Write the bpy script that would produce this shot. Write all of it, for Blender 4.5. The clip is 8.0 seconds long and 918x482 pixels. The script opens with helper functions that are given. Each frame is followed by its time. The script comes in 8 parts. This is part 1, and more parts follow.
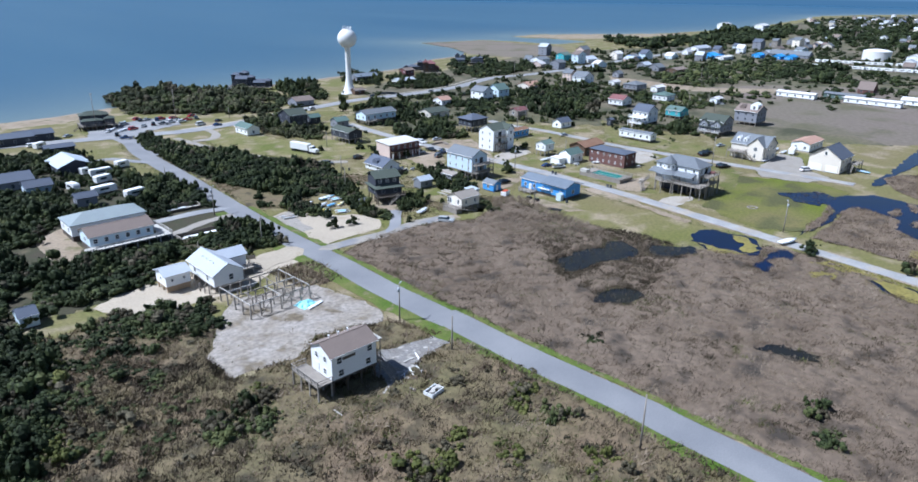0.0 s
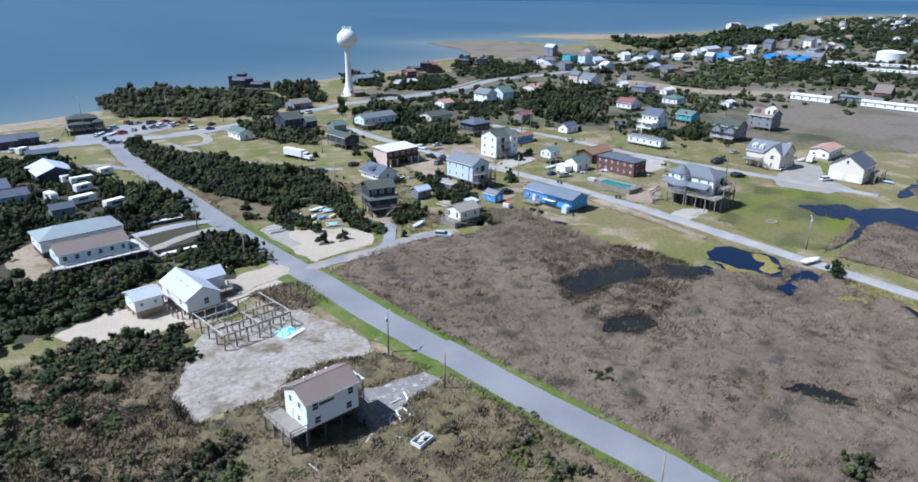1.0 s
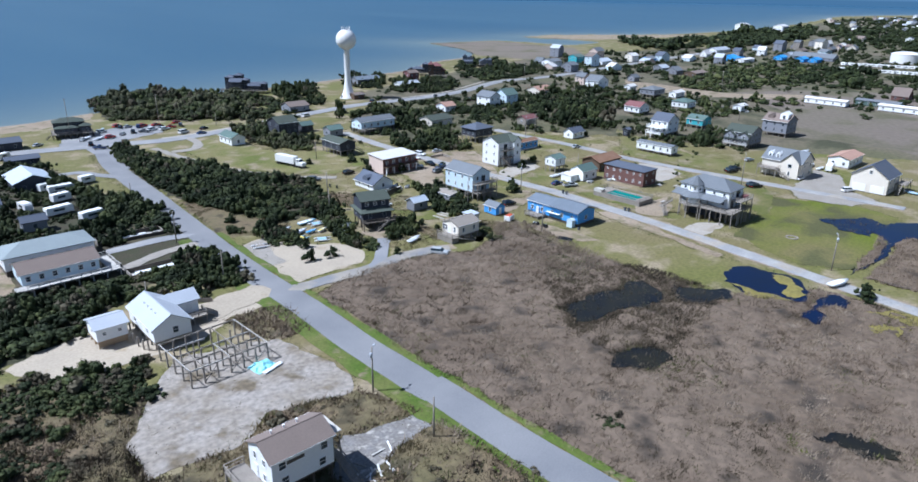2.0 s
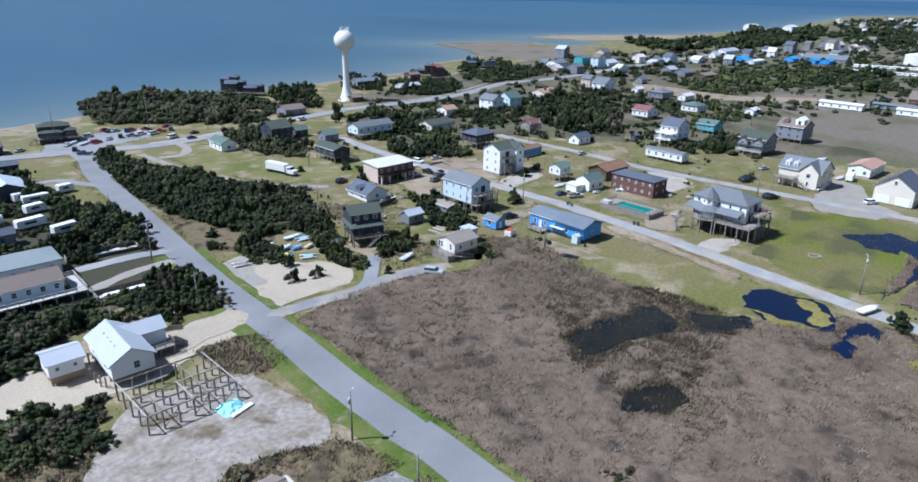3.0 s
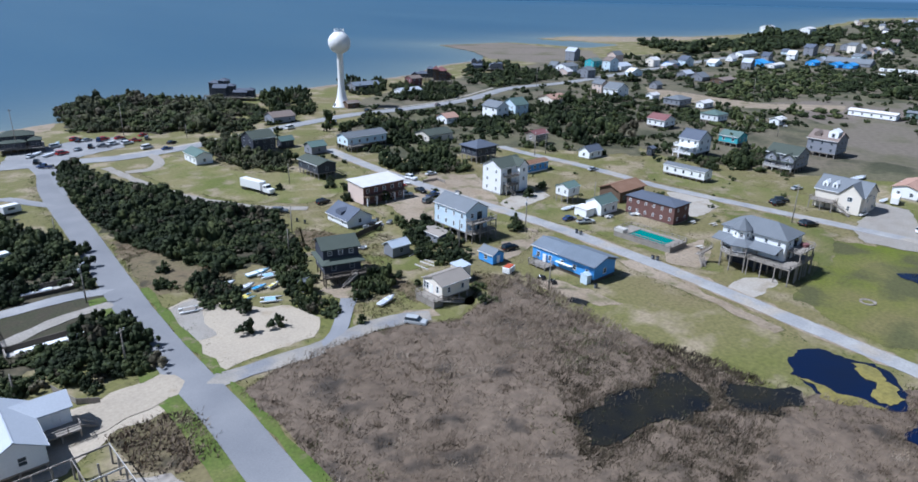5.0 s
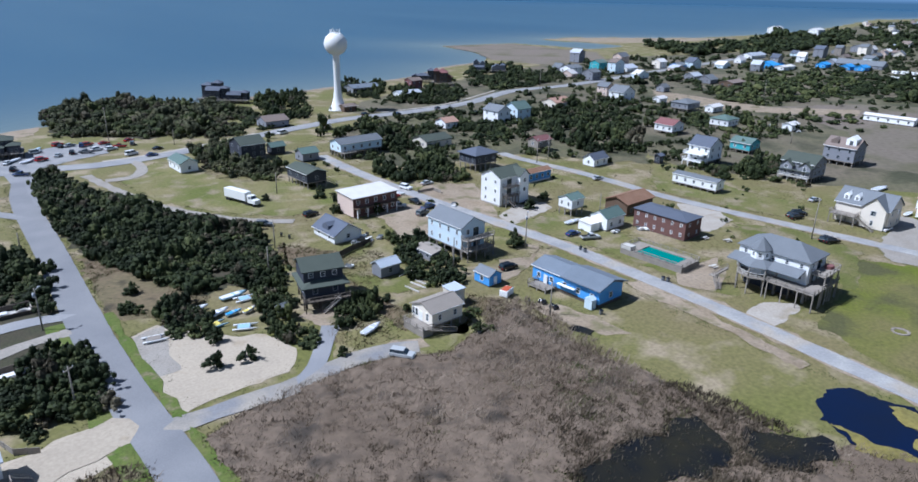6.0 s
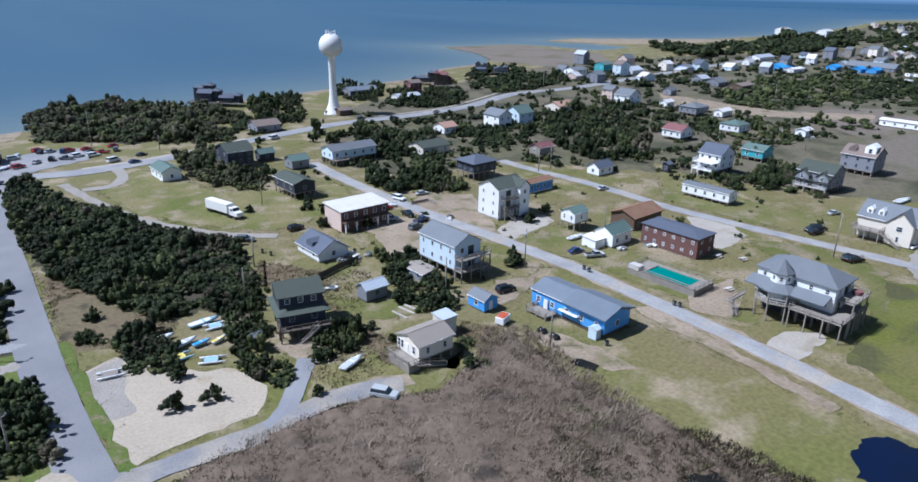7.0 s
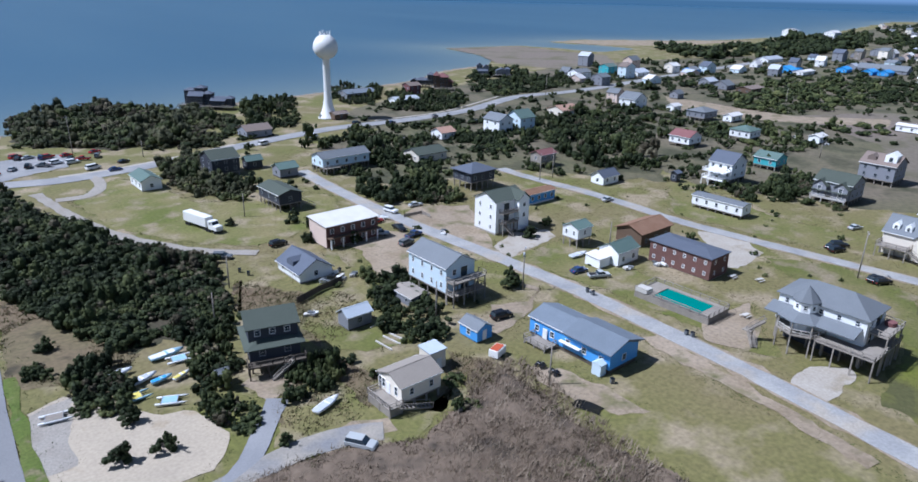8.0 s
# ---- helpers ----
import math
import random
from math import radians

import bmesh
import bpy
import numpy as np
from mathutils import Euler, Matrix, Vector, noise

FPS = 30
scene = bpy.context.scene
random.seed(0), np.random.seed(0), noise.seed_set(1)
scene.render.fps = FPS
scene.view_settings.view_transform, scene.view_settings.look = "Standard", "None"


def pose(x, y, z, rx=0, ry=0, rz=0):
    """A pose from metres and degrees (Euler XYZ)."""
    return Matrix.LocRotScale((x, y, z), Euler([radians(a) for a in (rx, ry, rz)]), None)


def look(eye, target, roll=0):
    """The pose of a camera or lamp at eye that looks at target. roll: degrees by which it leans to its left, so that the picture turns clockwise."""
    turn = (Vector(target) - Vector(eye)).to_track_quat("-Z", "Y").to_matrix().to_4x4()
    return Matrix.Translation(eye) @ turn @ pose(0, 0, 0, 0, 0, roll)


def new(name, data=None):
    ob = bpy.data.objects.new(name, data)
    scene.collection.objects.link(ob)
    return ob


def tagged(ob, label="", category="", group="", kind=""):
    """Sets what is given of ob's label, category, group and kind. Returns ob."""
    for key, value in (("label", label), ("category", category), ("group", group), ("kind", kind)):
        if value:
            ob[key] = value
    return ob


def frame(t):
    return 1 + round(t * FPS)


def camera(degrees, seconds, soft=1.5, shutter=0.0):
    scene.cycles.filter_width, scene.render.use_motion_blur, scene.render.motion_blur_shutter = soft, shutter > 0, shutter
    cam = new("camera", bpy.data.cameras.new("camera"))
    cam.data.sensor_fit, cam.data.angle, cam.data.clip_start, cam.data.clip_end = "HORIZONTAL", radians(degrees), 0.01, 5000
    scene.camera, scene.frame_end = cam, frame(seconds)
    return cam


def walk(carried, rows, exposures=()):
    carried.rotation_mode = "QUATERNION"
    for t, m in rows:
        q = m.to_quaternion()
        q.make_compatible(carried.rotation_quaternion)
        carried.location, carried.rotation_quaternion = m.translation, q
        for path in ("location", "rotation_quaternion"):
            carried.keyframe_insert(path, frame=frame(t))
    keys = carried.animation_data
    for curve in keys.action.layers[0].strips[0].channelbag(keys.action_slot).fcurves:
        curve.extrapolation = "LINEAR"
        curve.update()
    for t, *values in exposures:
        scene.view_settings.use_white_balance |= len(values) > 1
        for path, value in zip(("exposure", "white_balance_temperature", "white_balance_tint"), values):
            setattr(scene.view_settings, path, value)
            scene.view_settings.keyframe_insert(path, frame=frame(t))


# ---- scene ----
cam = camera(68.47, 8.0, soft=1.65)
PATH = [
    (0.0, (1.568, -0.383, 67.268), (64.513, 69.042, 32.367), 0.69),
    (1.0, (12.707, 8.950, 67.085), (75.028, 78.901, 32.116), 0.75),
    (2.0, (23.788, 18.280, 66.859), (85.517, 88.731, 31.843), 0.82),
    (3.0, (34.811, 27.608, 66.590), (95.981, 98.534, 31.550), 0.88),
    (4.0, (45.777, 36.934, 66.278), (106.420, 108.309, 31.235), 0.95),
    (5.0, (56.684, 46.257, 65.923), (116.834, 118.059, 30.900), 1.02),
    (6.0, (67.534, 55.578, 65.524), (127.224, 127.782, 30.544), 1.08),
    (7.0, (78.326, 64.896, 65.083), (137.591, 137.482, 30.167), 1.15),
    (8.0, (89.061, 74.212, 64.598), (147.934, 147.157, 29.769), 1.21),
]
walk(cam, [(t, look(eye, target, roll)) for t, eye, target, roll in PATH], [(0.0, 0.60, 5450.0, 11.0), (4.0, 0.41, 5450.0, 11.0), (8.0, 0.37, 5450.0, 14.0)])

# ---- light ----
SUN_ELEVATION, SUN_AZIMUTH = 54.0, 57.0
world = bpy.data.worlds.new("sky")
scene.world = world
world.use_nodes = True
sky = world.node_tree.nodes.new("ShaderNodeTexSky")
sky.sky_type = "NISHITA"
sky.sun_disc = False
sky.sun_elevation, sky.sun_rotation = radians(SUN_ELEVATION), radians(-SUN_AZIMUTH)
sky.dust_density, sky.ozone_density = 0.6, 1.5
background = world.node_tree.nodes["Background"]
background.inputs["Strength"].default_value = 0.053
world.node_tree.links.new(sky.outputs["Color"], background.inputs["Color"])
sun = new("sun", bpy.data.lights.new("sun", "SUN"))
sun.data.energy, sun.data.angle, sun.data.color = 4.5, radians(0.5), (1.0, 0.985, 0.96)
ce = math.cos(radians(SUN_ELEVATION))
sun.matrix_world = look((-math.sin(radians(SUN_AZIMUTH)) * ce * 300, math.cos(radians(SUN_AZIMUTH)) * ce * 300, math.sin(radians(SUN_ELEVATION)) * 300), (0, 0, 0))
scene.view_settings.exposure = 0.0

# ---- materials ----
MATS = {}


def mat(name, colour, rough=0.85, var=0.22, scale=0.35, fine=6.0, bump=0.25, metal=0.0, second=None, lap=0.0, rnd=0.08, spec=0.35, mid=0.5, sharp=0.16, third=None, third_scale=0.2, third_mid=0.6):
    """A surface with broad stains, fine grain, relief and a little difference from piece to piece. second: a colour that lies in patches."""
    m = bpy.data.materials.new(name)
    m.use_nodes = True
    n, ln = m.node_tree.nodes, m.node_tree.links
    bsdf = n["Principled BSDF"]
    bsdf.inputs["Roughness"].default_value, bsdf.inputs["Metallic"].default_value = rough, metal
    bsdf.inputs["Specular IOR Level"].default_value = spec
    geo = n.new("ShaderNodeNewGeometry")
    big, small = n.new("ShaderNodeTexNoise"), n.new("ShaderNodeTexNoise")
    for node, s, d in ((big, scale, 6.0), (small, fine, 4.0)):
        node.inputs["Scale"].default_value, node.inputs["Detail"].default_value = s, d
        ln.new(geo.outputs["Position"], node.inputs["Vector"])
    base = n.new("ShaderNodeMix")
    base.data_type = "RGBA"
    base.inputs["A"].default_value = (*colour, 1)
    base.inputs["B"].default_value = (*(second or colour), 1)
    step = n.new("ShaderNodeMapRange")
    step.inputs["From Min"].default_value, step.inputs["From Max"].default_value = mid - sharp, mid + sharp
    ln.new(big.outputs["Fac"], step.inputs["Value"])
    ln.new(step.outputs["Result"], base.inputs["Factor"])
    grain = n.new("ShaderNodeMath")
    grain.operation = "MULTIPLY_ADD"
    ln.new(small.outputs["Fac"], grain.inputs[0])
    grain.inputs[1].default_value, grain.inputs[2].default_value = 2.4 * var, 1 - 1.2 * var
    info = n.new("ShaderNodeObjectInfo")
    odd = n.new("ShaderNodeMath")
    odd.operation = "MULTIPLY_ADD"
    ln.new(info.outputs["Random"], odd.inputs[0])
    odd.inputs[1].default_value, odd.inputs[2].default_value = 2 * rnd, 1 - rnd
    both = n.new("ShaderNodeMath")
    both.operation = "MULTIPLY"
    ln.new(grain.outputs[0], both.inputs[0])
    ln.new(odd.outputs[0], both.inputs[1])
    stain = n.new("ShaderNodeMath")
    stain.operation = "MULTIPLY_ADD"
    ln.new(big.outputs["Fac"], stain.inputs[0])
    stain.inputs[1].default_value, stain.inputs[2].default_value = 1.2 * var, 1 - 0.6 * var
    all3 = n.new("ShaderNodeMath")
    all3.operation = "MULTIPLY"
    ln.new(both.outputs[0], all3.inputs[0])
    ln.new(stain.outputs[0], all3.inputs[1])
    tint = n.new("ShaderNodeVectorMath")
    tint.operation = "SCALE"
    colour_out = base.outputs["Result"]
    if third:
        spots, cut, over = n.new("ShaderNodeTexNoise"), n.new("ShaderNodeMapRange"), n.new("ShaderNodeMix")
        spots.inputs["Scale"].default_value, spots.inputs["Detail"].default_value = third_scale, 5.0
        ln.new(geo.outputs["Position"], spots.inputs["Vector"])
        cut.inputs["From Min"].default_value, cut.inputs["From Max"].default_value = third_mid - 0.06, third_mid + 0.08
        ln.new(spots.outputs["Fac"], cut.inputs["Value"])
        over.data_type = "RGBA"
        over.inputs["B"].default_value = (*third, 1)
        ln.new(cut.outputs["Result"], over.inputs["Factor"])
        ln.new(colour_out, over.inputs["A"])
        colour_out = over.outputs["Result"]
    ln.new(colour_out, tint.inputs[0])
    ln.new(all3.outputs[0], tint.inputs["Scale"])
    ln.new(tint.outputs[0], bsdf.inputs["Base Color"])
    if bump:
        b = n.new("ShaderNodeBump")
        b.inputs["Strength"].default_value, b.inputs["Distance"].default_value = bump, 0.05
        ln.new(small.outputs["Fac"], b.inputs["Height"])
        if lap:
            sep, saw = n.new("ShaderNodeSeparateXYZ"), n.new("ShaderNodeMath")
            ln.new(geo.outputs["Position"], sep.inputs[0])
            saw.operation = "PINGPONG"
            ln.new(sep.outputs["Z"], saw.inputs[0])
            saw.inputs[1].default_value = lap
            ln.new(saw.outputs[0], b.inputs["Height"])
        ln.new(b.outputs["Normal"], bsdf.inputs["Normal"])
    MATS[name] = m
    return m


def leafy(name, dark, mid, light, rough=0.75):
    """Foliage: each leaf clump has its own green, in drifts of lighter and darker growth."""
    m = bpy.data.materials.new(name)
    m.use_nodes = True
    n, ln = m.node_tree.nodes, m.node_tree.links
    bsdf = n["Principled BSDF"]
    bsdf.inputs["Roughness"].default_value = rough
    bsdf.inputs["Specular IOR Level"].default_value = 0.2
    geo, noise_tex, add = n.new("ShaderNodeNewGeometry"), n.new("ShaderNodeTexNoise"), n.new("ShaderNodeMath")
    noise_tex.inputs["Scale"].default_value, noise_tex.inputs["Detail"].default_value = 0.12, 4.0
    ln.new(geo.outputs["Position"], noise_tex.inputs["Vector"])
    add.operation = "MULTIPLY_ADD"
    ln.new(geo.outputs["Random Per Island"], add.inputs[0])
    add.inputs[1].default_value = 0.34
    shift = n.new("ShaderNodeMath")
    shift.operation = "MULTIPLY_ADD"
    ln.new(noise_tex.outputs["Fac"], shift.inputs[0])
    shift.inputs[1].default_value, shift.inputs[2].default_value = 1.9, -0.62
    ln.new(shift.outputs[0], add.inputs[2])
    ramp = n.new("ShaderNodeValToRGB")
    ramp.color_ramp.elements[0].color, ramp.color_ramp.elements[0].position = (*dark, 1), 0.15
    ramp.color_ramp.elements[1].color, ramp.color_ramp.elements[1].position = (*light, 1), 0.95
    ramp.color_ramp.elements.new(0.55).color = (*mid, 1)
    ln.new(add.outputs[0], ramp.inputs["Fac"])
    ln.new(ramp.outputs["Color"], bsdf.inputs["Base Color"])
    MATS[name] = m
    return m


def shiny(name, colour, rough=0.08, metal=0.0, transmission=0.0):
    m = bpy.data.materials.new(name)
    m.use_nodes = True
    b = m.node_tree.nodes["Principled BSDF"]
    b.inputs["Base Color"].default_value = (*colour, 1)
    b.inputs["Roughness"].default_value, b.inputs["Metallic"].default_value = rough, metal
    b.inputs["Transmission Weight"].default_value = transmission
    MATS[name] = m
    return m


# ground
mat("dry_lawn", (0.180, 0.150, 0.070), var=0.45, scale=0.028, fine=1.1, second=(0.112, 0.114, 0.030), bump=0.5, third=(0.26, 0.212, 0.138), third_scale=0.09, third_mid=0.56)
mat("green_lawn", (0.112, 0.126, 0.026), var=0.42, scale=0.06, fine=1.3, second=(0.175, 0.148, 0.068), bump=0.5, third=(0.235, 0.195, 0.125), third_scale=0.13, third_mid=0.57)
mat("wet_lawn", (0.118, 0.142, 0.012), var=0.42, scale=0.04, fine=1.2, second=(0.140, 0.122, 0.046), mid=0.5, bump=0.5, third=(0.080, 0.080, 0.03), third_scale=0.07, third_mid=0.52)
mat("verge_grass", (0.075, 0.13, 0.012), var=0.45, scale=0.12, fine=2.2, second=(0.12, 0.13, 0.035), bump=0.5, third=(0.2, 0.17, 0.1), third_scale=0.3, third_mid=0.64)
mat("marsh_soil", (0.185, 0.140, 0.102), var=0.45, scale=0.05, fine=0.8, second=(0.115, 0.085, 0.060), bump=0.6, third=(0.050, 0.040, 0.031), third_scale=0.14, third_mid=0.60)
mat("scrub_soil", (0.165, 0.120, 0.075), var=0.5, scale=0.05, fine=0.9, second=(0.112, 0.098, 0.046), bump=0.7, third=(0.05, 0.042, 0.025), third_scale=0.16, third_mid=0.6)
mat("grey_rubble", (0.25, 0.24, 0.235), var=0.55, scale=0.4, fine=2.0, second=(0.16, 0.145, 0.13), bump=0.9, third=(0.38, 0.36, 0.33), third_scale=0.8, third_mid=0.6)
mat("far_marsh", (0.185, 0.15, 0.125), var=0.35, scale=0.015, fine=0.4, second=(0.15, 0.13, 0.095), bump=0.5, third=(0.11, 0.10, 0.06), third_scale=0.03, third_mid=0.58)
mat("white_sand", (0.36, 0.325, 0.29), var=0.55, scale=0.2, fine=1.0, second=(0.235, 0.205, 0.17), bump=0.5, third=(0.155, 0.125, 0.085), third_scale=0.16, third_mid=0.57)
mat("tan_sand", (0.42, 0.36, 0.28), var=0.22, scale=0.12, fine=2.0, second=(0.35, 0.30, 0.235), bump=0.3, third=(0.30, 0.24, 0.16), third_scale=0.2, third_mid=0.66)
mat("bare_dirt", (0.325, 0.262, 0.195), var=0.38, scale=0.12, fine=1.3, second=(0.215, 0.168, 0.115), bump=0.5, third=(0.13, 0.12, 0.055), third_scale=0.16, third_mid=0.60)
mat("gravel", (0.32, 0.295, 0.262), var=0.35, scale=0.2, fine=3.0, second=(0.25, 0.225, 0.195), bump=0.5)
mat("dark_ground", (0.058, 0.048, 0.030), var=0.5, scale=0.2, fine=2.0, second=(0.040, 0.042, 0.020), bump=0.7, third=(0.10, 0.082, 0.05), third_scale=0.12, third_mid=0.62)
mat("heath", (0.165, 0.137, 0.098), var=0.45, scale=0.02, fine=0.5, second=(0.105, 0.100, 0.052), bump=0.6, third=(0.062, 0.062, 0.034), third_scale=0.045, third_mid=0.53)
mat("pale_street", (0.275, 0.278, 0.288), var=0.28, scale=0.15, fine=2.5, second=(0.34, 0.335, 0.325), bump=0.3, third=(0.36, 0.325, 0.28), third_scale=0.12, third_mid=0.58)
mat("asphalt", (0.205, 0.209, 0.223), var=0.16, scale=0.08, fine=4.0, second=(0.240, 0.241, 0.250), bump=0.2)
mat("old_asphalt", (0.24, 0.243, 0.255), var=0.2, scale=0.12, fine=3.5, second=(0.30, 0.297, 0.295), bump=0.25)
mat("worn_lane", (0.25, 0.235, 0.215), var=0.25, scale=0.15, fine=3.0, second=(0.315, 0.285, 0.245), bump=0.3, third=(0.215, 0.215, 0.225), third_scale=0.1, third_mid=0.55)
mat("concrete", (0.41, 0.375, 0.33), var=0.25, scale=0.15, fine=2.0, second=(0.33, 0.295, 0.25), bump=0.2, third=(0.28, 0.24, 0.18), third_scale=0.2, third_mid=0.62)
mat("algae", (0.24, 0.20, 0.055), var=0.5, scale=0.25, fine=1.5, second=(0.15, 0.13, 0.04), bump=0.4)
# buildings
mat("white_siding", (0.82, 0.83, 0.835), rough=0.6, var=0.06, scale=0.3, fine=3.0, lap=0.1, bump=0.25)
mat("cream_siding", (0.73, 0.67, 0.58), rough=0.6, var=0.07, scale=0.3, fine=3.0, lap=0.1, bump=0.25)
mat("pale_blue_siding", (0.60, 0.71, 0.78), rough=0.6, var=0.06, scale=0.3, fine=3.0, lap=0.1, bump=0.25)
mat("blue_siding", (0.09, 0.32, 0.72), rough=0.55, var=0.1, scale=0.3, fine=3.0, lap=0.1, bump=0.25)
mat("teal_siding", (0.07, 0.38, 0.43), rough=0.55, var=0.08, scale=0.3, fine=3.0, lap=0.1, bump=0.25)
mat("grey_siding", (0.22, 0.23, 0.26), rough=0.7, var=0.12, scale=0.3, fine=3.0, lap=0.1, bump=0.25)
mat("dark_siding", (0.045, 0.05, 0.065), rough=0.7, var=0.15, scale=0.3, fine=3.0, lap=0.1, bump=0.25)
mat("brown_siding", (0.12, 0.08, 0.055), rough=0.8, var=0.2, scale=0.3, fine=3.0, lap=0.12, bump=0.3)
mat("pink_siding", (0.64, 0.51, 0.44), rough=0.7, var=0.1, scale=0.3, fine=3.0, lap=0.1, bump=0.2)
mat("brick_wall", (0.140, 0.074, 0.064), rough=0.9, var=0.25, scale=0.5, fine=5.0, lap=0.075, bump=0.35)
mat("grey_shingle", (0.155, 0.17, 0.188), rough=0.85, var=0.16, scale=0.35, fine=5.0, bump=0.4, lap=0.08)
mat("pale_slate", (0.24, 0.275, 0.285), rough=0.85, var=0.16, scale=0.35, fine=5.0, bump=0.4, lap=0.08)
mat("slate_shingle", (0.095, 0.11, 0.145), rough=0.85, var=0.16, scale=0.35, fine=5.0, bump=0.4, lap=0.08)
mat("blue_shingle", (0.15, 0.178, 0.215), rough=0.85, var=0.2, scale=0.35, fine=5.0, bump=0.4, lap=0.08)
mat("brown_shingle", (0.195, 0.155, 0.135), rough=0.9, var=0.16, scale=0.35, fine=5.0, bump=0.4, lap=0.08)
mat("tan_shingle", (0.265, 0.235, 0.205), rough=0.9, var=0.13, scale=0.35, fine=5.0, bump=0.4, lap=0.08)
mat("green_shingle", (0.075, 0.09, 0.075), rough=0.9, var=0.16, scale=0.35, fine=5.0, bump=0.4, lap=0.08)
mat("sea_green_shingle", (0.11, 0.165, 0.15), rough=0.85, var=0.16, scale=0.35, fine=5.0, bump=0.4, lap=0.08)
mat("rust_roof", (0.235, 0.14, 0.092), rough=0.8, var=0.2, scale=0.4, fine=4.0, bump=0.3, second=(0.19, 0.105, 0.065))
mat("red_roof", (0.19, 0.085, 0.085), rough=0.8, var=0.15, scale=0.4, fine=4.0, bump=0.3)
mat("salmon_roof", (0.38, 0.235, 0.18), rough=0.8, var=0.15, scale=0.4, fine=4.0, bump=0.3)
mat("white_metal_roof", (0.72, 0.70, 0.69), rough=0.45, var=0.08, scale=0.3, fine=3.0, bump=0.1, second=(0.62, 0.60, 0.58))
mat("silver_roof", (0.47, 0.52, 0.58), rough=0.5, var=0.1, scale=0.3, fine=3.0, bump=0.1)
mat("pale_grey_roof", (0.43, 0.46, 0.51), rough=0.7, var=0.1, scale=0.3, fine=4.0, bump=0.2)
mat("weathered_wood", (0.30, 0.27, 0.235), rough=0.9, var=0.25, scale=0.5, fine=7.0, bump=0.4, second=(0.22, 0.195, 0.17))
mat("pale_deck_wood", (0.48, 0.46, 0.43), rough=0.85, var=0.2, scale=0.5, fine=7.0, bump=0.35)
mat("dark_wood", (0.09, 0.075, 0.06), rough=0.9, var=0.25, scale=0.5, fine=7.0, bump=0.4)
mat("tan_wood", (0.38, 0.28, 0.18), rough=0.85, var=0.2, scale=0.5, fine=7.0, bump=0.3)
mat("white_trim", (0.8, 0.8, 0.8), rough=0.5, var=0.05, bump=0.05)
mat("white_paint", (0.82, 0.82, 0.81), rough=0.4, var=0.05, scale=0.2, fine=2.0, bump=0.03)
mat("blue_paint", (0.06, 0.32, 0.72), rough=0.5, var=0.08, bump=0.05)
mat("steel", (0.35, 0.36, 0.38), rough=0.5, var=0.15, bump=0.1, metal=0.6)
mat("rubber", (0.02, 0.02, 0.022), rough=0.8, var=0.2, bump=0.1)
mat("turquoise_tarp", (0.30, 0.68, 0.74), rough=0.5, var=0.12, scale=1.2, fine=3.0, bump=0.6)
mat("boat_white", (0.75, 0.76, 0.77), rough=0.35, var=0.06, scale=0.8, fine=4.0, bump=0.03)
mat("boat_blue", (0.33, 0.52, 0.64), rough=0.45, var=0.1, scale=0.8, fine=4.0, bump=0.03)
mat("boat_yellow", (0.7, 0.6, 0.15), rough=0.45, var=0.1, bump=0.03)
mat("rust_red", (0.45, 0.09, 0.04), rough=0.8, var=0.2, scale=1.5, bump=0.2)
mat("bark", (0.12, 0.095, 0.075), rough=0.95, var=0.3, scale=2.0, fine=12.0, bump=0.5)
shiny("glass", (0.03, 0.045, 0.06), 0.06)
shiny("pool_water", (0.0, 0.19, 0.16), 0.06)
shiny("chrome", (0.7, 0.7, 0.7), 0.2, 1.0)
for car_name, car_colour in (("car_black", (0.012, 0.013, 0.016)), ("car_white", (0.75, 0.76, 0.77)), ("car_silver", (0.42, 0.44, 0.45)), ("car_blue", (0.03, 0.06, 0.16)), ("car_red", (0.35, 0.02, 0.02)), ("car_grey", (0.12, 0.13, 0.14)), ("car_green", (0.05, 0.12, 0.09))):
    shiny(car_name, car_colour, 0.25)
shiny("lamp_red", (0.4, 0.01, 0.01), 0.2)
shiny("lamp_clear", (0.8, 0.8, 0.78), 0.15)
# plants
leafy("juniper", (0.010, 0.016, 0.006), (0.026, 0.037, 0.013), (0.062, 0.075, 0.026))
leafy("coast_olive", (0.020, 0.026, 0.012), (0.062, 0.066, 0.032), (0.135, 0.128, 0.068))
leafy("yellow_shrub", (0.028, 0.034, 0.010), (0.085, 0.095, 0.025), (0.16, 0.16, 0.05))
leafy("wax_myrtle", (0.020, 0.028, 0.012), (0.055, 0.070, 0.024), (0.115, 0.122, 0.046))
leafy("grey_scrub", (0.032, 0.027, 0.016), (0.080, 0.070, 0.044), (0.150, 0.132, 0.086))
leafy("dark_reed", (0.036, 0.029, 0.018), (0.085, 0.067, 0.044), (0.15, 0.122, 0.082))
leafy("brown_reed", (0.080, 0.058, 0.040), (0.175, 0.134, 0.094), (0.295, 0.236, 0.172))
leafy("olive_reed", (0.075, 0.060, 0.032), (0.155, 0.124, 0.066), (0.25, 0.205, 0.125))
leafy("grass_tuft", (0.05, 0.066, 0.02), (0.095, 0.112, 0.038), (0.16, 0.155, 0.065))


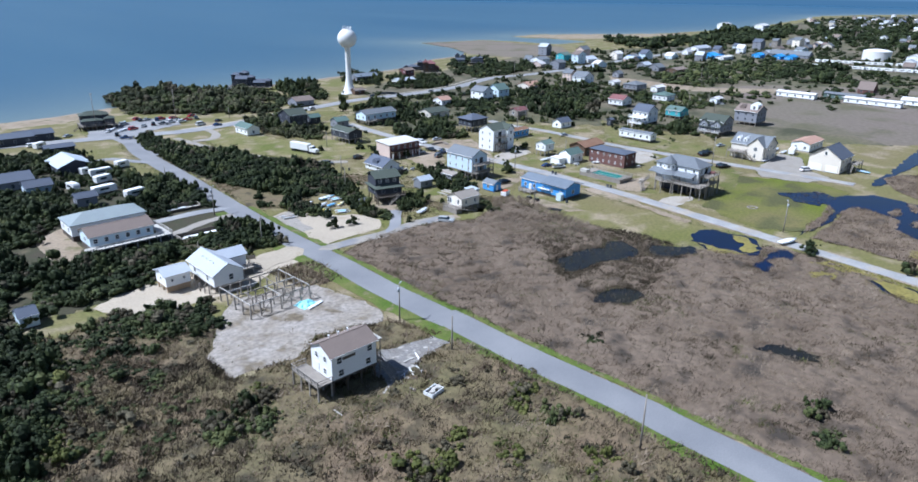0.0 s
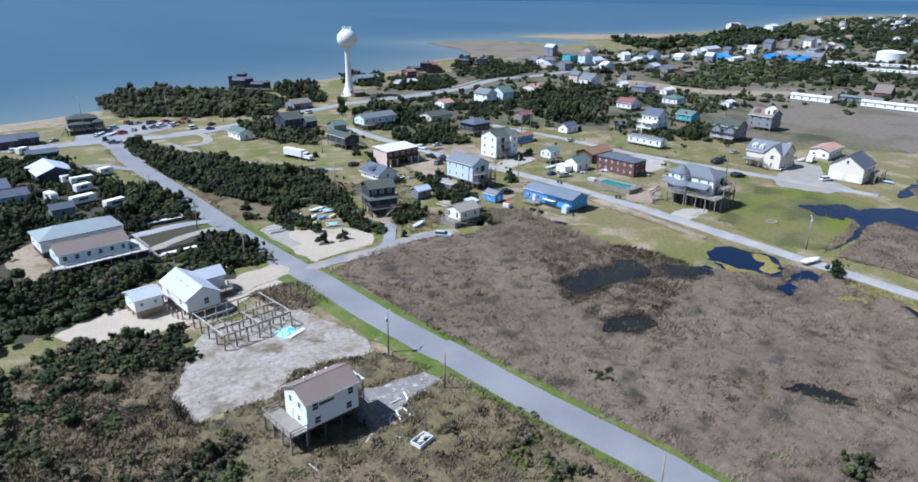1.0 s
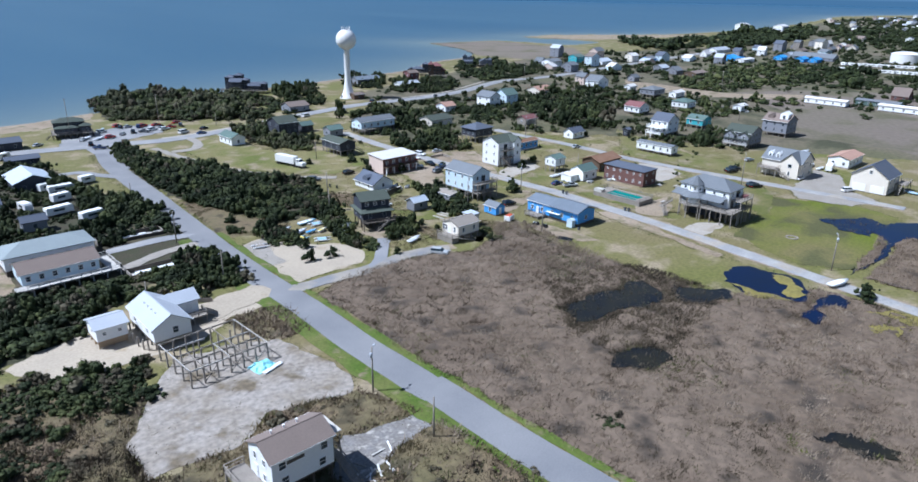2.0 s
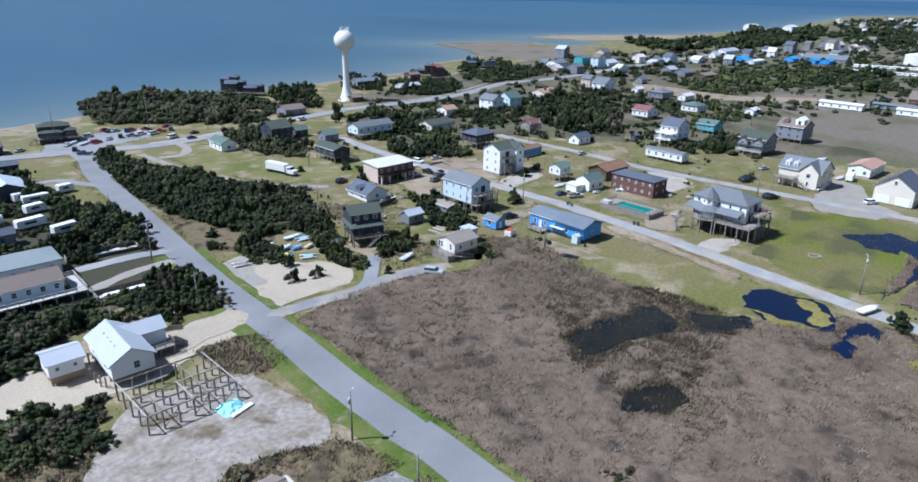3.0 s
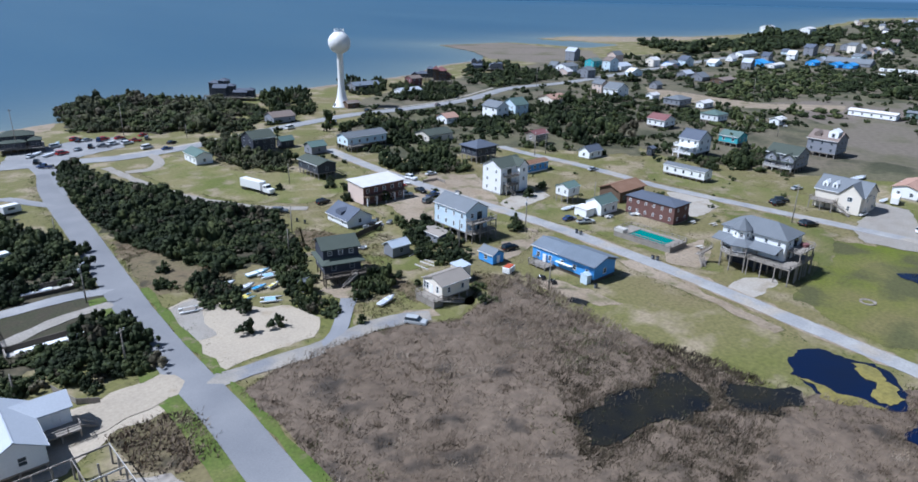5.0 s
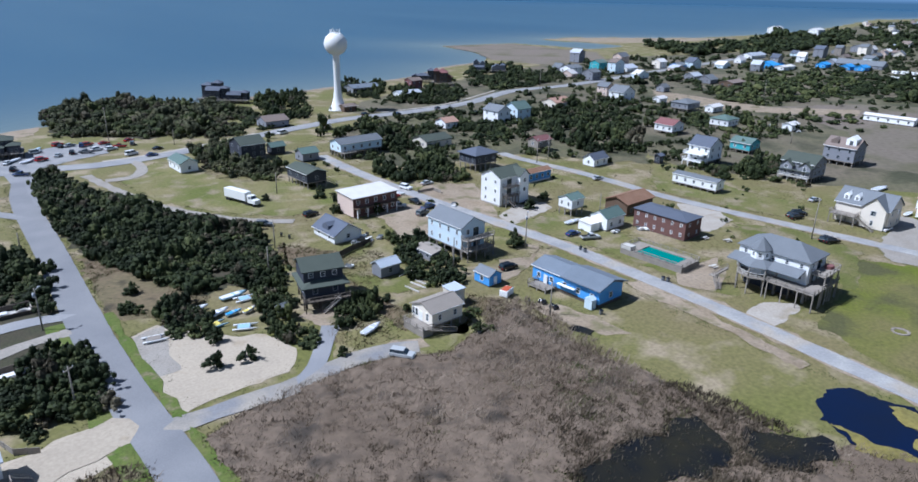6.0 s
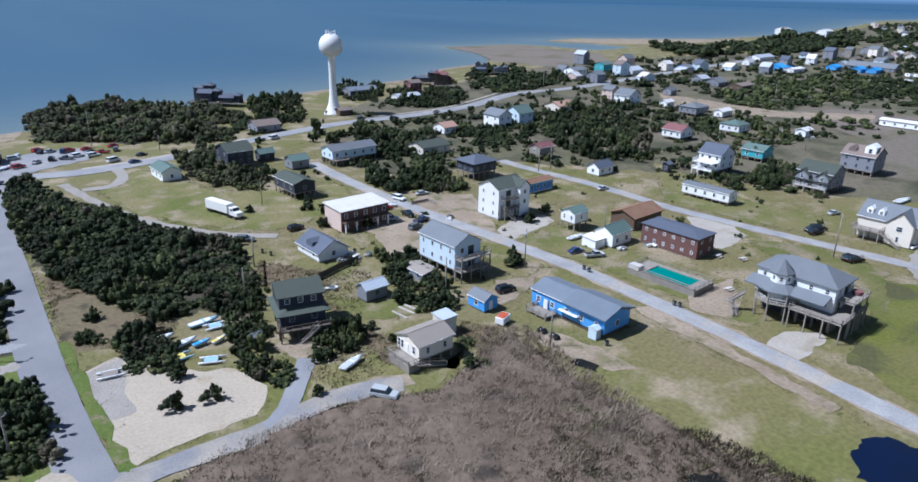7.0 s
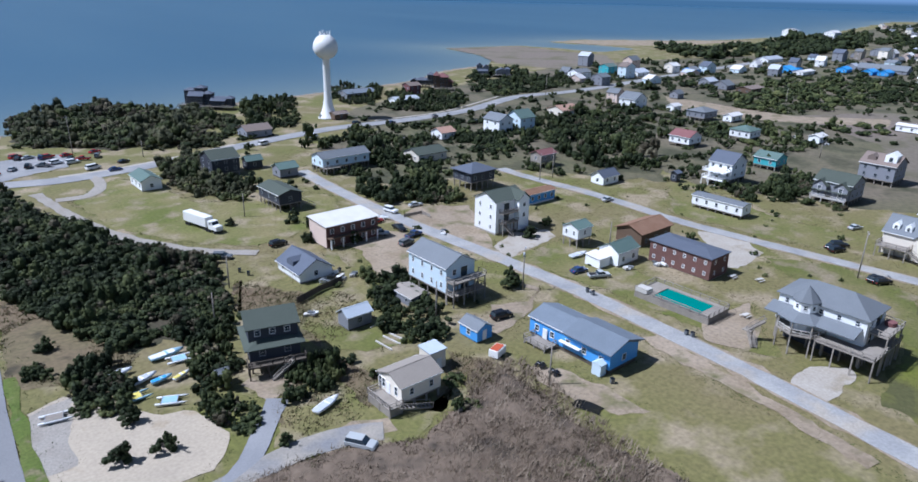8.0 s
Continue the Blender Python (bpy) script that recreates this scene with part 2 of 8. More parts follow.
def water(name, colour, rough, wave, strength, detail=3.0, second=None, scale2=0.004, streak=1.0):
    m = bpy.data.materials.new(name)
    m.use_nodes = True
    n, ln = m.node_tree.nodes, m.node_tree.links
    b = n["Principled BSDF"]
    b.inputs["Roughness"].default_value, b.inputs["IOR"].default_value = rough, 1.33
    geo, tex, bmp = n.new("ShaderNodeNewGeometry"), n.new("ShaderNodeTexNoise"), n.new("ShaderNodeBump")
    tex.inputs["Scale"].default_value, tex.inputs["Detail"].default_value = wave, detail
    ln.new(geo.outputs["Position"], tex.inputs["Vector"])
    bmp.inputs["Strength"].default_value, bmp.inputs["Distance"].default_value = strength, 0.3
    ln.new(tex.outputs["Fac"], bmp.inputs["Height"])
    ln.new(bmp.outputs["Normal"], b.inputs["Normal"])
    big, mix, step = n.new("ShaderNodeTexNoise"), n.new("ShaderNodeMix"), n.new("ShaderNodeMapRange")
    big.inputs["Scale"].default_value, big.inputs["Detail"].default_value = scale2, 5.0
    drawn = n.new("ShaderNodeMapping")
    drawn.inputs["Rotation"].default_value, drawn.inputs["Scale"].default_value = (0, 0, radians(42)), (1.0, streak, 1.0)
    ln.new(geo.outputs["Position"], drawn.inputs["Vector"])
    ln.new(drawn.outputs["Vector"], big.inputs["Vector"])
    step.inputs["From Min"].default_value, step.inputs["From Max"].default_value = 0.35, 0.65
    ln.new(big.outputs["Fac"], step.inputs["Value"])
    mix.data_type = "RGBA"
    mix.inputs["A"].default_value, mix.inputs["B"].default_value = (*colour, 1), (*(second or colour), 1)
    ln.new(step.outputs["Result"], mix.inputs["Factor"])
    ln.new(mix.outputs["Result"], b.inputs["Base Color"])
    MATS[name] = m


water("sea_water", (0.018, 0.074, 0.136), 0.30, 0.25, 0.5, second=(0.032, 0.092, 0.152), scale2=0.0045, streak=0.22)
sea_nodes, sea_links = MATS["sea_water"].node_tree.nodes, MATS["sea_water"].node_tree.links
shoal, blend = sea_nodes.new("ShaderNodeAttribute"), sea_nodes.new("ShaderNodeMix")
shoal.attribute_name, blend.data_type = "shoal", "RGBA"
blend.inputs["B"].default_value = (0.15, 0.19, 0.185, 1)
sea_links.new(shoal.outputs["Fac"], blend.inputs["Factor"])
sea_links.new([k for k in sea_nodes if k.bl_idname == "ShaderNodeMix"][0].outputs["Result"], blend.inputs["A"])
sea_links.new(blend.outputs["Result"], sea_nodes["Principled BSDF"].inputs["Base Color"])
water("pond_water", (0.003, 0.010, 0.040), 0.05, 0.6, 0.05, second=(0.006, 0.010, 0.024), scale2=0.05)
water("pond_murky", (0.010, 0.011, 0.012), 0.12, 0.8, 0.15, second=(0.022, 0.020, 0.012), scale2=0.15)


def glow(name, colour, strength):
    m = bpy.data.materials.new(name)
    m.use_nodes = True
    b = m.node_tree.nodes["Principled BSDF"]
    b.inputs["Base Color"].default_value, b.inputs["Roughness"].default_value = (*colour, 1), 1.0
    b.inputs["Emission Color"].default_value, b.inputs["Emission Strength"].default_value = (*colour, 1), strength
    MATS[name] = m


# far sea and pale horizon haze painted as emission, graded by height
glow("horizon_haze_glow", (0.15, 0.225, 0.32), 0.6)
air_nodes, air_links = MATS["horizon_haze_glow"].node_tree.nodes, MATS["horizon_haze_glow"].node_tree.links
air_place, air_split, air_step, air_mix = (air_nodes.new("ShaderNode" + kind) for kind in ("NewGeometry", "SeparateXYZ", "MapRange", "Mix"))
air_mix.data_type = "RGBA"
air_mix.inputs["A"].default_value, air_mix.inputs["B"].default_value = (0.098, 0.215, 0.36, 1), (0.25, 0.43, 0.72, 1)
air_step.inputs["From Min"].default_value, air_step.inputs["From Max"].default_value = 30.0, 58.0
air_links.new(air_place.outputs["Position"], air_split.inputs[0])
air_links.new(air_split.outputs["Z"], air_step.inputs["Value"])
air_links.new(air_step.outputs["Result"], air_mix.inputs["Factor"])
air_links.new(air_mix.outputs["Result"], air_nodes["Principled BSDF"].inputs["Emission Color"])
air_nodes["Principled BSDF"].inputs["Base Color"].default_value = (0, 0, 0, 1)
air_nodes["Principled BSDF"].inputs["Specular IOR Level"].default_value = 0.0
leafy("straw_reed", (0.15, 0.115, 0.082), (0.265, 0.212, 0.158), (0.37, 0.305, 0.235))
mat("grey_trim", (0.30, 0.31, 0.33), rough=0.6, var=0.08, bump=0.05)
leafy("algae_leaf", (0.09, 0.09, 0.02), (0.19, 0.175, 0.035), (0.30, 0.27, 0.07))

# ---- building blocks ----
class Shape:
    """Collects corners and faces of one mesh."""

    def __init__(self):
        self.v, self.f = [], []

    def add(self, verts, faces):
        k = len(self.v)
        self.v += [tuple(p) for p in verts]
        self.f += [tuple(k + i for i in face) for face in faces]
        return self

    def box(self, x0, x1, y0, y1, z0, z1):
        return self.add([(x, y, z) for z in (z0, z1) for x, y in ((x0, y0), (x1, y0), (x1, y1), (x0, y1))],
                        [(3, 2, 1, 0), (4, 5, 6, 7), (0, 1, 5, 4), (1, 2, 6, 5), (2, 3, 7, 6), (3, 0, 4, 7)])

    def prism(self, outline, axis, a, b):
        """An outline in the plane across the axis (x: y,z; y: x,z; z: x,y), drawn out from a to b."""
        put = {"x": lambda p, s: (s, p[0], p[1]), "y": lambda p, s: (p[0], s, p[1]), "z": lambda p, s: (p[0], p[1], s)}[axis]
        n = len(outline)
        return self.add([put(p, a) for p in outline] + [put(p, b) for p in outline],
                        [tuple(range(n))[::-1], tuple(range(n, 2 * n))] + [(i, (i + 1) % n, n + (i + 1) % n, n + i) for i in range(n)])

    def beam(self, p, q, w, h=None):
        p, q = Vector(p), Vector(q)
        d = (q - p).normalized()
        side = d.cross(Vector((0, 0, 1))) if abs(d.z) < 0.99 else Vector((1, 0, 0))
        side.normalize()
        up = side.cross(d).normalized()
        a, b = side * (w / 2), up * ((h or w) / 2)
        return self.add([e + i * a + j * b for e in (p, q) for i, j in ((-1, -1), (1, -1), (1, 1), (-1, 1))],
                        [(3, 2, 1, 0), (4, 5, 6, 7), (0, 1, 5, 4), (1, 2, 6, 5), (2, 3, 7, 6), (3, 0, 4, 7)])

    def lathe(self, rings, n=12, x=0.0, y=0.0):
        """A round body about an upright axis from rows of radius and height."""
        verts = [(x + r * math.cos(2 * math.pi * i / n), y + r * math.sin(2 * math.pi * i / n), z) for r, z in rings for i in range(n)]
        k = len(rings)
        faces = [(j * n + i, j * n + (i + 1) % n, (j + 1) * n + (i + 1) % n, (j + 1) * n + i) for j in range(k - 1) for i in range(n)]
        return self.add(verts, faces + [tuple(range(n))[::-1], tuple(range((k - 1) * n, k * n))])

    def loft(self, rings):
        """Closed rings of equal length joined one to the next, with capped ends."""
        n, k = len(rings[0]), len(rings)
        faces = [(j * n + i, j * n + (i + 1) % n, (j + 1) * n + (i + 1) % n, (j + 1) * n + i) for j in range(k - 1) for i in range(n)]
        return self.add([p for ring in rings for p in ring], faces + [tuple(range(n))[::-1], tuple(range((k - 1) * n, k * n))])

    def mesh(self, name, material, smooth=False, bevel=0.0):
        me = bpy.data.meshes.new(name)
        me.from_pydata(self.v, [], self.f)
        bm = bmesh.new()
        bm.from_mesh(me)
        if bevel:
            bmesh.ops.bevel(bm, geom=bm.edges[:], offset=bevel, segments=1, affect="EDGES", clamp_overlap=True)
        bmesh.ops.recalc_face_normals(bm, faces=bm.faces[:])
        for face in bm.faces:
            face.smooth = smooth
        bm.to_mesh(me)
        bm.free()
        me.materials.append(MATS[material])
        return me


def part(name, shape, material, parent=None, label="", smooth=False, bevel=0.0, m=None):
    """One mesh object from a Shape or a ready mesh, under a thing or a part."""
    ob = new(name, shape if isinstance(shape, bpy.types.Mesh) else shape.mesh(name, material, smooth, bevel))
    if parent:
        ob.parent = parent
    if m is not None:
        ob.matrix_basis = m
    return tagged(ob, label)


def thing(name, label, category, x, y, z=None, rot=0.0, group="", kind=""):
    ob = new(name)
    ob.empty_display_size = 0.5
    ob.matrix_basis = pose(x, y, ground_at(x, y) if z is None else z, 0, 0, rot)
    return tagged(ob, label, category, group, kind)


def big_mesh(name, verts, faces, material, label="", category="", kind="", smooth=False):
    """A large mesh from arrays; all faces have equally many corners."""
    verts, faces = np.asarray(verts, np.float32), np.asarray(faces, np.int32)
    me = bpy.data.meshes.new(name)
    me.vertices.add(len(verts))
    me.vertices.foreach_set("co", verts.ravel())
    k = faces.shape[1]
    me.loops.add(faces.size)
    me.loops.foreach_set("vertex_index", faces.ravel())
    me.polygons.add(len(faces))
    me.polygons.foreach_set("loop_start", np.arange(0, faces.size, k, dtype=np.int32))
    me.polygons.foreach_set("use_smooth", np.full(len(faces), smooth))
    me.update(calc_edges=True)
    me.validate()
    me.materials.append(MATS[material])
    return tagged(new(name, me), label, category, "", kind)


def inside(poly, pts):
    """Which of the points lie inside the outline."""
    pts, poly = np.asarray(pts, float), np.asarray(poly, float)
    x, y = pts[:, 0], pts[:, 1]
    hit = np.zeros(len(pts), bool)
    for (x0, y0), (x1, y1) in zip(poly, np.roll(poly, -1, axis=0)):
        if y0 != y1:
            hit ^= ((y0 > y) != (y1 > y)) & (x < (x1 - x0) * (y - y0) / (y1 - y0) + x0)
    return hit


def edge_distance(poly, pts):
    pts, poly = np.asarray(pts, float), np.asarray(poly, float)
    best = np.full(len(pts), 1e9)
    for p, q in zip(poly, np.roll(poly, -1, axis=0)):
        d = q - p
        s = np.clip(((pts - p) @ d) / max(d @ d, 1e-9), 0, 1)
        best = np.minimum(best, np.hypot(*(pts - p - s[:, None] * d).T))
    return best


LAYER = [0]
SURFACES, STRIPS = [], []


def ground_at(x, y):
    """The height of the ground cover or road at a place."""
    z = 0.0
    for outline, height in SURFACES:
        if inside(outline, [(x, y)])[0]:
            z = max(z, height)
    for line, width, height in STRIPS:
        d = np.hypot(*(line - (x, y)).T).min()
        if d < width / 2 + 0.3:
            z = max(z, height + 0.06 * max(0.0, 1 - 2 * d / width))
    return z


def patch(name, label, outline, material, rough=0.8, step=1.5, kind="structure", category="ground", z=None):
    """A sheet of ground cover with an uneven rim, a little above what it lies on."""
    LAYER[0] += 1
    height = 0.02 + 0.0015 * LAYER[0] if z is None else z
    pts = []
    for a, b in zip(outline, outline[1:] + outline[:1]):
        a, b = Vector(a), Vector(b)
        n = max(1, int((b - a).length / step))
        for i in range(n):
            p = a.lerp(b, i / n)
            d = noise.noise_vector(Vector((p.x * 0.23, p.y * 0.23, LAYER[0]))) * 1.6 + noise.noise_vector(Vector((p.x * 0.9, p.y * 0.9, 7))) * 0.8
            pts.append((p.x + d.x * rough, p.y + d.y * rough))
    SURFACES.append((pts, height))
    bm = bmesh.new()
    bm.faces.new([bm.verts.new((x, y, height)) for x, y in pts])
    bmesh.ops.triangulate(bm, faces=bm.faces[:])
    bmesh.ops.recalc_face_normals(bm, faces=bm.faces[:])
    for face in bm.faces:
        if face.normal.z < 0:
            face.normal_flip()
    me = bpy.data.meshes.new(name)
    bm.to_mesh(me)
    bm.free()
    me.materials.append(MATS[material])
    return tagged(new(name, me), label, category, "", kind)


def smooth_line(points, step=3.0):
    """A line that glides through the points."""
    p = [Vector(q) for q in points]
    p = [2 * p[0] - p[1]] + p + [2 * p[-1] - p[-2]]
    out = []
    for a, b, c, d in zip(p, p[1:], p[2:], p[3:]):
        n = max(2, int((c - b).length / step))
        for i in range(n):
            t = i / n
            out.append(0.5 * ((2 * b) + (c - a) * t + (2 * a - 5 * b + 4 * c - d) * t * t + (3 * b - a - 3 * c + d) * t ** 3))
    return out + [p[-2]]


def strip(name, label, points, width, material, z=None, rough=0.12, category="road", kind="structure", thick=0.05):
    """A road along a line: a slab with slightly uneven edges and a low crown."""
    LAYER[0] += 1
    height = 0.06 + 0.0015 * LAYER[0] if z is None else z
    line = smooth_line(points)
    STRIPS.append((np.array([tuple(p) for p in line]), width, height))
    verts, faces = [], []
    for i, p in enumerate(line):
        d = (line[min(i + 1, len(line) - 1)] - line[max(i - 1, 0)]).normalized()
        side = Vector((-d.y, d.x))
        wob = noise.noise(Vector((p.x * 0.4, p.y * 0.4, LAYER[0]))) * rough
        for s, lift in ((-1.0, -thick), (-1.0, 0.0), (0.0, 0.06), (1.0, 0.0), (1.0, -thick)):
            q = p + side * s * (width / 2 + wob)
            verts.append((q.x, q.y, height + lift))
    for i in range(len(line) - 1):
        for j in range(4):
            faces.append((i * 5 + j, i * 5 + j + 1, i * 5 + j + 6, i * 5 + j + 5))
    me = bpy.data.meshes.new(name)
    me.from_pydata(verts, [], [f[::-1] for f in faces])
    me.materials.append(MATS[material])
    return tagged(new(name, me), label, category, "", kind)


rng = np.random.default_rng(4)


def bush_mesh(kind, seed, leaves=230, leaf=0.19):
    """Corners of a bush one metre in radius: leaf clumps on a lumpy crown, in quads."""
    r = np.random.default_rng(seed)
    lobes = r.normal(size=(11, 3)) * (0.46, 0.46, 0.24) + (0, 0, 0.55)
    size = r.uniform(0.2, 0.5, 11)
    which = r.choice(11, leaves, p=size ** 2 / (size ** 2).sum())
    d = r.normal(size=(leaves, 3))
    d /= np.linalg.norm(d, axis=1)[:, None]
    c = lobes[which] + d * (size[which] * r.uniform(0.84, 1.0, leaves))[:, None]
    c[:, 2] = np.abs(c[:, 2]) + 0.02
    nrm = d * 1.0 + r.normal(size=(leaves, 3)) * 0.24 + (0, 0, 0.2)
    nrm /= np.linalg.norm(nrm, axis=1)[:, None]
    a = np.cross(nrm, r.normal(size=(leaves, 3)))
    a /= np.linalg.norm(a, axis=1)[:, None]
    b = np.cross(nrm, a)
    s = (leaf * r.uniform(0.55, 1.25, leaves))[:, None]
    quad = np.stack([c - a * s * 0.5, c + b * s * 0.46, c + a * s * 0.52 + nrm * s * 0.1, c - b * s * 0.44], 1)
    # soft inner lobes that carry the leaf clumps
    u, w = np.meshgrid(np.arange(7) * 2 * math.pi / 6, np.linspace(0.15, math.pi * 0.8, 4), indexing="ij")
    ball = np.stack([np.sin(w) * np.cos(u), np.sin(w) * np.sin(u), np.cos(w)], -1)
    cores = []
    for c0, s0 in zip(lobes, size):
        g = ball * (1 + 0.14 * np.sin(3 * u + c0[0] * 9)[..., None] * np.sin(w)[..., None]) * s0 * 0.86 * (1, 1, 0.9) + c0
        g[6] = g[0]
        g[..., 2] = np.maximum(g[..., 2], 0.0)
        cores.append(np.stack([g[:-1, :-1], g[:-1, 1:], g[1:, 1:], g[1:, :-1]], 2).reshape(-1, 4, 3))
    return np.concatenate([quad] + cores)


BUSHES = [bush_mesh("bush", 10 + i) for i in range(6)]
FAR_BUSHES = [bush_mesh("bush", 40 + i, 50, 0.4) for i in range(5)]


def bushes(name, label, places, material, far=False, category="shrubs"):
    """A thicket: many bushes as one object. places: rows of x, y, radius, height."""
    sets, out = (FAR_BUSHES if far else BUSHES), []
    for x, y, r, h in places:
        q = sets[rng.integers(len(sets))]
        t = rng.uniform(0, 6.28)
        c, s = math.cos(t), math.sin(t)
        w = np.empty_like(q)
        w[..., 0] = x + r * (c * q[..., 0] - s * q[..., 1])
        w[..., 1] = y + r * (s * q[..., 0] + c * q[..., 1])
        w[..., 2] = h * q[..., 2]
        out.append(w)
    if not out:
        return None
    v = np.concatenate(out).reshape(-1, 3)
    return big_mesh(name, v, np.arange(len(v)).reshape(-1, 4), material, label, category, "stuff")


def scatter(outline, spacing, size=(0.9, 1.6), high=1.2, holes=0.0):
    """Places for bushes inside an outline, uneven in size, with gaps."""
    o = np.asarray(outline, float)
    lo, hi = o.min(0), o.max(0)
    n = int((hi - lo).prod() / spacing ** 2) + 1
    pts = rng.uniform(lo, hi, (n, 2))
    pts = pts[inside(o, pts)]
    rows = []
    for x, y in pts:
        g = noise.noise(Vector((x * 0.07, y * 0.07, 3.0)))
        if g < holes - 0.5:
            continue
        r = rng.uniform(*size)
        r *= 1.55 if rng.random() < 0.12 else (0.7 if rng.random() < 0.3 else 1.0)
        rows.append((x, y, r, r * high * (1 + 0.7 * g) * rng.uniform(0.65, 1.3)))
    return rows


def clear(rows, margin=1.5):
    """Bush places that stand off the bare lots and the streets."""
    if not rows:
        return rows
    p = np.array([r[:2] for r in rows])
    keep = np.ones(len(p), bool)
    for outline in (o for m_, l_, o in SANDS if m_ != "heath"):
        keep &= ~inside(outline, p)
    for way, width, height in STRIPS:
        for a in range(0, len(p), 400):
            gap = np.hypot(p[a:a + 400, None, 0] - way[None, :, 0], p[a:a + 400, None, 1] - way[None, :, 1]).min(1)
            keep[a:a + 400] &= gap > width / 2 + margin
    return [r for r, k in zip(rows, keep) if k]


def reeds(name, label, pts, material, tall=(0.5, 1.1), blades=7, spread=0.45, width=0.16, lean=0.35):
    """Tufts of dry stalks, as one object of thin blades."""
    n = len(pts)
    if not n:
        return None
    base = np.repeat(np.c_[pts, np.zeros(n)], blades, 0)
    m = len(base)
    base[:, :2] += rng.normal(size=(m, 2)) * spread
    t = rng.uniform(0, math.pi, m)
    side = np.c_[np.cos(t), np.sin(t), np.zeros(m)] * (width * rng.uniform(0.5, 1.3, m))[:, None]
    hgt = np.repeat(rng.uniform(*tall, n), blades) * rng.uniform(0.6, 1.1, m)
    tip = base + np.c_[rng.normal(size=(m, 2)) * lean * hgt[:, None] + (0.25, -0.12) * hgt[:, None], hgt]
    v = np.stack([base - side, base + side, tip], 1).reshape(-1, 3)
    return big_mesh(name, v, np.arange(len(v)).reshape(-1, 3), material, label, "grass", "stuff")


def fill(outline, per_m2, gap=None, keep=0.0):
    o = np.asarray(outline, float)
    lo, hi = o.min(0), o.max(0)
    pts = rng.uniform(lo, hi, (int((hi - lo).prod() * per_m2), 2))
    pts = pts[inside(o, pts)]
    for hole in gap or ():
        pts = pts[~inside(hole, pts)]
    return pts


def hummocks(name, label, outline, material, cell=0.8, high=0.7, gap=(), freq=0.35):
    """Uneven scrub ground: a sheet of low tussocks that runs out at its rim."""
    o = np.asarray(outline, float)
    lo, hi = o.min(0), o.max(0)
    xs, ys = np.arange(lo[0], hi[0] + cell, cell), np.arange(lo[1], hi[1] + cell, cell)
    gx, gy = np.meshgrid(xs, ys, indexing="ij")
    pts = np.c_[gx.ravel(), gy.ravel()]
    pts += rng.uniform(-0.3, 0.3, pts.shape) * cell
    ins = inside(o, pts)
    d = np.where(ins, edge_distance(o, pts), -1.0)
    for hole in gap:
        e = edge_distance(hole, pts)
        d = np.where(inside(hole, pts), -1.0, np.minimum(d, e))
    rim = np.clip(d / 2.0, 0, 1)
    z = np.empty(len(pts))
    for i, (x, y) in enumerate(pts):
        if d[i] < 0:
            z[i] = 0
            continue
        z[i] = 0.35 + 0.5 * noise.noise(Vector((x * freq, y * freq, 0))) + 0.35 * noise.noise(Vector((x * freq * 3, y * freq * 3, 5))) + 0.3 * noise.noise(Vector((x * 0.06, y * 0.06, 9)))
    z = np.where(d < 0, -0.3, 0.03 + rim * high * np.clip(z, 0.0, 1.4))
    nx, ny = len(xs), len(ys)
    idx = np.arange(nx * ny).reshape(nx, ny)
    quads = np.stack([idx[:-1, :-1], idx[1:, :-1], idx[1:, 1:], idx[:-1, 1:]], -1).reshape(-1, 4)
    quads = quads[(d[quads] >= 0).any(1)]
    used, inv = np.unique(quads, return_inverse=True)
    v = np.c_[pts, z][used]
    return big_mesh(name, v, inv.reshape(-1, 4), material, label, "ground", "stuff", smooth=True)

# ---- ground, sea and roads ----
COAST = [(57.5, 411.4), (85.1, 415.2), (115.5, 427.8), (159.1, 445.2), (219.1, 461.6), (290.6, 475.8), (383.2, 497.3), (444.5, 538.5), (515.1, 559.2), (558.6, 601.6), (581.2, 658.5), (599.2, 741.6), (716.3, 734.8), (719.6, 690.6), (740.7, 611.9), (808.5, 620.0), (808.7, 691.3), (792.8, 763.8), (889.3, 773.7), (1083.9, 675.1), (1256.7, 676.4), (1478.5, 697.1), (1888.6, 799.4), (2451.0, 945.8), (2788.3, 916.7)]
FAR_SHORE = [(5532.1, 2215.3), (4798.4, 1688.9), (4694.0, 1305.3), (4665.7, 1071.0), (5959.4, 1236.6), (6911.1, 2199.5)]
LAND = [(-400.0, 620.0), (-60.0, 420.0)] + COAST + [(4800.0, 300.0), (4800.0, -4800.0), (-4800.0, -4800.0), (-4800.0, 900.0)]
axis = np.concatenate([-np.geomspace(4990, 40, 40), np.arange(-30, 700, 6.0), np.geomspace(700, 4990, 60)])
gx, gy = np.meshgrid(axis, axis, indexing="ij")
pts = np.c_[gx.ravel(), gy.ravel()]
depth = np.where(inside(LAND, pts), 0.0, edge_distance(LAND, pts))
far_land = FAR_SHORE
depth = np.where(inside(far_land, pts), 0.0, depth)
gz = -np.clip(depth * 0.12, 0, 4.0)
n_axis = len(axis)
idx = np.arange(n_axis ** 2).reshape(n_axis, n_axis)
quads = np.stack([idx[:-1, :-1], idx[1:, :-1], idx[1:, 1:], idx[:-1, 1:]], -1).reshape(-1, 4)
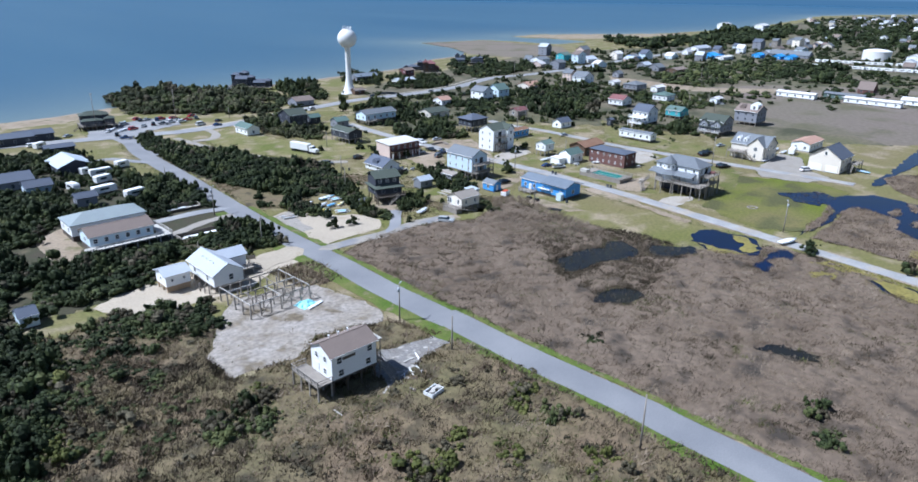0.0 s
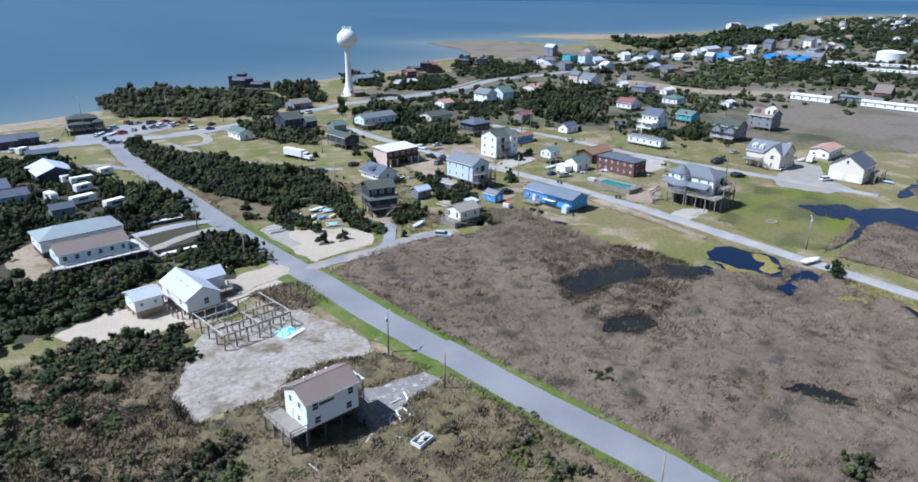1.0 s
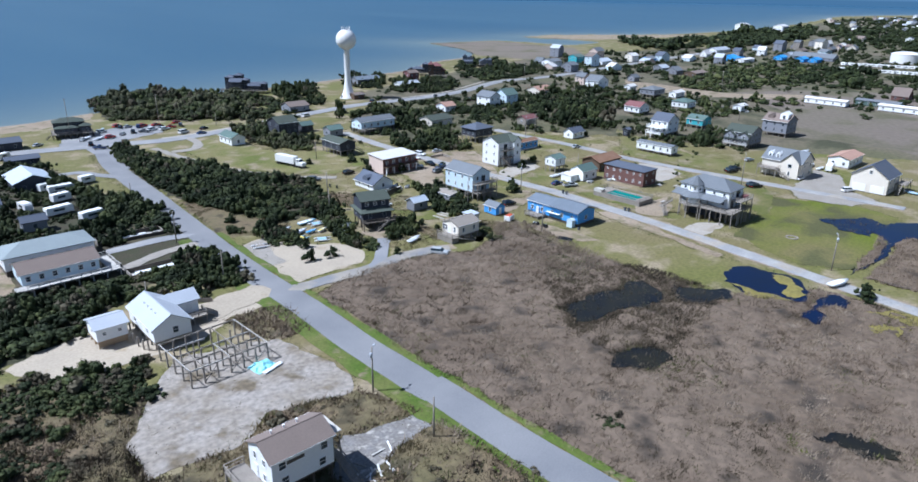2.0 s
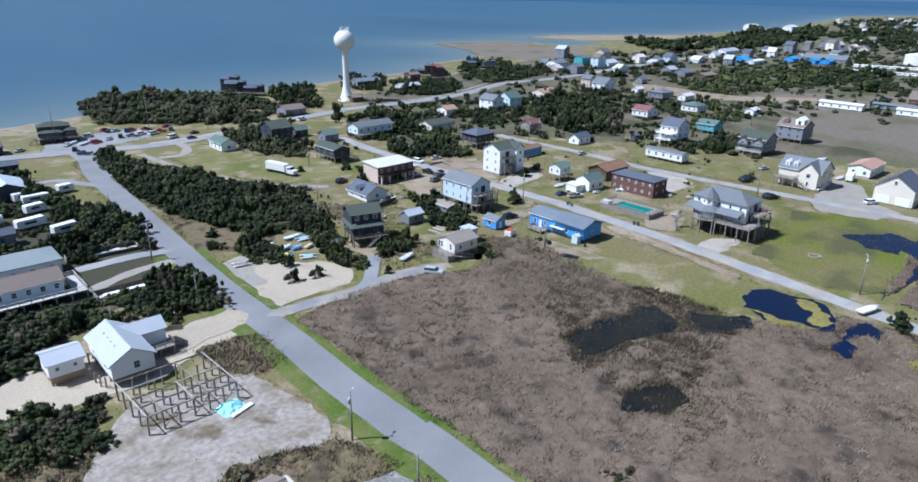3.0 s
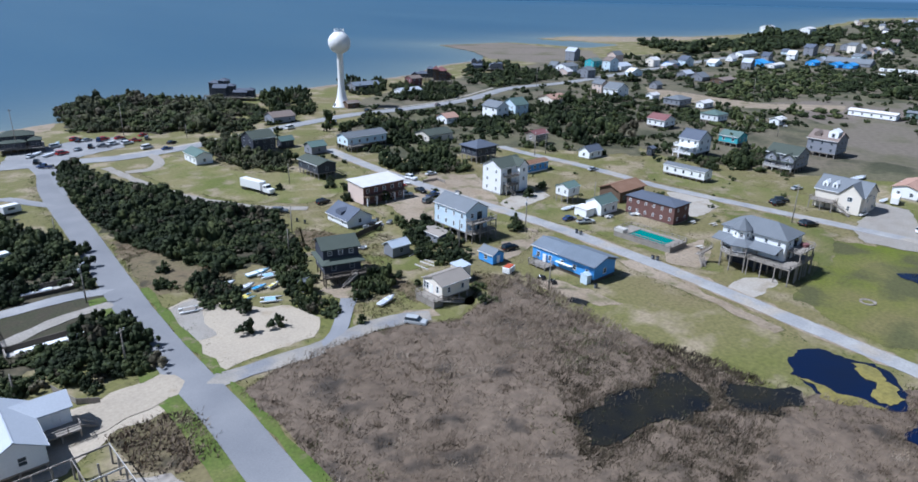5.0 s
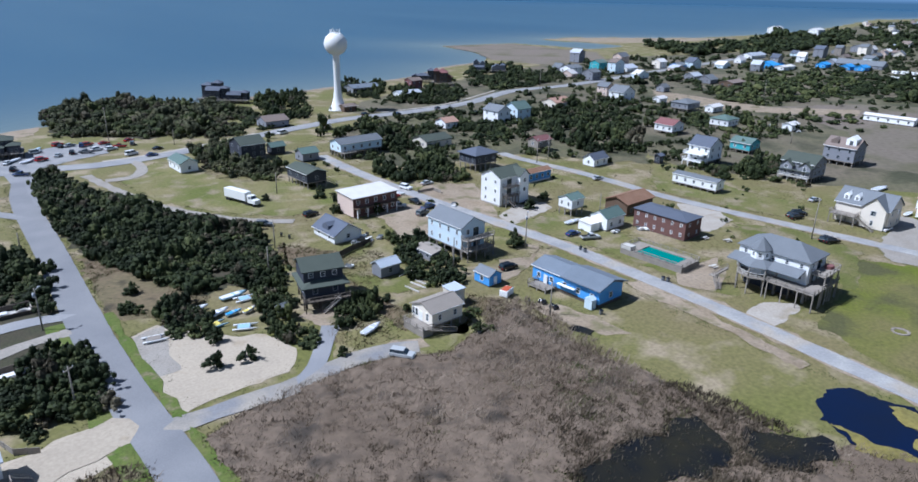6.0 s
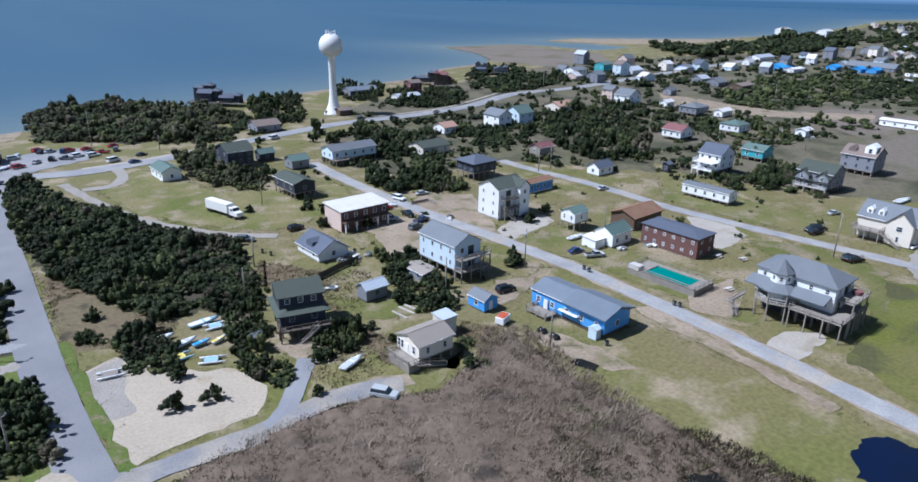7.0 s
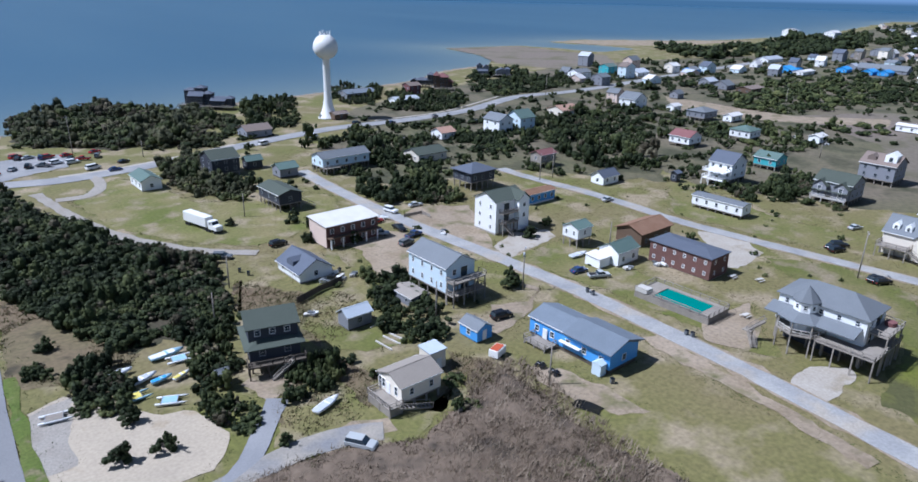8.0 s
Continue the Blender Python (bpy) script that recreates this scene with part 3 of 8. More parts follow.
big_mesh("ground", np.c_[pts, gz], quads, "dry_lawn", "flat coastal ground of dry and green grass", "ground", "structure", smooth=True)
sea = big_mesh("sea", np.c_[pts, np.full(len(pts), -0.45)], quads, "sea_water", "wide calm blue sound reaching the horizon", "water", "structure")
shoal_value = sea.data.attributes.new("shoal", "FLOAT", "POINT")
shoal_value.data.foreach_set("value", (0.9 * np.exp(-depth / 75.0)).astype(np.float32))

# added glowing wall that stands in for distant sea and haze
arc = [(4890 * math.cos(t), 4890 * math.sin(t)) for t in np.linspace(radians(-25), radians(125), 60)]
big_mesh("backdrop", [(x, y, z) for x, y in arc for z in (-3.0, 75.0)], [(2 * i, 2 * i + 2, 2 * i + 3, 2 * i + 1) for i in range(59)], "horizon_haze_glow", "glowing backdrop coloured as far sea below and pale haze above", "sky", "structure")
MAIN = [(91.8, 31.5), (91.3, 52.0), (89.5, 76.4), (88.9, 100.2), (88.2, 98.5), (88.0, 105.7), (87.3, 120.4), (87.5, 142.4), (86.8, 163.4), (86.8, 185.0), (87.7, 211.0), (89.2, 249.4), (90.6, 298.5), (94.3, 325.7)]
first, second = Vector(MAIN[0]), Vector(MAIN[2])
MAIN = [tuple(first + (first - second).normalized() * 120)] + MAIN
SIDE = [(195.9, 95.9), (197.5, 111.2), (198.9, 128.1), (199.8, 148.8), (200.2, 165.4), (199.4, 183.9), (198.4, 198.3), (196.6, 219.2), (195.2, 248.2), (195.4, 279.2), (196.9, 302.6)]
a, b = Vector(SIDE[0]), Vector(SIDE[2])
SIDE = [tuple(a + (a - b).normalized() * 150), tuple(a + (a - b).normalized() * 60)] + SIDE
COURT = [(271.7, 121.8), (268.5, 144.0), (266.2, 159.1), (263.6, 184.0), (264.4, 202.2), (264.2, 222.1), (261.5, 248.5), (261.6, 263.2)]
a, b = Vector(COURT[0]), Vector(COURT[1])
COURT = [tuple(a + (a - b).normalized() * 40)] + COURT
SHORE = [(105.5, 340.1), (122.2, 336.7), (141.6, 339.1), (164.0, 344.7), (191.2, 354.3), (222.3, 363.3), (249.9, 369.1), (291.9, 369.1), (337.3, 375.8), (395.5, 398.7), (438.8, 398.0), (479.5, 401.6), (591.3, 420.4), (801.0, 451.6)]
a, b = Vector(SHORE[0]), Vector(SHORE[1])
SHORE = [tuple(a + (a - b).normalized() * 80)] + SHORE
LANE = [(88.6, 152.7), (92.5, 152.5), (100.9, 152.2), (109.3, 151.6), (116.8, 152.7), (124.2, 153.2), (131.9, 151.6), (135.7, 149.7)]

# wetland and scrub outlines
MARSH = [(90.7, 146.4), (104.8, 151.2), (117.3, 151.7), (129.7, 150.2), (139.6, 144.6), (151.7, 149.3), (163.9, 153.0), (162.5, 140.8), (161.0, 127.7), (163.3, 117.2), (163.7, 103.3), (165.5, 86.6)] + [(187.1, 73.8), (189.2, 60.3), (183.5, 35.2), (169.6, 23.4), (111.3, 9.8), (95.5, 23.6), (95.0, 33.1), (95.9, 54.0), (94.3, 80.8), (92.7, 104.6), (93.6, 133.5)]
patch("marsh_floor", "brown dead marsh scrub floor", MARSH, "marsh_soil", 1.2, category="ground")
WEST = [(78.3, 107.4), (83.2, 93.7), (87.2, 69.8), (86.8, 49.1), (87.3, 33.9), (86.5, 25.6), (56.5, 46.0), (21.4, 76.8), (-4.4, 102.3), (-4.7, 149.4), (9.4, 161.4), (15.2, 146.6), (23.0, 144.6), (32.6, 146.8), (48.4, 138.7), (48.9, 127.4), (42.1, 114.4), (42.8, 105.7), (55.0, 106.2), (66.5, 112.2), (74.8, 106.8)]
patch("scrub_floor", "brown and olive scrub floor", WEST, "scrub_soil", 1.2, category="ground")
CORNER = [(70.6, 147.4), (77.8, 148.4), (85.0, 145.8), (82.9, 132.5), (76.7, 132.2), (72.5, 136.2)]
patch("weedy_corner", "brown weeds between sand lot and road", CORNER, "scrub_soil", 1.2, category="ground")
HEATH = [(262, 400), (330, 440), (450, 480), (560, 520), (700, 520), (950, 480), (1250, 460), (1000, 200), (560, 95), (400, 85), (362, 100), (330, 150), (300, 215), (262, 262), (215, 262), (205, 300), (226, 340), (262, 352)]
patch("heath", "brown and olive rough ground of the far village", HEATH, "heath", 3.0, step=5, category="ground")
FIELD = [(449.1, 199.1), (501.2, 174.8), (503.1, 113.4), (390.5, 84.5), (364.7, 97.0), (378.6, 117.3), (369.8, 158.4)]
patch("far_marsh_field", "flat brown salt marsh beyond the houses", FIELD, "far_marsh", 2.0, step=4, category="ground")
FIELD_B = [(484.3, 260.7), (545.7, 235.2), (595.9, 176.1), (595.3, 102.0), (547.6, 92.5), (505.3, 165.0), (441.8, 195.6)]
patch("far_marsh_strip", "dull brown flat field", FIELD_B, "far_marsh", 2.0, step=4, category="ground")
SPIT = [(595.1, 731.5), (699.4, 717.2), (695.1, 666.8), (701.2, 578.8), (615.0, 490.0), (545.5, 513.4), (533.7, 546.3), (532.4, 573.2), (572.2, 642.9)]
patch("sand_spit", "low tan sand flat at the shore", SPIT, "far_marsh", 3.0, step=6, category="beach")
patch("far_shore", "thin brown far shore across the sound", FAR_SHORE, "far_marsh", 4.0, step=40, category="shore")
patch("far_town_ground", "dull brown ground of the far town", [(1337.5, 629.4), (1753.4, 727.2), (2307.4, 855.1), (2826.4, 779.8), (3177.7, 450.4), (1828.8, 164.6), (901.4, 72.0), (819.0, 215.0), (973.2, 352.5)], "heath", 6.0, step=12, category="ground")
BEACH = [(58.1, 415.0), (86.0, 419.1), (116.7, 432.1), (110.2, 411.8), (80.5, 395.1), (54.9, 395.8)]
patch("beach", "narrow rubble beach along the sound", BEACH, "bare_dirt", 1.0, step=3, category="beach")
SPIT_B = [(796.0, 761.8), (877.2, 763.1), (1068.5, 665.4), (1141.0, 640.8), (895.0, 637.1), (824.2, 681.6)]
patch("outer_sand_bar", "thin tan sand bar in the sound", SPIT_B, "bare_dirt", 2.0, step=8, category="beach")

# sheets that darken the ground beneath and between the shrubs
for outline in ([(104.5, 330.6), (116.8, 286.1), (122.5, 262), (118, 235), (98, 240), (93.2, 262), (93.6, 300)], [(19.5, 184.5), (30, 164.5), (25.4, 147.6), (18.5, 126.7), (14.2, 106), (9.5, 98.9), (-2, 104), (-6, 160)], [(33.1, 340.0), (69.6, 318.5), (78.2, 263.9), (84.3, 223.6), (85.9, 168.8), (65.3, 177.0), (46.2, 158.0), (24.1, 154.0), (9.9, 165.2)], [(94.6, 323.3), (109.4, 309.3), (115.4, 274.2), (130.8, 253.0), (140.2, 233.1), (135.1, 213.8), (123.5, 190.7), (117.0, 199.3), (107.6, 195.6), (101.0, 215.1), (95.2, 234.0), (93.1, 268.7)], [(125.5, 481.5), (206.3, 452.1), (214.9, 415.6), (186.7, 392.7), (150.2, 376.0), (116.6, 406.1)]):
    patch("undergrowth", "darkened ground under shrubs", outline, "dark_ground", 2.0, category="ground")
ROUGH = ([(94.9, 240.9), (102.7, 226.3), (111.4, 214.9), (111.3, 194.7), (101.3, 190.1), (94.5, 197.4), (92.0, 213.0)], [(128.8, 174.2), (140.1, 176.0), (143.6, 163.1), (134.5, 154.8), (125.4, 156.0), (123.1, 161.4)], [(138.8, 218.9), (146.8, 205.0), (157.4, 197.3), (155.5, 184.2), (141.7, 178.9), (132.0, 201.5)], [(159.4, 163.1), (161.9, 155.8), (158.4, 148.6), (149.9, 146.2), (148.9, 151.2)])
for outline in ROUGH:
    patch("rough_yard", "rough brown weedy ground between shrubs and houses", outline, "scrub_soil", 1.8, category="ground")
strip("beach_line", "thin strip of pale sand along the sound", COAST[3:9], 7.0, "bare_dirt", z=0.03, rough=2.5, category="beach", thick=0.3)
LAWNS = (
    ("wet_lawn", "bright green soggy lawn with puddles", [(207.9, 105.5), (256.1, 117.0), (268.4, 93.4), (263.4, 79.2), (243.3, 77.6), (207.5, 70.8), (200.4, 83.7)]),
    ("green_lawn", "mown lawn round the parked trailer", [(120.6, 307.7), (139.2, 328.9), (148.5, 313.2), (151.5, 286.2), (169.5, 273.7), (191.0, 270.9), (187.7, 257.2), (167.5, 241.0), (152.3, 237.6), (136.1, 253.5), (126.2, 273.2)]),
    ("green_lawn", "lawn beside the gravel street", [(201.2, 192.2), (222.1, 193.4), (225.7, 179.8), (220.3, 164.3), (222.9, 149.7), (216.2, 133.1), (209.4, 123.3), (206.0, 128.6), (206.6, 153.9), (203.8, 176.2)]),
    ("dry_lawn", "dry mown lawn edging the marsh", [(169.2, 140.7), (189.3, 138.9), (188.2, 110.8), (188.8, 89.0), (190.2, 73.3), (174.4, 76.3), (171.4, 88.4), (165.0, 104.1), (164.7, 118.3), (163.8, 130.1)]),
    ("green_lawn", "rough grass round the cottage", [(126.2, 166.1), (136.7, 169.6), (137.6, 155.4), (146.8, 148.5), (151.0, 147.5), (156.8, 154.6), (137.1, 144.5), (125.1, 155.3), (120.9, 156.6)]),
    ("green_lawn", "lawn behind the houses", [(167.3, 226.8), (161.7, 194.2), (160.4, 174.1), (154.4, 169.6), (140.6, 177.0), (141.3, 188.2), (150.0, 202.7)]),
    ("green_lawn", "lawn below the mobile home", [(313.2, 226.1), (293.4, 176.0), (293.4, 148.7), (276.9, 143.2), (270.9, 161.7), (268.6, 189.6)]),
    ("green_lawn", "bright mown grass by the little shed", [(15.9, 150.8), (22.2, 155.7), (28.6, 153.8), (34.8, 150.4), (32.1, 145.3), (22.1, 140.6)]),
    ("green_lawn", "soggy grass along the second street", [(255.5, 153.3), (266.7, 140.2), (262.8, 118.7), (233.1, 108.6), (237.4, 117.5), (245.4, 133.3)]),
)
for material, label, outline in LAWNS:
    patch("lawn", label, outline, material, 1.2, category="lawn")

for side in (-1, 1):
    line = smooth_line(MAIN, 8)
    off = []
    for i, p in enumerate(line):
        d = (line[min(i + 1, len(line) - 1)] - line[max(i - 1, 0)]).normalized()
        off.append(tuple(p + Vector((-d.y, d.x)) * side * (5.2 if side > 0 else 4.75)))
    strip("grass_verge", "strip of green grass along the road", off[:-14], 4.0 if side > 0 else 2.1, "verge_grass", rough=1.4, category="verge", thick=0.02)

SANDS = (
    ("white_sand", "pale bare sand house lot", [(49.1, 127.2), (56.7, 137.5), (67.3, 136.9), (76.6, 132.5), (80.2, 112.2), (77.3, 107.2), (70.3, 109.0), (62.7, 110.4), (55.8, 105.4), (47.7, 106.2), (42.3, 106.6), (42.1, 116.7)]),
    ("tan_sand", "tan sand drive to the raised house", [(31.4, 153.3), (38.1, 157.6), (45.7, 158.5), (56.1, 158.0), (70.3, 158.6), (85.8, 162.0), (86.8, 149.5), (73.3, 148.3), (63.9, 142.0), (49.6, 141.6), (36.8, 145.0)]),
    ("tan_sand", "tan sand parking lot with boats", [(93.5, 187.1), (98.4, 189.1), (106.0, 179.7), (107.5, 176.4), (114.4, 172.3), (116.2, 166.8), (115.4, 159.8), (111.2, 156.9), (103.9, 156.5), (96.5, 155.9), (91.2, 154.9), (91.0, 160.8)]),
    ("gravel", "grey gravel corner of the sand lot", [(92.6, 186.7), (99.2, 189.1), (98.3, 181.4), (96.5, 168.9), (91.0, 169.5)]),
    ("grey_rubble", "gravel drive with building rubble", [(68.7, 97.3), (75.7, 95.9), (83.7, 94.6), (81.9, 90.6), (73.6, 89.5), (68.2, 86.3), (63.0, 85.6), (63.3, 90.6)]),
    ("concrete", "concrete drive of the tall white house", [(199.0, 197.9), (214.0, 206.2), (224.4, 202.5), (223.1, 196.2), (210.0, 193.7), (200.0, 192.1)]),
    ("concrete", "concrete apron under the raised house", [(199.5, 118.0), (210.2, 118.7), (215.4, 114.1), (213.8, 112.2), (203.1, 110.8), (195.4, 112.2)]),
    ("concrete", "pale parking lot behind the brick building", [(260.0, 175.5), (266.9, 167.5), (259.5, 154.6), (243.1, 152.4), (241.6, 155.9)]),
    ("bare_dirt", "torn up dirt building plot", [(200.4, 239.5), (210.6, 241.3), (220.6, 232.8), (209.5, 211.2), (201.5, 197.1), (196.5, 203.3), (198.1, 221.2)]),
    ("bare_dirt", "dirt yard with parked cars", [(169.5, 230.8), (184.9, 231.7), (190.3, 221.8), (183.9, 209.7), (173.8, 197.8), (167.0, 202.8), (172.7, 217.7)]),
    ("bare_dirt", "sandy yard before the green house", [(123.6, 175.7), (126.7, 176.9), (133.3, 172.0), (130.0, 169.8), (125.8, 167.4), (123.8, 170.0)]),
    ("bare_dirt", "dirt drive to the blue house", [(166.9, 150.8), (171.8, 145.9), (173.4, 136.3), (173.4, 127.7), (168.8, 130.0), (166.4, 138.1), (165.5, 145.7)]),
    ("bare_dirt", "sandy drive beside the blue shed", [(179.2, 173.9), (186.5, 170.4), (191.9, 172.2), (192.1, 180.3), (194.3, 174.6), (183.9, 166.9), (174.9, 163.5), (168.6, 163.5)]),
    ("bare_dirt", "worn ground by the picnic tables", [(212.1, 142.8), (225.9, 139.8), (217.2, 132.3), (206.0, 128.6), (202.8, 136.8)]),
    ("bare_dirt", "scraped sandy road shoulder", [(190.7, 117.8), (193.4, 116.2), (190.3, 99.2), (187.4, 99.7)]),
    ("bare_dirt", "bare ground round the long house", [(32.4, 210.9), (41.1, 216.5), (39.7, 187.3), (43.2, 184.3), (35.8, 182.7), (31.1, 194.6)]),
    ("bare_dirt", "sandy end of the lane", [(124.4, 154.0), (133.0, 154.9), (137.9, 152.2), (137.7, 148.6), (133.6, 148.9), (126.2, 150.1)]),
    ("scrub_soil", "dry weedy ground by the thicket", [(93.8, 220.5), (100.5, 223.6), (105.4, 204.3), (104.3, 196.4), (96.7, 197.3), (91.1, 201.5)]),
    ("bare_dirt", "bare dirt lot along the highway", [(487.8, 349.1), (484.3, 260.7), (525.3, 221.5), (496.6, 212.9), (459.5, 256.1), (444.2, 311.7)]),
    ("gravel", "gravel parking of the cream houses", [(270.3, 117.2), (307.8, 124.4), (306.8, 113.7), (286.3, 104.0), (280.1, 91.5), (266.7, 94.9), (261.2, 110.5)]),
    ("old_asphalt", "waterfront parking lot", [(87.7, 369.6), (116.6, 381.4), (134.3, 378.7), (129.0, 356.5), (98.5, 342.5), (80.7, 343.2)]),
    ("heath", "rough sandy lots of the far street", [(635.5, 502.3), (748.3, 462.9), (866.2, 403.2), (821.3, 374.5), (667.6, 411.9), (587.8, 452.3)]),
    ("bare_dirt", "sandy shoulder of the street by the marsh", [(196.8, 143.6), (195.2, 127.0), (193.1, 116.0), (190.7, 117.8), (191.0, 131.7), (193.7, 144.9)]),
    ("heath", "wide rough lot by the far dock", [(628.5, 401.0), (796.9, 391.3), (754.8, 311.5), (695.8, 303.5), (583.3, 358.6)]),
)
for material, label, outline in SANDS:
    patch("bare_lot", label, outline, material, 0.7, category="lot")

strip("path", "sandy track curving over the lawn", [(113.3, 322.9), (118.0, 293.1), (124.8, 267.1), (137.6, 243.9), (150.3, 232.7)], 3.6, "gravel", rough=0.8, category="path")
strip("path", "sandy spur from the highway", [(117.2, 311.5), (126.4, 311.5), (132.3, 321.6), (133.5, 337.6)], 4.0, "gravel", rough=0.8, category="path")
strip("lane", "worn grey asphalt lane", LANE, 4.6, "worn_lane", rough=0.5)
strip("driveway", "dark asphalt driveway to the green house", [(111.0, 151.7), (116.3, 155.2), (121.1, 161.1), (126.4, 167.6)], 3.6, "asphalt", rough=0.4)
strip("driveway", "grey driveway into the lot", [(87.2, 204.0), (81.8, 205.2), (76.4, 206.0), (63.2, 204.9)], 4.0, "old_asphalt", rough=0.4)
strip("driveway", "sandy driveway to the long house", [(84.1, 196.6), (75.0, 195.6), (66.5, 191.9), (62.4, 189.4)], 3.6, "gravel", rough=0.5)
strip("driveway", "short drive across the highway corner", [(88.9, 281.3), (82.3, 290.5), (77.8, 298.2), (68.8, 297.7)], 4.0, "old_asphalt", rough=0.5)
strip("street_shoulder", "scuffed sandy shoulder of the side street", SIDE, 6.2, "bare_dirt", z=0.085, rough=1.6, category="shoulder", thick=0.02)
strip("street_shoulder", "scuffed sandy shoulder of the paved street", COURT, 5.6, "bare_dirt", z=0.08, rough=1.4, category="shoulder", thick=0.02)
strip("street", "pale gravel side street", SIDE, 4.9, "pale_street", rough=0.4)
strip("street", "pale paved street between the houses", COURT, 4.6, "pale_street", rough=0.4)
strip("highway", "grey two-lane shore highway", SHORE, 9.0, "old_asphalt", rough=0.2)
strip("driveway", "tan sand drive mouth joining the road", [(66.5, 152.6), (74.0, 154.4), (81.0, 156.0), (85.6, 157.0)], 8.4, "tan_sand", rough=1.4, thick=0.02)
strip("road_mouth", "grey asphalt mouth of the road at the highway", [(96.0, 292.8), (94.9, 318.8), (94.3, 339.0), (95.1, 352.4)], 8.0, "asphalt", rough=0.2)
strip("road", "smooth grey asphalt road without markings", MAIN, 7.2, "asphalt", rough=0.15)
for k, pts_ in enumerate(([(123.1, 341.7), (142.6, 343.6), (165.5, 349.6), (193.3, 359.8)], [(274.5, 376.0), (323.4, 379.7), (387.2, 406.6)])):
    strip("footpath", "pale footpath beside the highway", pts_, 2.0, "concrete", category="footpath", rough=0.2)

line = smooth_line(MAIN, 6)
ROADWAY = []
for side in (-1, 1):
    edge = []
    for i, p in enumerate(line):
        d = (line[min(i + 1, len(line) - 1)] - line[max(i - 1, 0)]).normalized()
        edge.append(tuple(p + Vector((-d.y, d.x)) * side * 4.6))
    ROADWAY += edge[::-side]
# standing water
PONDS = (
    ("pond_water", [(179.8, 93.2), (183.9, 93.3), (188.2, 91.7), (188.7, 88.4), (188.9, 84.6), (190.6, 81.6), (188.8, 78.0), (183.8, 73.4), (178.6, 71.5), (175.3, 74.1), (175.4, 77.5), (171.9, 80.8), (172.3, 85.3), (173.8, 89.8)]),
    ("pond_water", [(186.3, 70.0), (187.7, 68.2), (185.7, 65.8), (180.9, 64.3), (177.7, 66.5), (172.6, 66.0), (168.9, 65.3), (168.2, 66.5), (168.5, 69.3), (173.6, 69.0), (179.4, 70.8), (182.6, 70.0)]),
    ("pond_water", [(203.3, 71.6), (221.3, 72.0), (237.1, 74.3), (243.7, 81.6), (255.3, 80.2), (267.6, 72.8), (265.3, 57.5), (259.4, 47.5), (227.4, 39.7), (225.0, 46.7), (229.9, 53.2), (231.8, 59.4), (242.8, 64.7), (243.7, 72.2), (232.8, 71.5), (219.0, 70.2)]),
    ("pond_water", [(280.2, 77.3), (290.2, 79.8), (305.0, 79.0), (336.3, 82.6), (367.0, 85.5), (420.9, 87.1), (369.2, 74.4), (332.8, 76.0), (305.1, 76.6), (284.0, 74.2)]),
    ("pond_water", [(181.4, 46.2), (184.2, 41.5), (184.5, 35.3), (183.6, 26.7), (178.1, 25.4), (177.0, 33.2), (177.2, 40.7)]),
    ("pond_water", [(243.5, 95.7), (256.7, 86.7), (253.1, 78.4), (238.7, 79.7), (237.4, 86.9)]),
    ("pond_murky", [(155.0, 105.7), (157.3, 103.9), (157.7, 100.7), (156.0, 95.5), (152.4, 93.2), (147.4, 93.9), (142.0, 95.0), (138.9, 96.7), (134.4, 96.5), (130.1, 97.1), (127.6, 99.0), (131.6, 103.3), (132.5, 105.8), (139.3, 106.2), (145.4, 105.7), (150.0, 103.0)]),
    ("pond_murky", [(124.2, 85.2), (129.2, 84.6), (131.5, 82.8), (131.3, 79.4), (129.9, 76.1), (126.6, 77.1), (122.4, 80.0), (119.4, 83.0)]),
    ("pond_murky", [(161.6, 95.7), (165.6, 92.5), (169.4, 87.6), (166.3, 83.8), (159.3, 86.0), (156.1, 89.4), (156.4, 92.6)]),
    ("pond_murky", [(127.3, 49.8), (130.5, 47.7), (133.3, 38.4), (130.1, 37.7), (128.1, 44.2)]),
    ("pond_murky", [(46.6, 93.9), (48.7, 94.9), (49.1, 92.7), (47.3, 92.4)]),
    ("pond_murky", [(164.2, 135.5), (167.2, 136.2), (167.8, 132.9), (164.3, 132.4)]),
)
for material, outline in PONDS:
    patch("pond", "dark blue standing water in the marsh" if material == "pond_water" else "shallow murky marsh water", outline, material, 0.9 if material == "pond_water" else 1.5, step=0.9, category="pond", z=(0.21 if material == "pond_murky" else 0.17) + 0.003 * [o for m_, o in PONDS].index(outline))
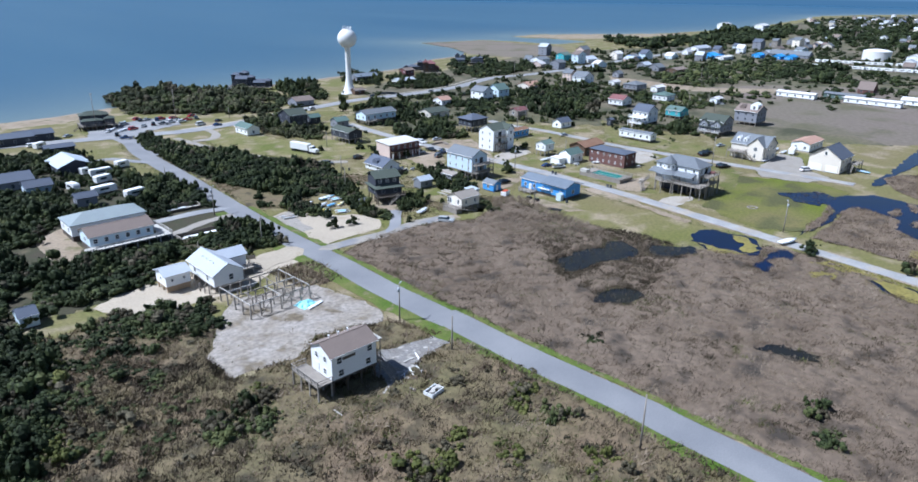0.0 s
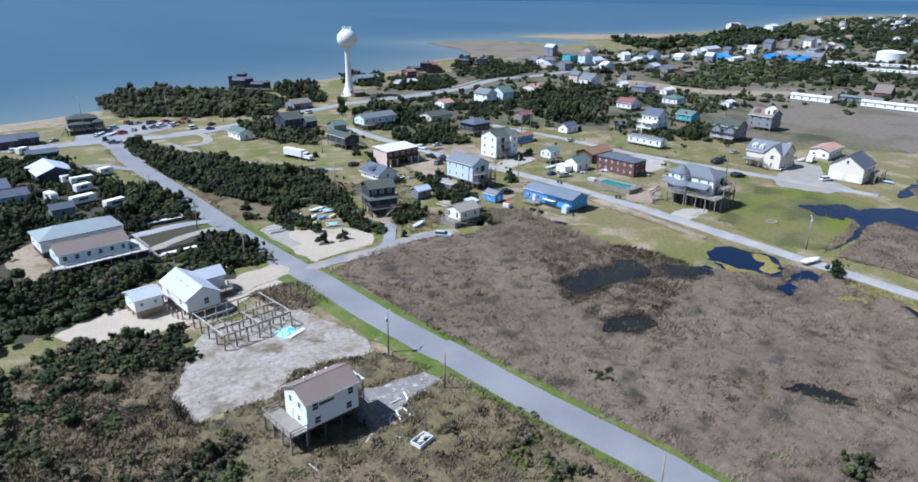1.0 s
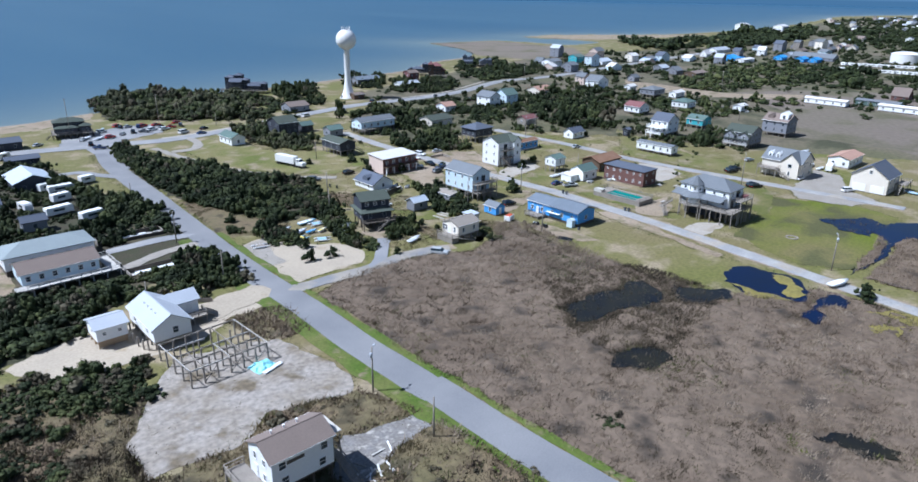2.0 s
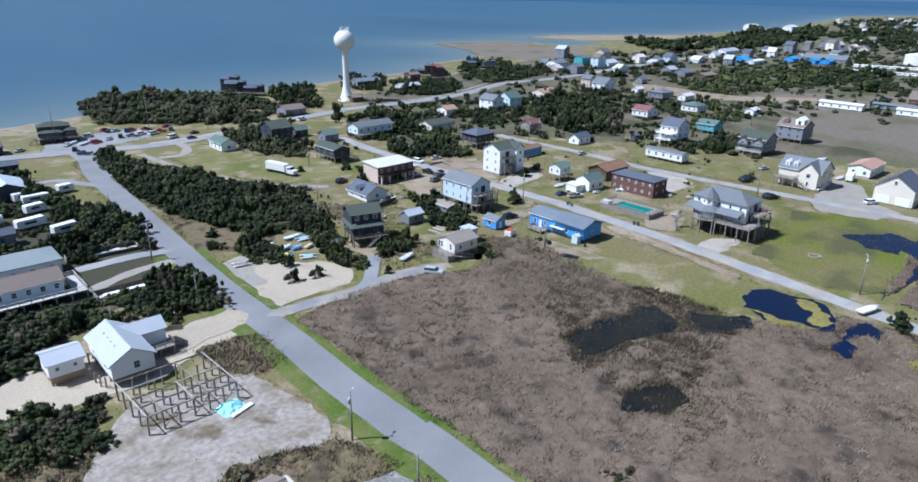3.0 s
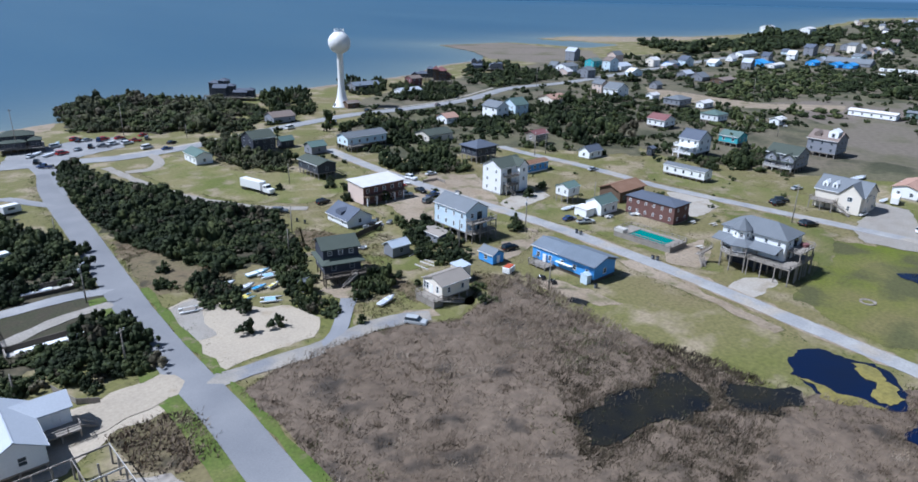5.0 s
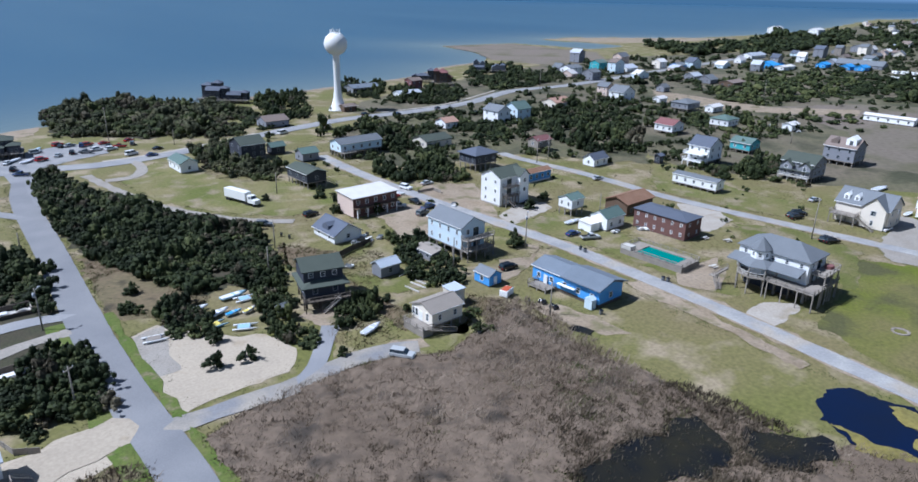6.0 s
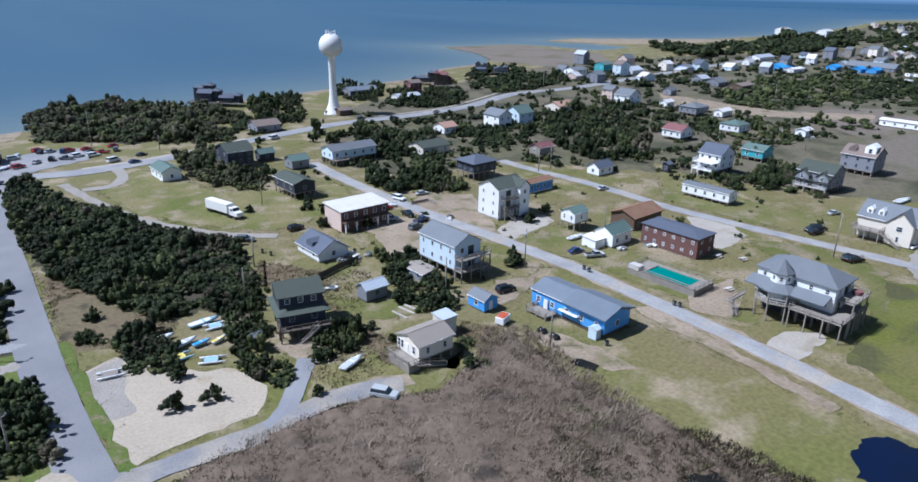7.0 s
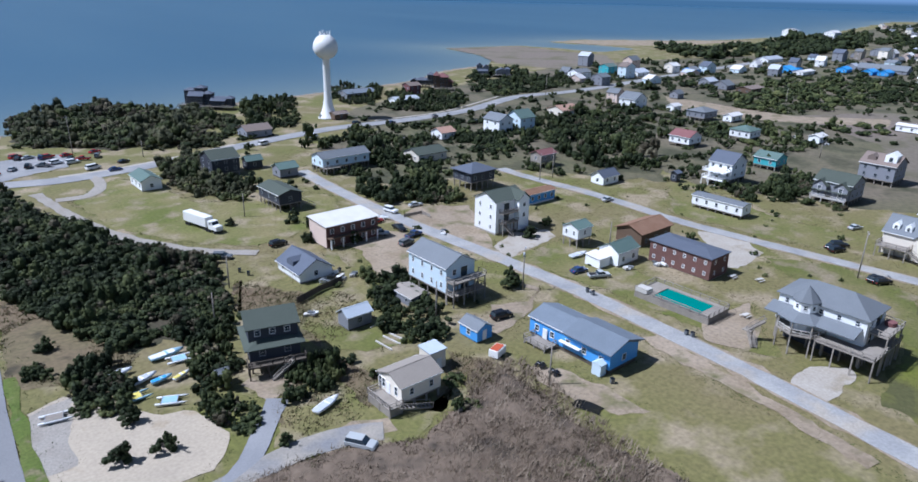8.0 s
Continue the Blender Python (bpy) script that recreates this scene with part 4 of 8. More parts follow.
ISLES = (
    [(202.8, 68.1), (222.8, 69.2), (238.7, 72.2), (247.2, 70.8), (245.5, 65.6), (241.8, 56.2), (231.4, 54.7), (225.0, 46.7), (223.3, 35.9), (199.9, 30.5), (203.2, 41.8), (204.4, 56.7)],
    [(295.4, 77.7), (306.0, 75.8), (312.5, 70.5), (343.0, 63.8), (277.9, 48.6), (272.9, 59.9), (280.3, 69.1)],
    [(248.1, 61.8), (255.1, 60.9), (250.6, 58.1), (244.0, 58.9)], [(264.0, 60.3), (264.7, 58.0), (254.5, 54.8), (255.6, 57.2)], [(242.9, 53.7), (245.4, 51.7), (238.0, 49.2), (236.9, 51.6)],
    [(213.9, 73.8), (225.8, 74.2), (241.2, 77.6), (235.6, 74.0), (221.7, 71.6), (206.9, 71.3)],
    [(175.6, 68.5), (181.8, 66.6), (178.2, 63.1), (173.1, 64.3)],
)
for outline in ISLES:
    patch("mud_island", "brown reedy island in the blue water", outline, "marsh_soil", 1.0, step=1.0, kind="stuff", category="island", z=0.27 + 0.004 * ISLES.index(outline))
ALGAE = ([(186.9, 84.5), (189.4, 82.5), (185.9, 78.3), (184.5, 75.6), (181.0, 73.0), (177.6, 74.0), (177.8, 76.4), (182.0, 78.5), (184.0, 81.8)], [(174.3, 88.1), (174.2, 83.3), (174.7, 78.5), (175.2, 74.7), (171.7, 78.0), (170.7, 82.4)], [(178.5, 57.6), (181.1, 51.4), (174.8, 51.8), (174.2, 57.3)], [(214.2, 44.9), (214.1, 39.2), (207.8, 38.9), (207.8, 44.5)], [(181.8, 61.1), (184.6, 48.4), (175.2, 33.9), (169.6, 23.4), (174.6, 24.6), (181.6, 34.7), (188.0, 49.5), (188.1, 56.8)])
for outline in ALGAE:
    patch("algae_mat", "yellow green floating growth on the water", outline, "algae", 1.1, step=0.7, category="algae", kind="stuff", z=0.25 + 0.01 * ALGAE.index(outline))

# ---- houses ----
WINDOWS = {}


def window(parent, x, y, z, rot, w=0.95, h=1.2, trim="white_trim"):
    """A window part: a white casing proud of the wall, with a dark pane and a glazing bar."""
    key = (round(w, 2), round(h, 2), trim)
    if key not in WINDOWS:
        t, fr = 0.1, Shape()
        fr.box(-w / 2 - t, w / 2 + t, -0.07, 0.05, h / 2, h / 2 + t).box(-w / 2 - t, w / 2 + t, -0.1, 0.05, -h / 2 - t, -h / 2)
        fr.box(-w / 2 - t, -w / 2, -0.07, 0.05, -h / 2, h / 2).box(w / 2, w / 2 + t, -0.07, 0.05, -h / 2, h / 2).box(-w / 2, w / 2, -0.05, 0.05, -0.03, 0.03)
        WINDOWS[key] = (fr.mesh("window_frame", trim), Shape().box(-w / 2, w / 2, -0.025, 0.04, -h / 2, h / 2).mesh("pane", "glass"))
    frame_mesh, pane_mesh = WINDOWS[key]
    fr = part("window", frame_mesh, "", parent, m=pose(x, y, z, 0, 0, rot))
    part("pane", pane_mesh, "", fr)
    return fr


def door(parent, x, y, z, rot, w=0.95, h=2.05, material="white_trim"):
    d = part("door", Shape().box(-w / 2 - 0.1, w / 2 + 0.1, -0.05, 0.04, 0, h + 0.1).box(-w / 2, w / 2, -0.08, 0.03, 0.02, h), material, parent, m=pose(x, y, z, 0, 0, rot))
    part("handle", Shape().box(w / 2 - 0.15, w / 2 - 0.08, -0.14, -0.08, 0.95, 1.05), "chrome", d)
    return d


POSTS = {}


def railing(parent, pts, z, high=1.0, material="weathered_wood"):
    """Posts and rails along a line, each a part."""
    if material not in POSTS:
        POSTS[material] = Shape().box(-0.07, 0.07, -0.07, 0.07, 0, 1.0).mesh("rail_post", material)
    for a, b in zip(pts, pts[1:]):
        n = max(1, round(math.dist(a, b) / 2.2))
        for i in range(n + 1):
            part("rail_post", POSTS[material], "", parent, m=pose(a[0] + (b[0] - a[0]) * i / n, a[1] + (b[1] - a[1]) * i / n, z))
        for h in (0.45, high):
            part("rail", Shape().beam((*a, z + h), (*b, z + h), 0.16 if h == high else 0.08, 0.09), material, parent)


def deck(parent, x0, x1, y0, y1, z, material="weathered_wood", open_sides="wsen", posts=True):
    d = part("deck", Shape().box(x0, x1, y0, y1, z - 0.3, z), material, parent, bevel=0.02)
    corners = {"s": [(x0, y0), (x1, y0)], "e": [(x1, y0), (x1, y1)], "n": [(x1, y1), (x0, y1)], "w": [(x0, y1), (x0, y0)]}
    for side in open_sides:
        railing(d, corners[side], z, material=material)
    if posts and z > 0.8:
        me = Shape().box(-0.12, 0.12, -0.12, 0.12, 0, z - 0.3).mesh("deck_post", material)
        nx, ny = max(1, round((x1 - x0) / 3.2)), max(1, round((y1 - y0) / 3.2))
        for i in range(nx + 1):
            for j in range(ny + 1):
                if i in (0, nx) or j in (0, ny):
                    part("deck_post", me, "", d, m=pose(x0 + 0.15 + (x1 - x0 - 0.3) * i / nx, y0 + 0.15 + (y1 - y0 - 0.3) * j / ny, 0))
    return d


def stairs(parent, top, foot, width=1.1, material="weathered_wood"):
    """A straight open flight from the top edge down to the foot."""
    top, foot = Vector(top), Vector(foot)
    n = max(2, round((top.z - foot.z) / 0.19))
    run = foot - top
    side = Vector((-run.y, run.x, 0)).normalized() * (width / 2)
    st = part("stairs", Shape().beam(top + side, foot + side, 0.07, 0.3), material, parent)
    part("stringer", Shape().beam(top - side, foot - side, 0.07, 0.3), material, st)
    tread = Shape().box(-0.15, 0.15, -width / 2, width / 2, -0.03, 0.03).mesh("tread", material)
    for i in range(n):
        p = top + run * ((i + 0.5) / n)
        part("tread", tread, "", st, m=pose(p.x, p.y, p.z + 0.1, 0, 0, math.degrees(math.atan2(run.y, run.x))))
    for k in (-1, 1):
        a, b = top + side * k, foot + side * k
        up = Vector((0, 0, 0.95))
        part("handrail", Shape().beam(a + up, b + up, 0.08, 0.1), material, st)
        for p in (a, (a + b) / 2, b):
            part("rail_post", Shape().beam(p, p + up, 0.09), material, st)
    return st


def gable_roof(L, W, z, rise, axis, over=0.45, thick=0.2):
    s = Shape()
    half, run = ((W / 2, L / 2) if axis == "x" else (L / 2, W / 2))
    drop = rise / half * over
    outline = [(-half - over, z - drop), (0, z + rise), (half + over, z - drop), (half + over, z - drop + thick), (0, z + rise + thick), (-half - over, z - drop + thick)]
    s.prism(outline, axis, -run - over, run + over)
    return s


def hip_roof(L, W, z, rise, over=0.5, thick=0.2, axis="x"):
    a, b = L / 2 + over, W / 2 + over
    zb = z - 0.12
    if axis == "x":
        k = max(a - b, 0.15)
        top = [(-k, 0, z + rise), (k, 0, z + rise)]
    else:
        k = max(b - a, 0.15)
        top = [(0, -k, z + rise), (0, k, z + rise)]
    low = [(-a, -b), (a, -b), (a, b), (-a, b)]
    s = Shape()
    v = [(x, y, zb) for x, y in low] + [(x, y, zb + thick) for x, y in low] + top
    if axis == "x":
        f = [(4, 5, 9, 8), (5, 6, 9), (6, 7, 8, 9), (7, 4, 8)]
    else:
        f = [(4, 5, 8), (5, 6, 9, 8), (6, 7, 9), (7, 4, 8, 9)]
    s.add(v, [(3, 2, 1, 0), (0, 1, 5, 4), (1, 2, 6, 5), (2, 3, 7, 6), (3, 0, 4, 7)] + f)
    return s


def house(label, x, y, L, W, base=2.8, storeys=1, sh=2.6, wall="white_siding", roof="grey_shingle", axis="x", rise=1.8, hip=False, shed=False, rot=2.0, over=0.45,
          win=(2, 2), name="house", category="house", pile="weathered_wood", skirt="", doors="s", trim=True, ww=0.95, wh=1.15, group="", sides="wsen", casing=""):
    """A house on posts: the walls L along x by W along y (outside of the eaves), floor at base."""
    h = thing(name, label, category, x, y, None, rot, group)
    L, W = L - 2 * over, W - 2 * over
    top = base + storeys * sh
    body = Shape()
    if hip or shed:
        body.box(-L / 2, L / 2, -W / 2, W / 2, base, top)
    elif axis == "x":
        body.prism([(-W / 2, base), (W / 2, base), (W / 2, top), (0, top + rise), (-W / 2, top)], "x", -L / 2, L / 2)
    else:
        body.prism([(-L / 2, base), (L / 2, base), (L / 2, top), (0, top + rise), (-L / 2, top)], "y", -W / 2, W / 2)
    part("wall", body, wall, h)
    if hip:
        r = part("roof", hip_roof(L, W, top, rise, over, axis=axis), roof, h)
    elif shed:
        s = Shape()
        a, b = L / 2 + over, W / 2 + over
        s.add([(-a, -b, top), (a, -b, top), (a, b, top + rise), (-a, b, top + rise), (-a, -b, top + 0.2), (a, -b, top + 0.2), (a, b, top + rise + 0.2), (-a, b, top + rise + 0.2)],
              [(3, 2, 1, 0), (4, 5, 6, 7), (0, 1, 5, 4), (1, 2, 6, 5), (2, 3, 7, 6), (3, 0, 4, 7)])
        r = part("roof", s, roof, h)
        part("wall", Shape().prism([(-W / 2, top), (W / 2, top), (W / 2, top + rise * 0.93)], "x", -L / 2, L / 2), wall, h)
    else:
        r = part("roof", gable_roof(L, W, top, rise, axis, over), roof, h)
        cap = Shape()
        if axis == "x":
            cap.box(-L / 2 - over, L / 2 + over, -0.12, 0.12, top + rise + 0.13, top + rise + 0.22)
        else:
            cap.box(-0.12, 0.12, -W / 2 - over, W / 2 + over, top + rise + 0.13, top + rise + 0.22)
        part("ridge_cap", cap, roof, r)
        if trim:
            half, run = ((W / 2, L / 2) if axis == "x" else (L / 2, W / 2))
            drop = rise / half * over
            for k in (-1, 1):
                e = half + over + 0.02
                z0 = top - drop
                fascia = Shape()
                if axis == "x":
                    fascia.box(-run - over, run + over, k * e - 0.025, k * e + 0.025, z0 - 0.02, z0 + 0.18)
                else:
                    fascia.box(k * e - 0.025, k * e + 0.025, -run - over, run + over, z0 - 0.02, z0 + 0.18)
                part("fascia", fascia, "white_trim", r)
    if skirt:
        part("foundation", Shape().box(-L / 2 + 0.15, L / 2 - 0.15, -W / 2 + 0.15, W / 2 - 0.15, 0, base), skirt, h)
    elif base > 0.5:
        nx, ny = max(1, round(L / 3.0)), max(1, round(W / 3.0))
        me = Shape().box(-0.14, 0.14, -0.14, 0.14, 0, base - 0.28).mesh("piling", pile)
        for i in range(nx + 1):
            for j in range(ny + 1):
                part("piling", me, "", h, m=pose(-L / 2 + 0.3 + (L - 0.6) * i / nx, -W / 2 + 0.3 + (W - 0.6) * j / ny, 0))
        part("floor_frame", Shape().box(-L / 2, L / 2, -W / 2, W / 2, base - 0.28, base - 0.01), pile, h)
    casing = casing or ("grey_trim" if wall in ("dark_siding", "brown_siding", "grey_siding", "brick_wall") else "white_trim")
    for k in range(storeys):
        z = base + k * sh + 1.45
        for i in range(win[0]):
            p = -W / 2 + W * (i + 0.5) / win[0]
            window(h, -L / 2, p, z, -90, ww, wh, casing)
            if "e" in sides:
                window(h, L / 2, p, z, 90, ww, wh, casing)
        for i in range(win[1]):
            p = -L / 2 + L * (i + 0.5) / win[1]
            window(h, p, -W / 2, z, 0, ww, wh, casing)
            if "n" in sides:
                window(h, p, W / 2, z, 180, ww, wh, casing)
    return h


def rows_of(L, W, over=0.45):
    return (L - 2 * over) / 2, (W - 2 * over) / 2

# the white house on posts by the road
def near_house():
    x, y, L, W = 58.0, 92.3, 10.2, 7.2
    h = house("white two-storey house with brown shingle roof raised on posts over scrub", x, y, L, W, base=3.4, storeys=2, sh=2.3, roof="brown_shingle", axis="x", rise=1.6, win=(0, 0), over=0.35, pile="dark_wood")
    a, b = rows_of(L, W, 0.35)
    for wy, z in ((-1.2, 6.9), (1.4, 6.9), (-1.0, 4.5)):
        window(h, -a, wy, z, -90, 0.7, 1.0)
    door(h, -a, 1.3, 3.4, -90)
    for wx, z in ((-3.2, 6.9), (3.3, 7.0), (-2.9, 4.4), (2.9, 4.5)):
        window(h, wx, -b, z, 0, 1.0, 1.15)
    part("torn_opening", Shape().box(-2.5, 0.2, -b - 0.02, -b + 0.1, 6.7, 7.25), "dark_wood", h, "dark gap where siding is torn off")
    deck(h, -a - 3.0, -a - 0.02, -b, b + 2.0, 3.4, "weathered_wood", "wsn")
    deck(h, a + 0.02, a + 1.8, -b + 1.0, b, 3.4, "weathered_wood", "e")
    stairs(h, (a + 1.2, -b + 1.0, 3.4), (a + 2.0, -b - 3.2, 0.1))
    part("porch_roof", Shape().beam((a + 1.1, -b + 1.0, 7.2), (a + 1.1, b, 7.2), 2.0, 0.14), "pale_deck_wood", h)
    for wy in (-b + 1.2, b - 0.2):
        part("porch_post", Shape().box(a + 1.75, a + 1.9, wy - 0.07, wy + 0.07, 3.4, 7.15), "weathered_wood", h)
    for vx in (-2.4, -0.4, 1.6):
        part("roof_vent", Shape().lathe([(0.12, 8.9), (0.12, 9.8), (0.2, 9.82), (0.2, 9.95)], 8, vx, 0.9), "white_trim", h)
    return h


near_house()


# the white house with two wings by the sand drive, and its small outbuilding
def wing_house():
    x, y, L, W = 59.0, 150.5, 8.2, 14.6
    h = house("white house with pale grey crossed gable roof on posts in sand", x, y, L, W, base=1.7, storeys=1, sh=2.9, roof="pale_grey_roof", axis="y", rise=2.1, win=(2, 0), pile="weathered_wood")
    a, b = L / 2 - 0.45, W / 2 - 0.45
    window(h, 0.6, -b, 3.3, 0, 1.0, 1.3)
    part("wing", Shape().prism([(1.5, 1.7), (6.4, 1.7), (6.4, 4.6), (3.95, 6.0), (1.5, 4.6)], "x", a - 0.5, a + 5.0), "white_siding", h)
    part("wing_roof", Shape().prism([(1.0, 4.4), (3.95, 6.05), (6.9, 4.4), (6.9, 4.6), (3.95, 6.25), (1.0, 4.6)], "x", 0.5, a + 5.4), "pale_grey_roof", h)
    for px in (a + 1.6, a + 4.7):
        for py in (1.8, 6.1):
            part("piling", Shape().box(px - 0.14, px + 0.14, py - 0.14, py + 0.14, 0, 1.7), "weathered_wood", h)
    door(h, a + 3.0, 1.48, 1.7, 0)
    deck(h, a + 0.02, a + 5.6, -1.4, 1.4, 1.7, "weathered_wood", "se")
    stairs(h, (a + 5.6, 0.2, 1.7), (a + 8.0, 0.6, 0.1))
    for vy in (-3, -1, 1, 3):
        part("roof_vent", Shape().lathe([(0.1, 5.6), (0.1, 6.4)], 8, -1.6, vy), "white_trim", h)
    s = house("small white raised outbuilding with pale roof", 50.0, 153.9, 6.6, 6.8, base=1.6, storeys=1, sh=2.7, roof="pale_grey_roof", axis="x", rise=1.0, win=(1, 2), name="outbuilding", ww=0.6, wh=0.6, pile="tan_wood")
    part("plywood_skirt", Shape().box(-2.6, 2.6, -2.7, -2.6, 0.2, 1.6), "tan_wood", s, "bare plywood skirt")


wing_house()

# the long house with two roofs
lh = house("long pale blue house with brown roof and railed porch", 49.4, 193.7, 17.4, 9.5, base=1.8, storeys=1, sh=2.8, wall="pale_blue_siding", roof="brown_shingle", axis="x", rise=1.6, win=(1, 6), pile="weathered_wood", skirt="dark_wood")
deck(lh, -10.0, 12.2, -7.2, -4.4, 1.8, "pale_deck_wood", "se")
deck(lh, 9.8, 12.2, -4.3, 4.0, 1.8, "pale_deck_wood", "en")
house("grey-roofed rear wing of the long house", 49.8, 207.2, 21.0, 11.0, base=1.6, storeys=1, sh=3.2, roof="pale_slate", axis="x", rise=2.0, hip=True, win=(2, 5), wall="white_siding", skirt="dark_wood")


def blue_house():
    h = house("bright blue one-storey house with blue-grey roof", 180.8, 149.4, 9.0, 20.5, base=0.9, storeys=1, sh=3.3, wall="blue_siding", roof="blue_shingle", axis="y", rise=1.3, win=(5, 1), skirt="dark_wood", over=0.35)
    part("roof", gable_roof(9.6, 10.6, 4.45, 1.5, "y", 0.35), "blue_shingle", h, m=pose(0, -5.0, 0))
    deck(h, -7.6, -4.4, 2.6, 8.2, 0.9, "weathered_wood", "wsn")
    part("awning", Shape().box(-5.2, -4.3, -3.4, 1.6, 2.4, 2.5), "white_trim", h)
    part("meter_shed", Shape().box(-6.0, -4.4, -9.4, -7.4, 0, 2.3).prism([(-9.5, 2.3), (-8.4, 2.9), (-7.3, 2.3)], "x", -6.1, -4.4), "pale_blue_siding", h, "pale blue lean-to closet")
    door(h, -4.4, 5.6, 0.9, -90)
    return h


blue_house()
bs = house("small blue shed with grey gable roof", 167.1, 165.0, 4.4, 5.7, base=0.3, storeys=1, sh=2.4, wall="blue_siding", roof="grey_shingle", axis="y", rise=1.1, win=(1, 0), name="shed", category="shed", skirt="dark_wood", over=0.25)
door(bs, 0.0, -2.55, 0.3, 0)
house("little shed with bright metal roof", 150.4, 183.5, 6.2, 4.4, base=0.3, storeys=1, sh=2.7, wall="grey_siding", roof="silver_roof", axis="x", rise=1.1, win=(0, 1), name="shed", category="shed", skirt="dark_wood", over=0.3)
house("tiny grey garden shed", 120.8, 177.8, 2.6, 2.4, base=0.1, storeys=1, sh=2.0, wall="grey_siding", roof="grey_shingle", axis="x", rise=0.7, win=(0, 0), name="shed", category="shed", skirt="dark_wood", over=0.15)
house("pale blue shed with grey roof on mown grass", 19.6, 154.5, 4.0, 5.4, base=0.4, storeys=1, sh=2.4, wall="pale_blue_siding", roof="slate_shingle", axis="x", rise=1.2, win=(0, 1), name="shed", category="shed", skirt="dark_wood", over=0.2)


def tan_cottage():
    x, y, L, W = 144.7, 155.6, 8.8, 7.3
    h = house("cream cottage with tan gable roof, raised over a round deck", x, y, L, W, base=1.8, storeys=1, sh=2.8, wall="cream_siding", roof="tan_shingle", axis="x", rise=1.3, win=(0, 2), over=0.35, ww=0.7)
    a, b = rows_of(L, W, 0.35)
    door(h, -a, 0.4, 1.8, -90)
    for wy in (-1.8, 1.7, 2.7):
        window(h, -a, wy, 3.3, -90, 0.7, 1.5)
    deck(h, -a - 2.6, -a - 0.02, -b - 0.4, b - 0.6, 1.7, "weathered_wood", "wsn")
    stairs(h, (-a - 1.2, -b - 0.6, 1.7), (a - 3.2, -b - 1.6, 0.1))
    part("lattice_skirt", Shape().box(-a - 2.5, -a - 2.4, -b, b - 0.8, 0.1, 1.45).box(-a - 2.5, -a, -b - 0.3, -b - 0.22, 0.1, 1.45), "weathered_wood", h)
    s = house("narrow cream outbuilding with flat pale blue roof", 153.3, 160.8, 3.9, 3.7, base=0.2, storeys=1, sh=3.6, wall="cream_siding", roof="silver_roof", shed=True, rise=0.25, win=(1, 1), name="outbuilding", category="shed", skirt="dark_wood", over=0.2, ww=0.6)
    door(s, 0.2, -1.65, 0.2, 0)


tan_cottage()


def green_house():
    x, y = 131.2, 180.6
    h = house("dark two-tier house with green roof raised on posts", x, y, 10.6, 10.4, base=2.6, storeys=1, sh=2.5, wall="dark_siding", roof="green_shingle", hip=True, rise=1.5, win=(2, 2), over=0.9, rot=-14, pile="dark_wood")
    part("clerestory", Shape().box(-4.2, 4.4, -2.6, 4.6, 5.1, 8.3), "dark_siding", h)
    part("upper_roof", Shape().add([(-4.7, -3.2, 8.0), (4.9, -3.2, 8.0), (4.9, 1.4, 9.8), (-4.7, 1.4, 9.8), (4.9, 5.2, 8.0), (-4.7, 5.2, 8.0), (-4.7, -3.2, 8.2), (4.9, -3.2, 8.2), (4.9, 1.4, 10.0), (-4.7, 1.4, 10.0), (4.9, 5.2, 8.2), (-4.7, 5.2, 8.2)],
         [(0, 1, 2, 3), (3, 2, 4, 5), (6, 9, 8, 7), (9, 11, 10, 8), (0, 6, 7, 1), (5, 4, 10, 11), (0, 3, 9, 6), (3, 5, 11, 9), (1, 7, 8, 2), (2, 8, 10, 4)]), "green_shingle", h)
    for wx in (-2.6, 0.0, 2.6):
        window(h, wx, -2.6, 7.1, 0, 0.9, 1.0)
    deck(h, -5.0, 5.0, -6.6, -4.5, 2.6, "dark_wood", "wse")
    stairs(h, (2.6, -6.4, 2.6), (-1.4, -7.4, 0.1), material="weathered_wood")


green_house()


def pale_house():
    x, y, L, W = 174.7, 186.6, 8.8, 14.2
    h = house("pale blue two-storey house with grey gable roof and double deck", x, y, L, W, base=2.8, storeys=2, sh=2.9, wall="pale_blue_siding", roof="grey_shingle", axis="y", rise=2.2, win=(4, 0), over=0.35, ww=0.6)
    a, b = rows_of(L, W, 0.35)
    for z in (2.8, 5.7):
        deck(h, -a, a + 1.2, -b - 2.6, -b - 0.02, z, "weathered_wood", "wse")
        door(h, 1.0, -b, z, 0, 1.6, 2.1, "glass")
        window(h, -1.8, -b, z + 1.45, 0)
    stairs(h, (a + 1.0, -b - 1.0, 2.8), (a + 1.4, -b + 3.4, 0.1))


pale_house()


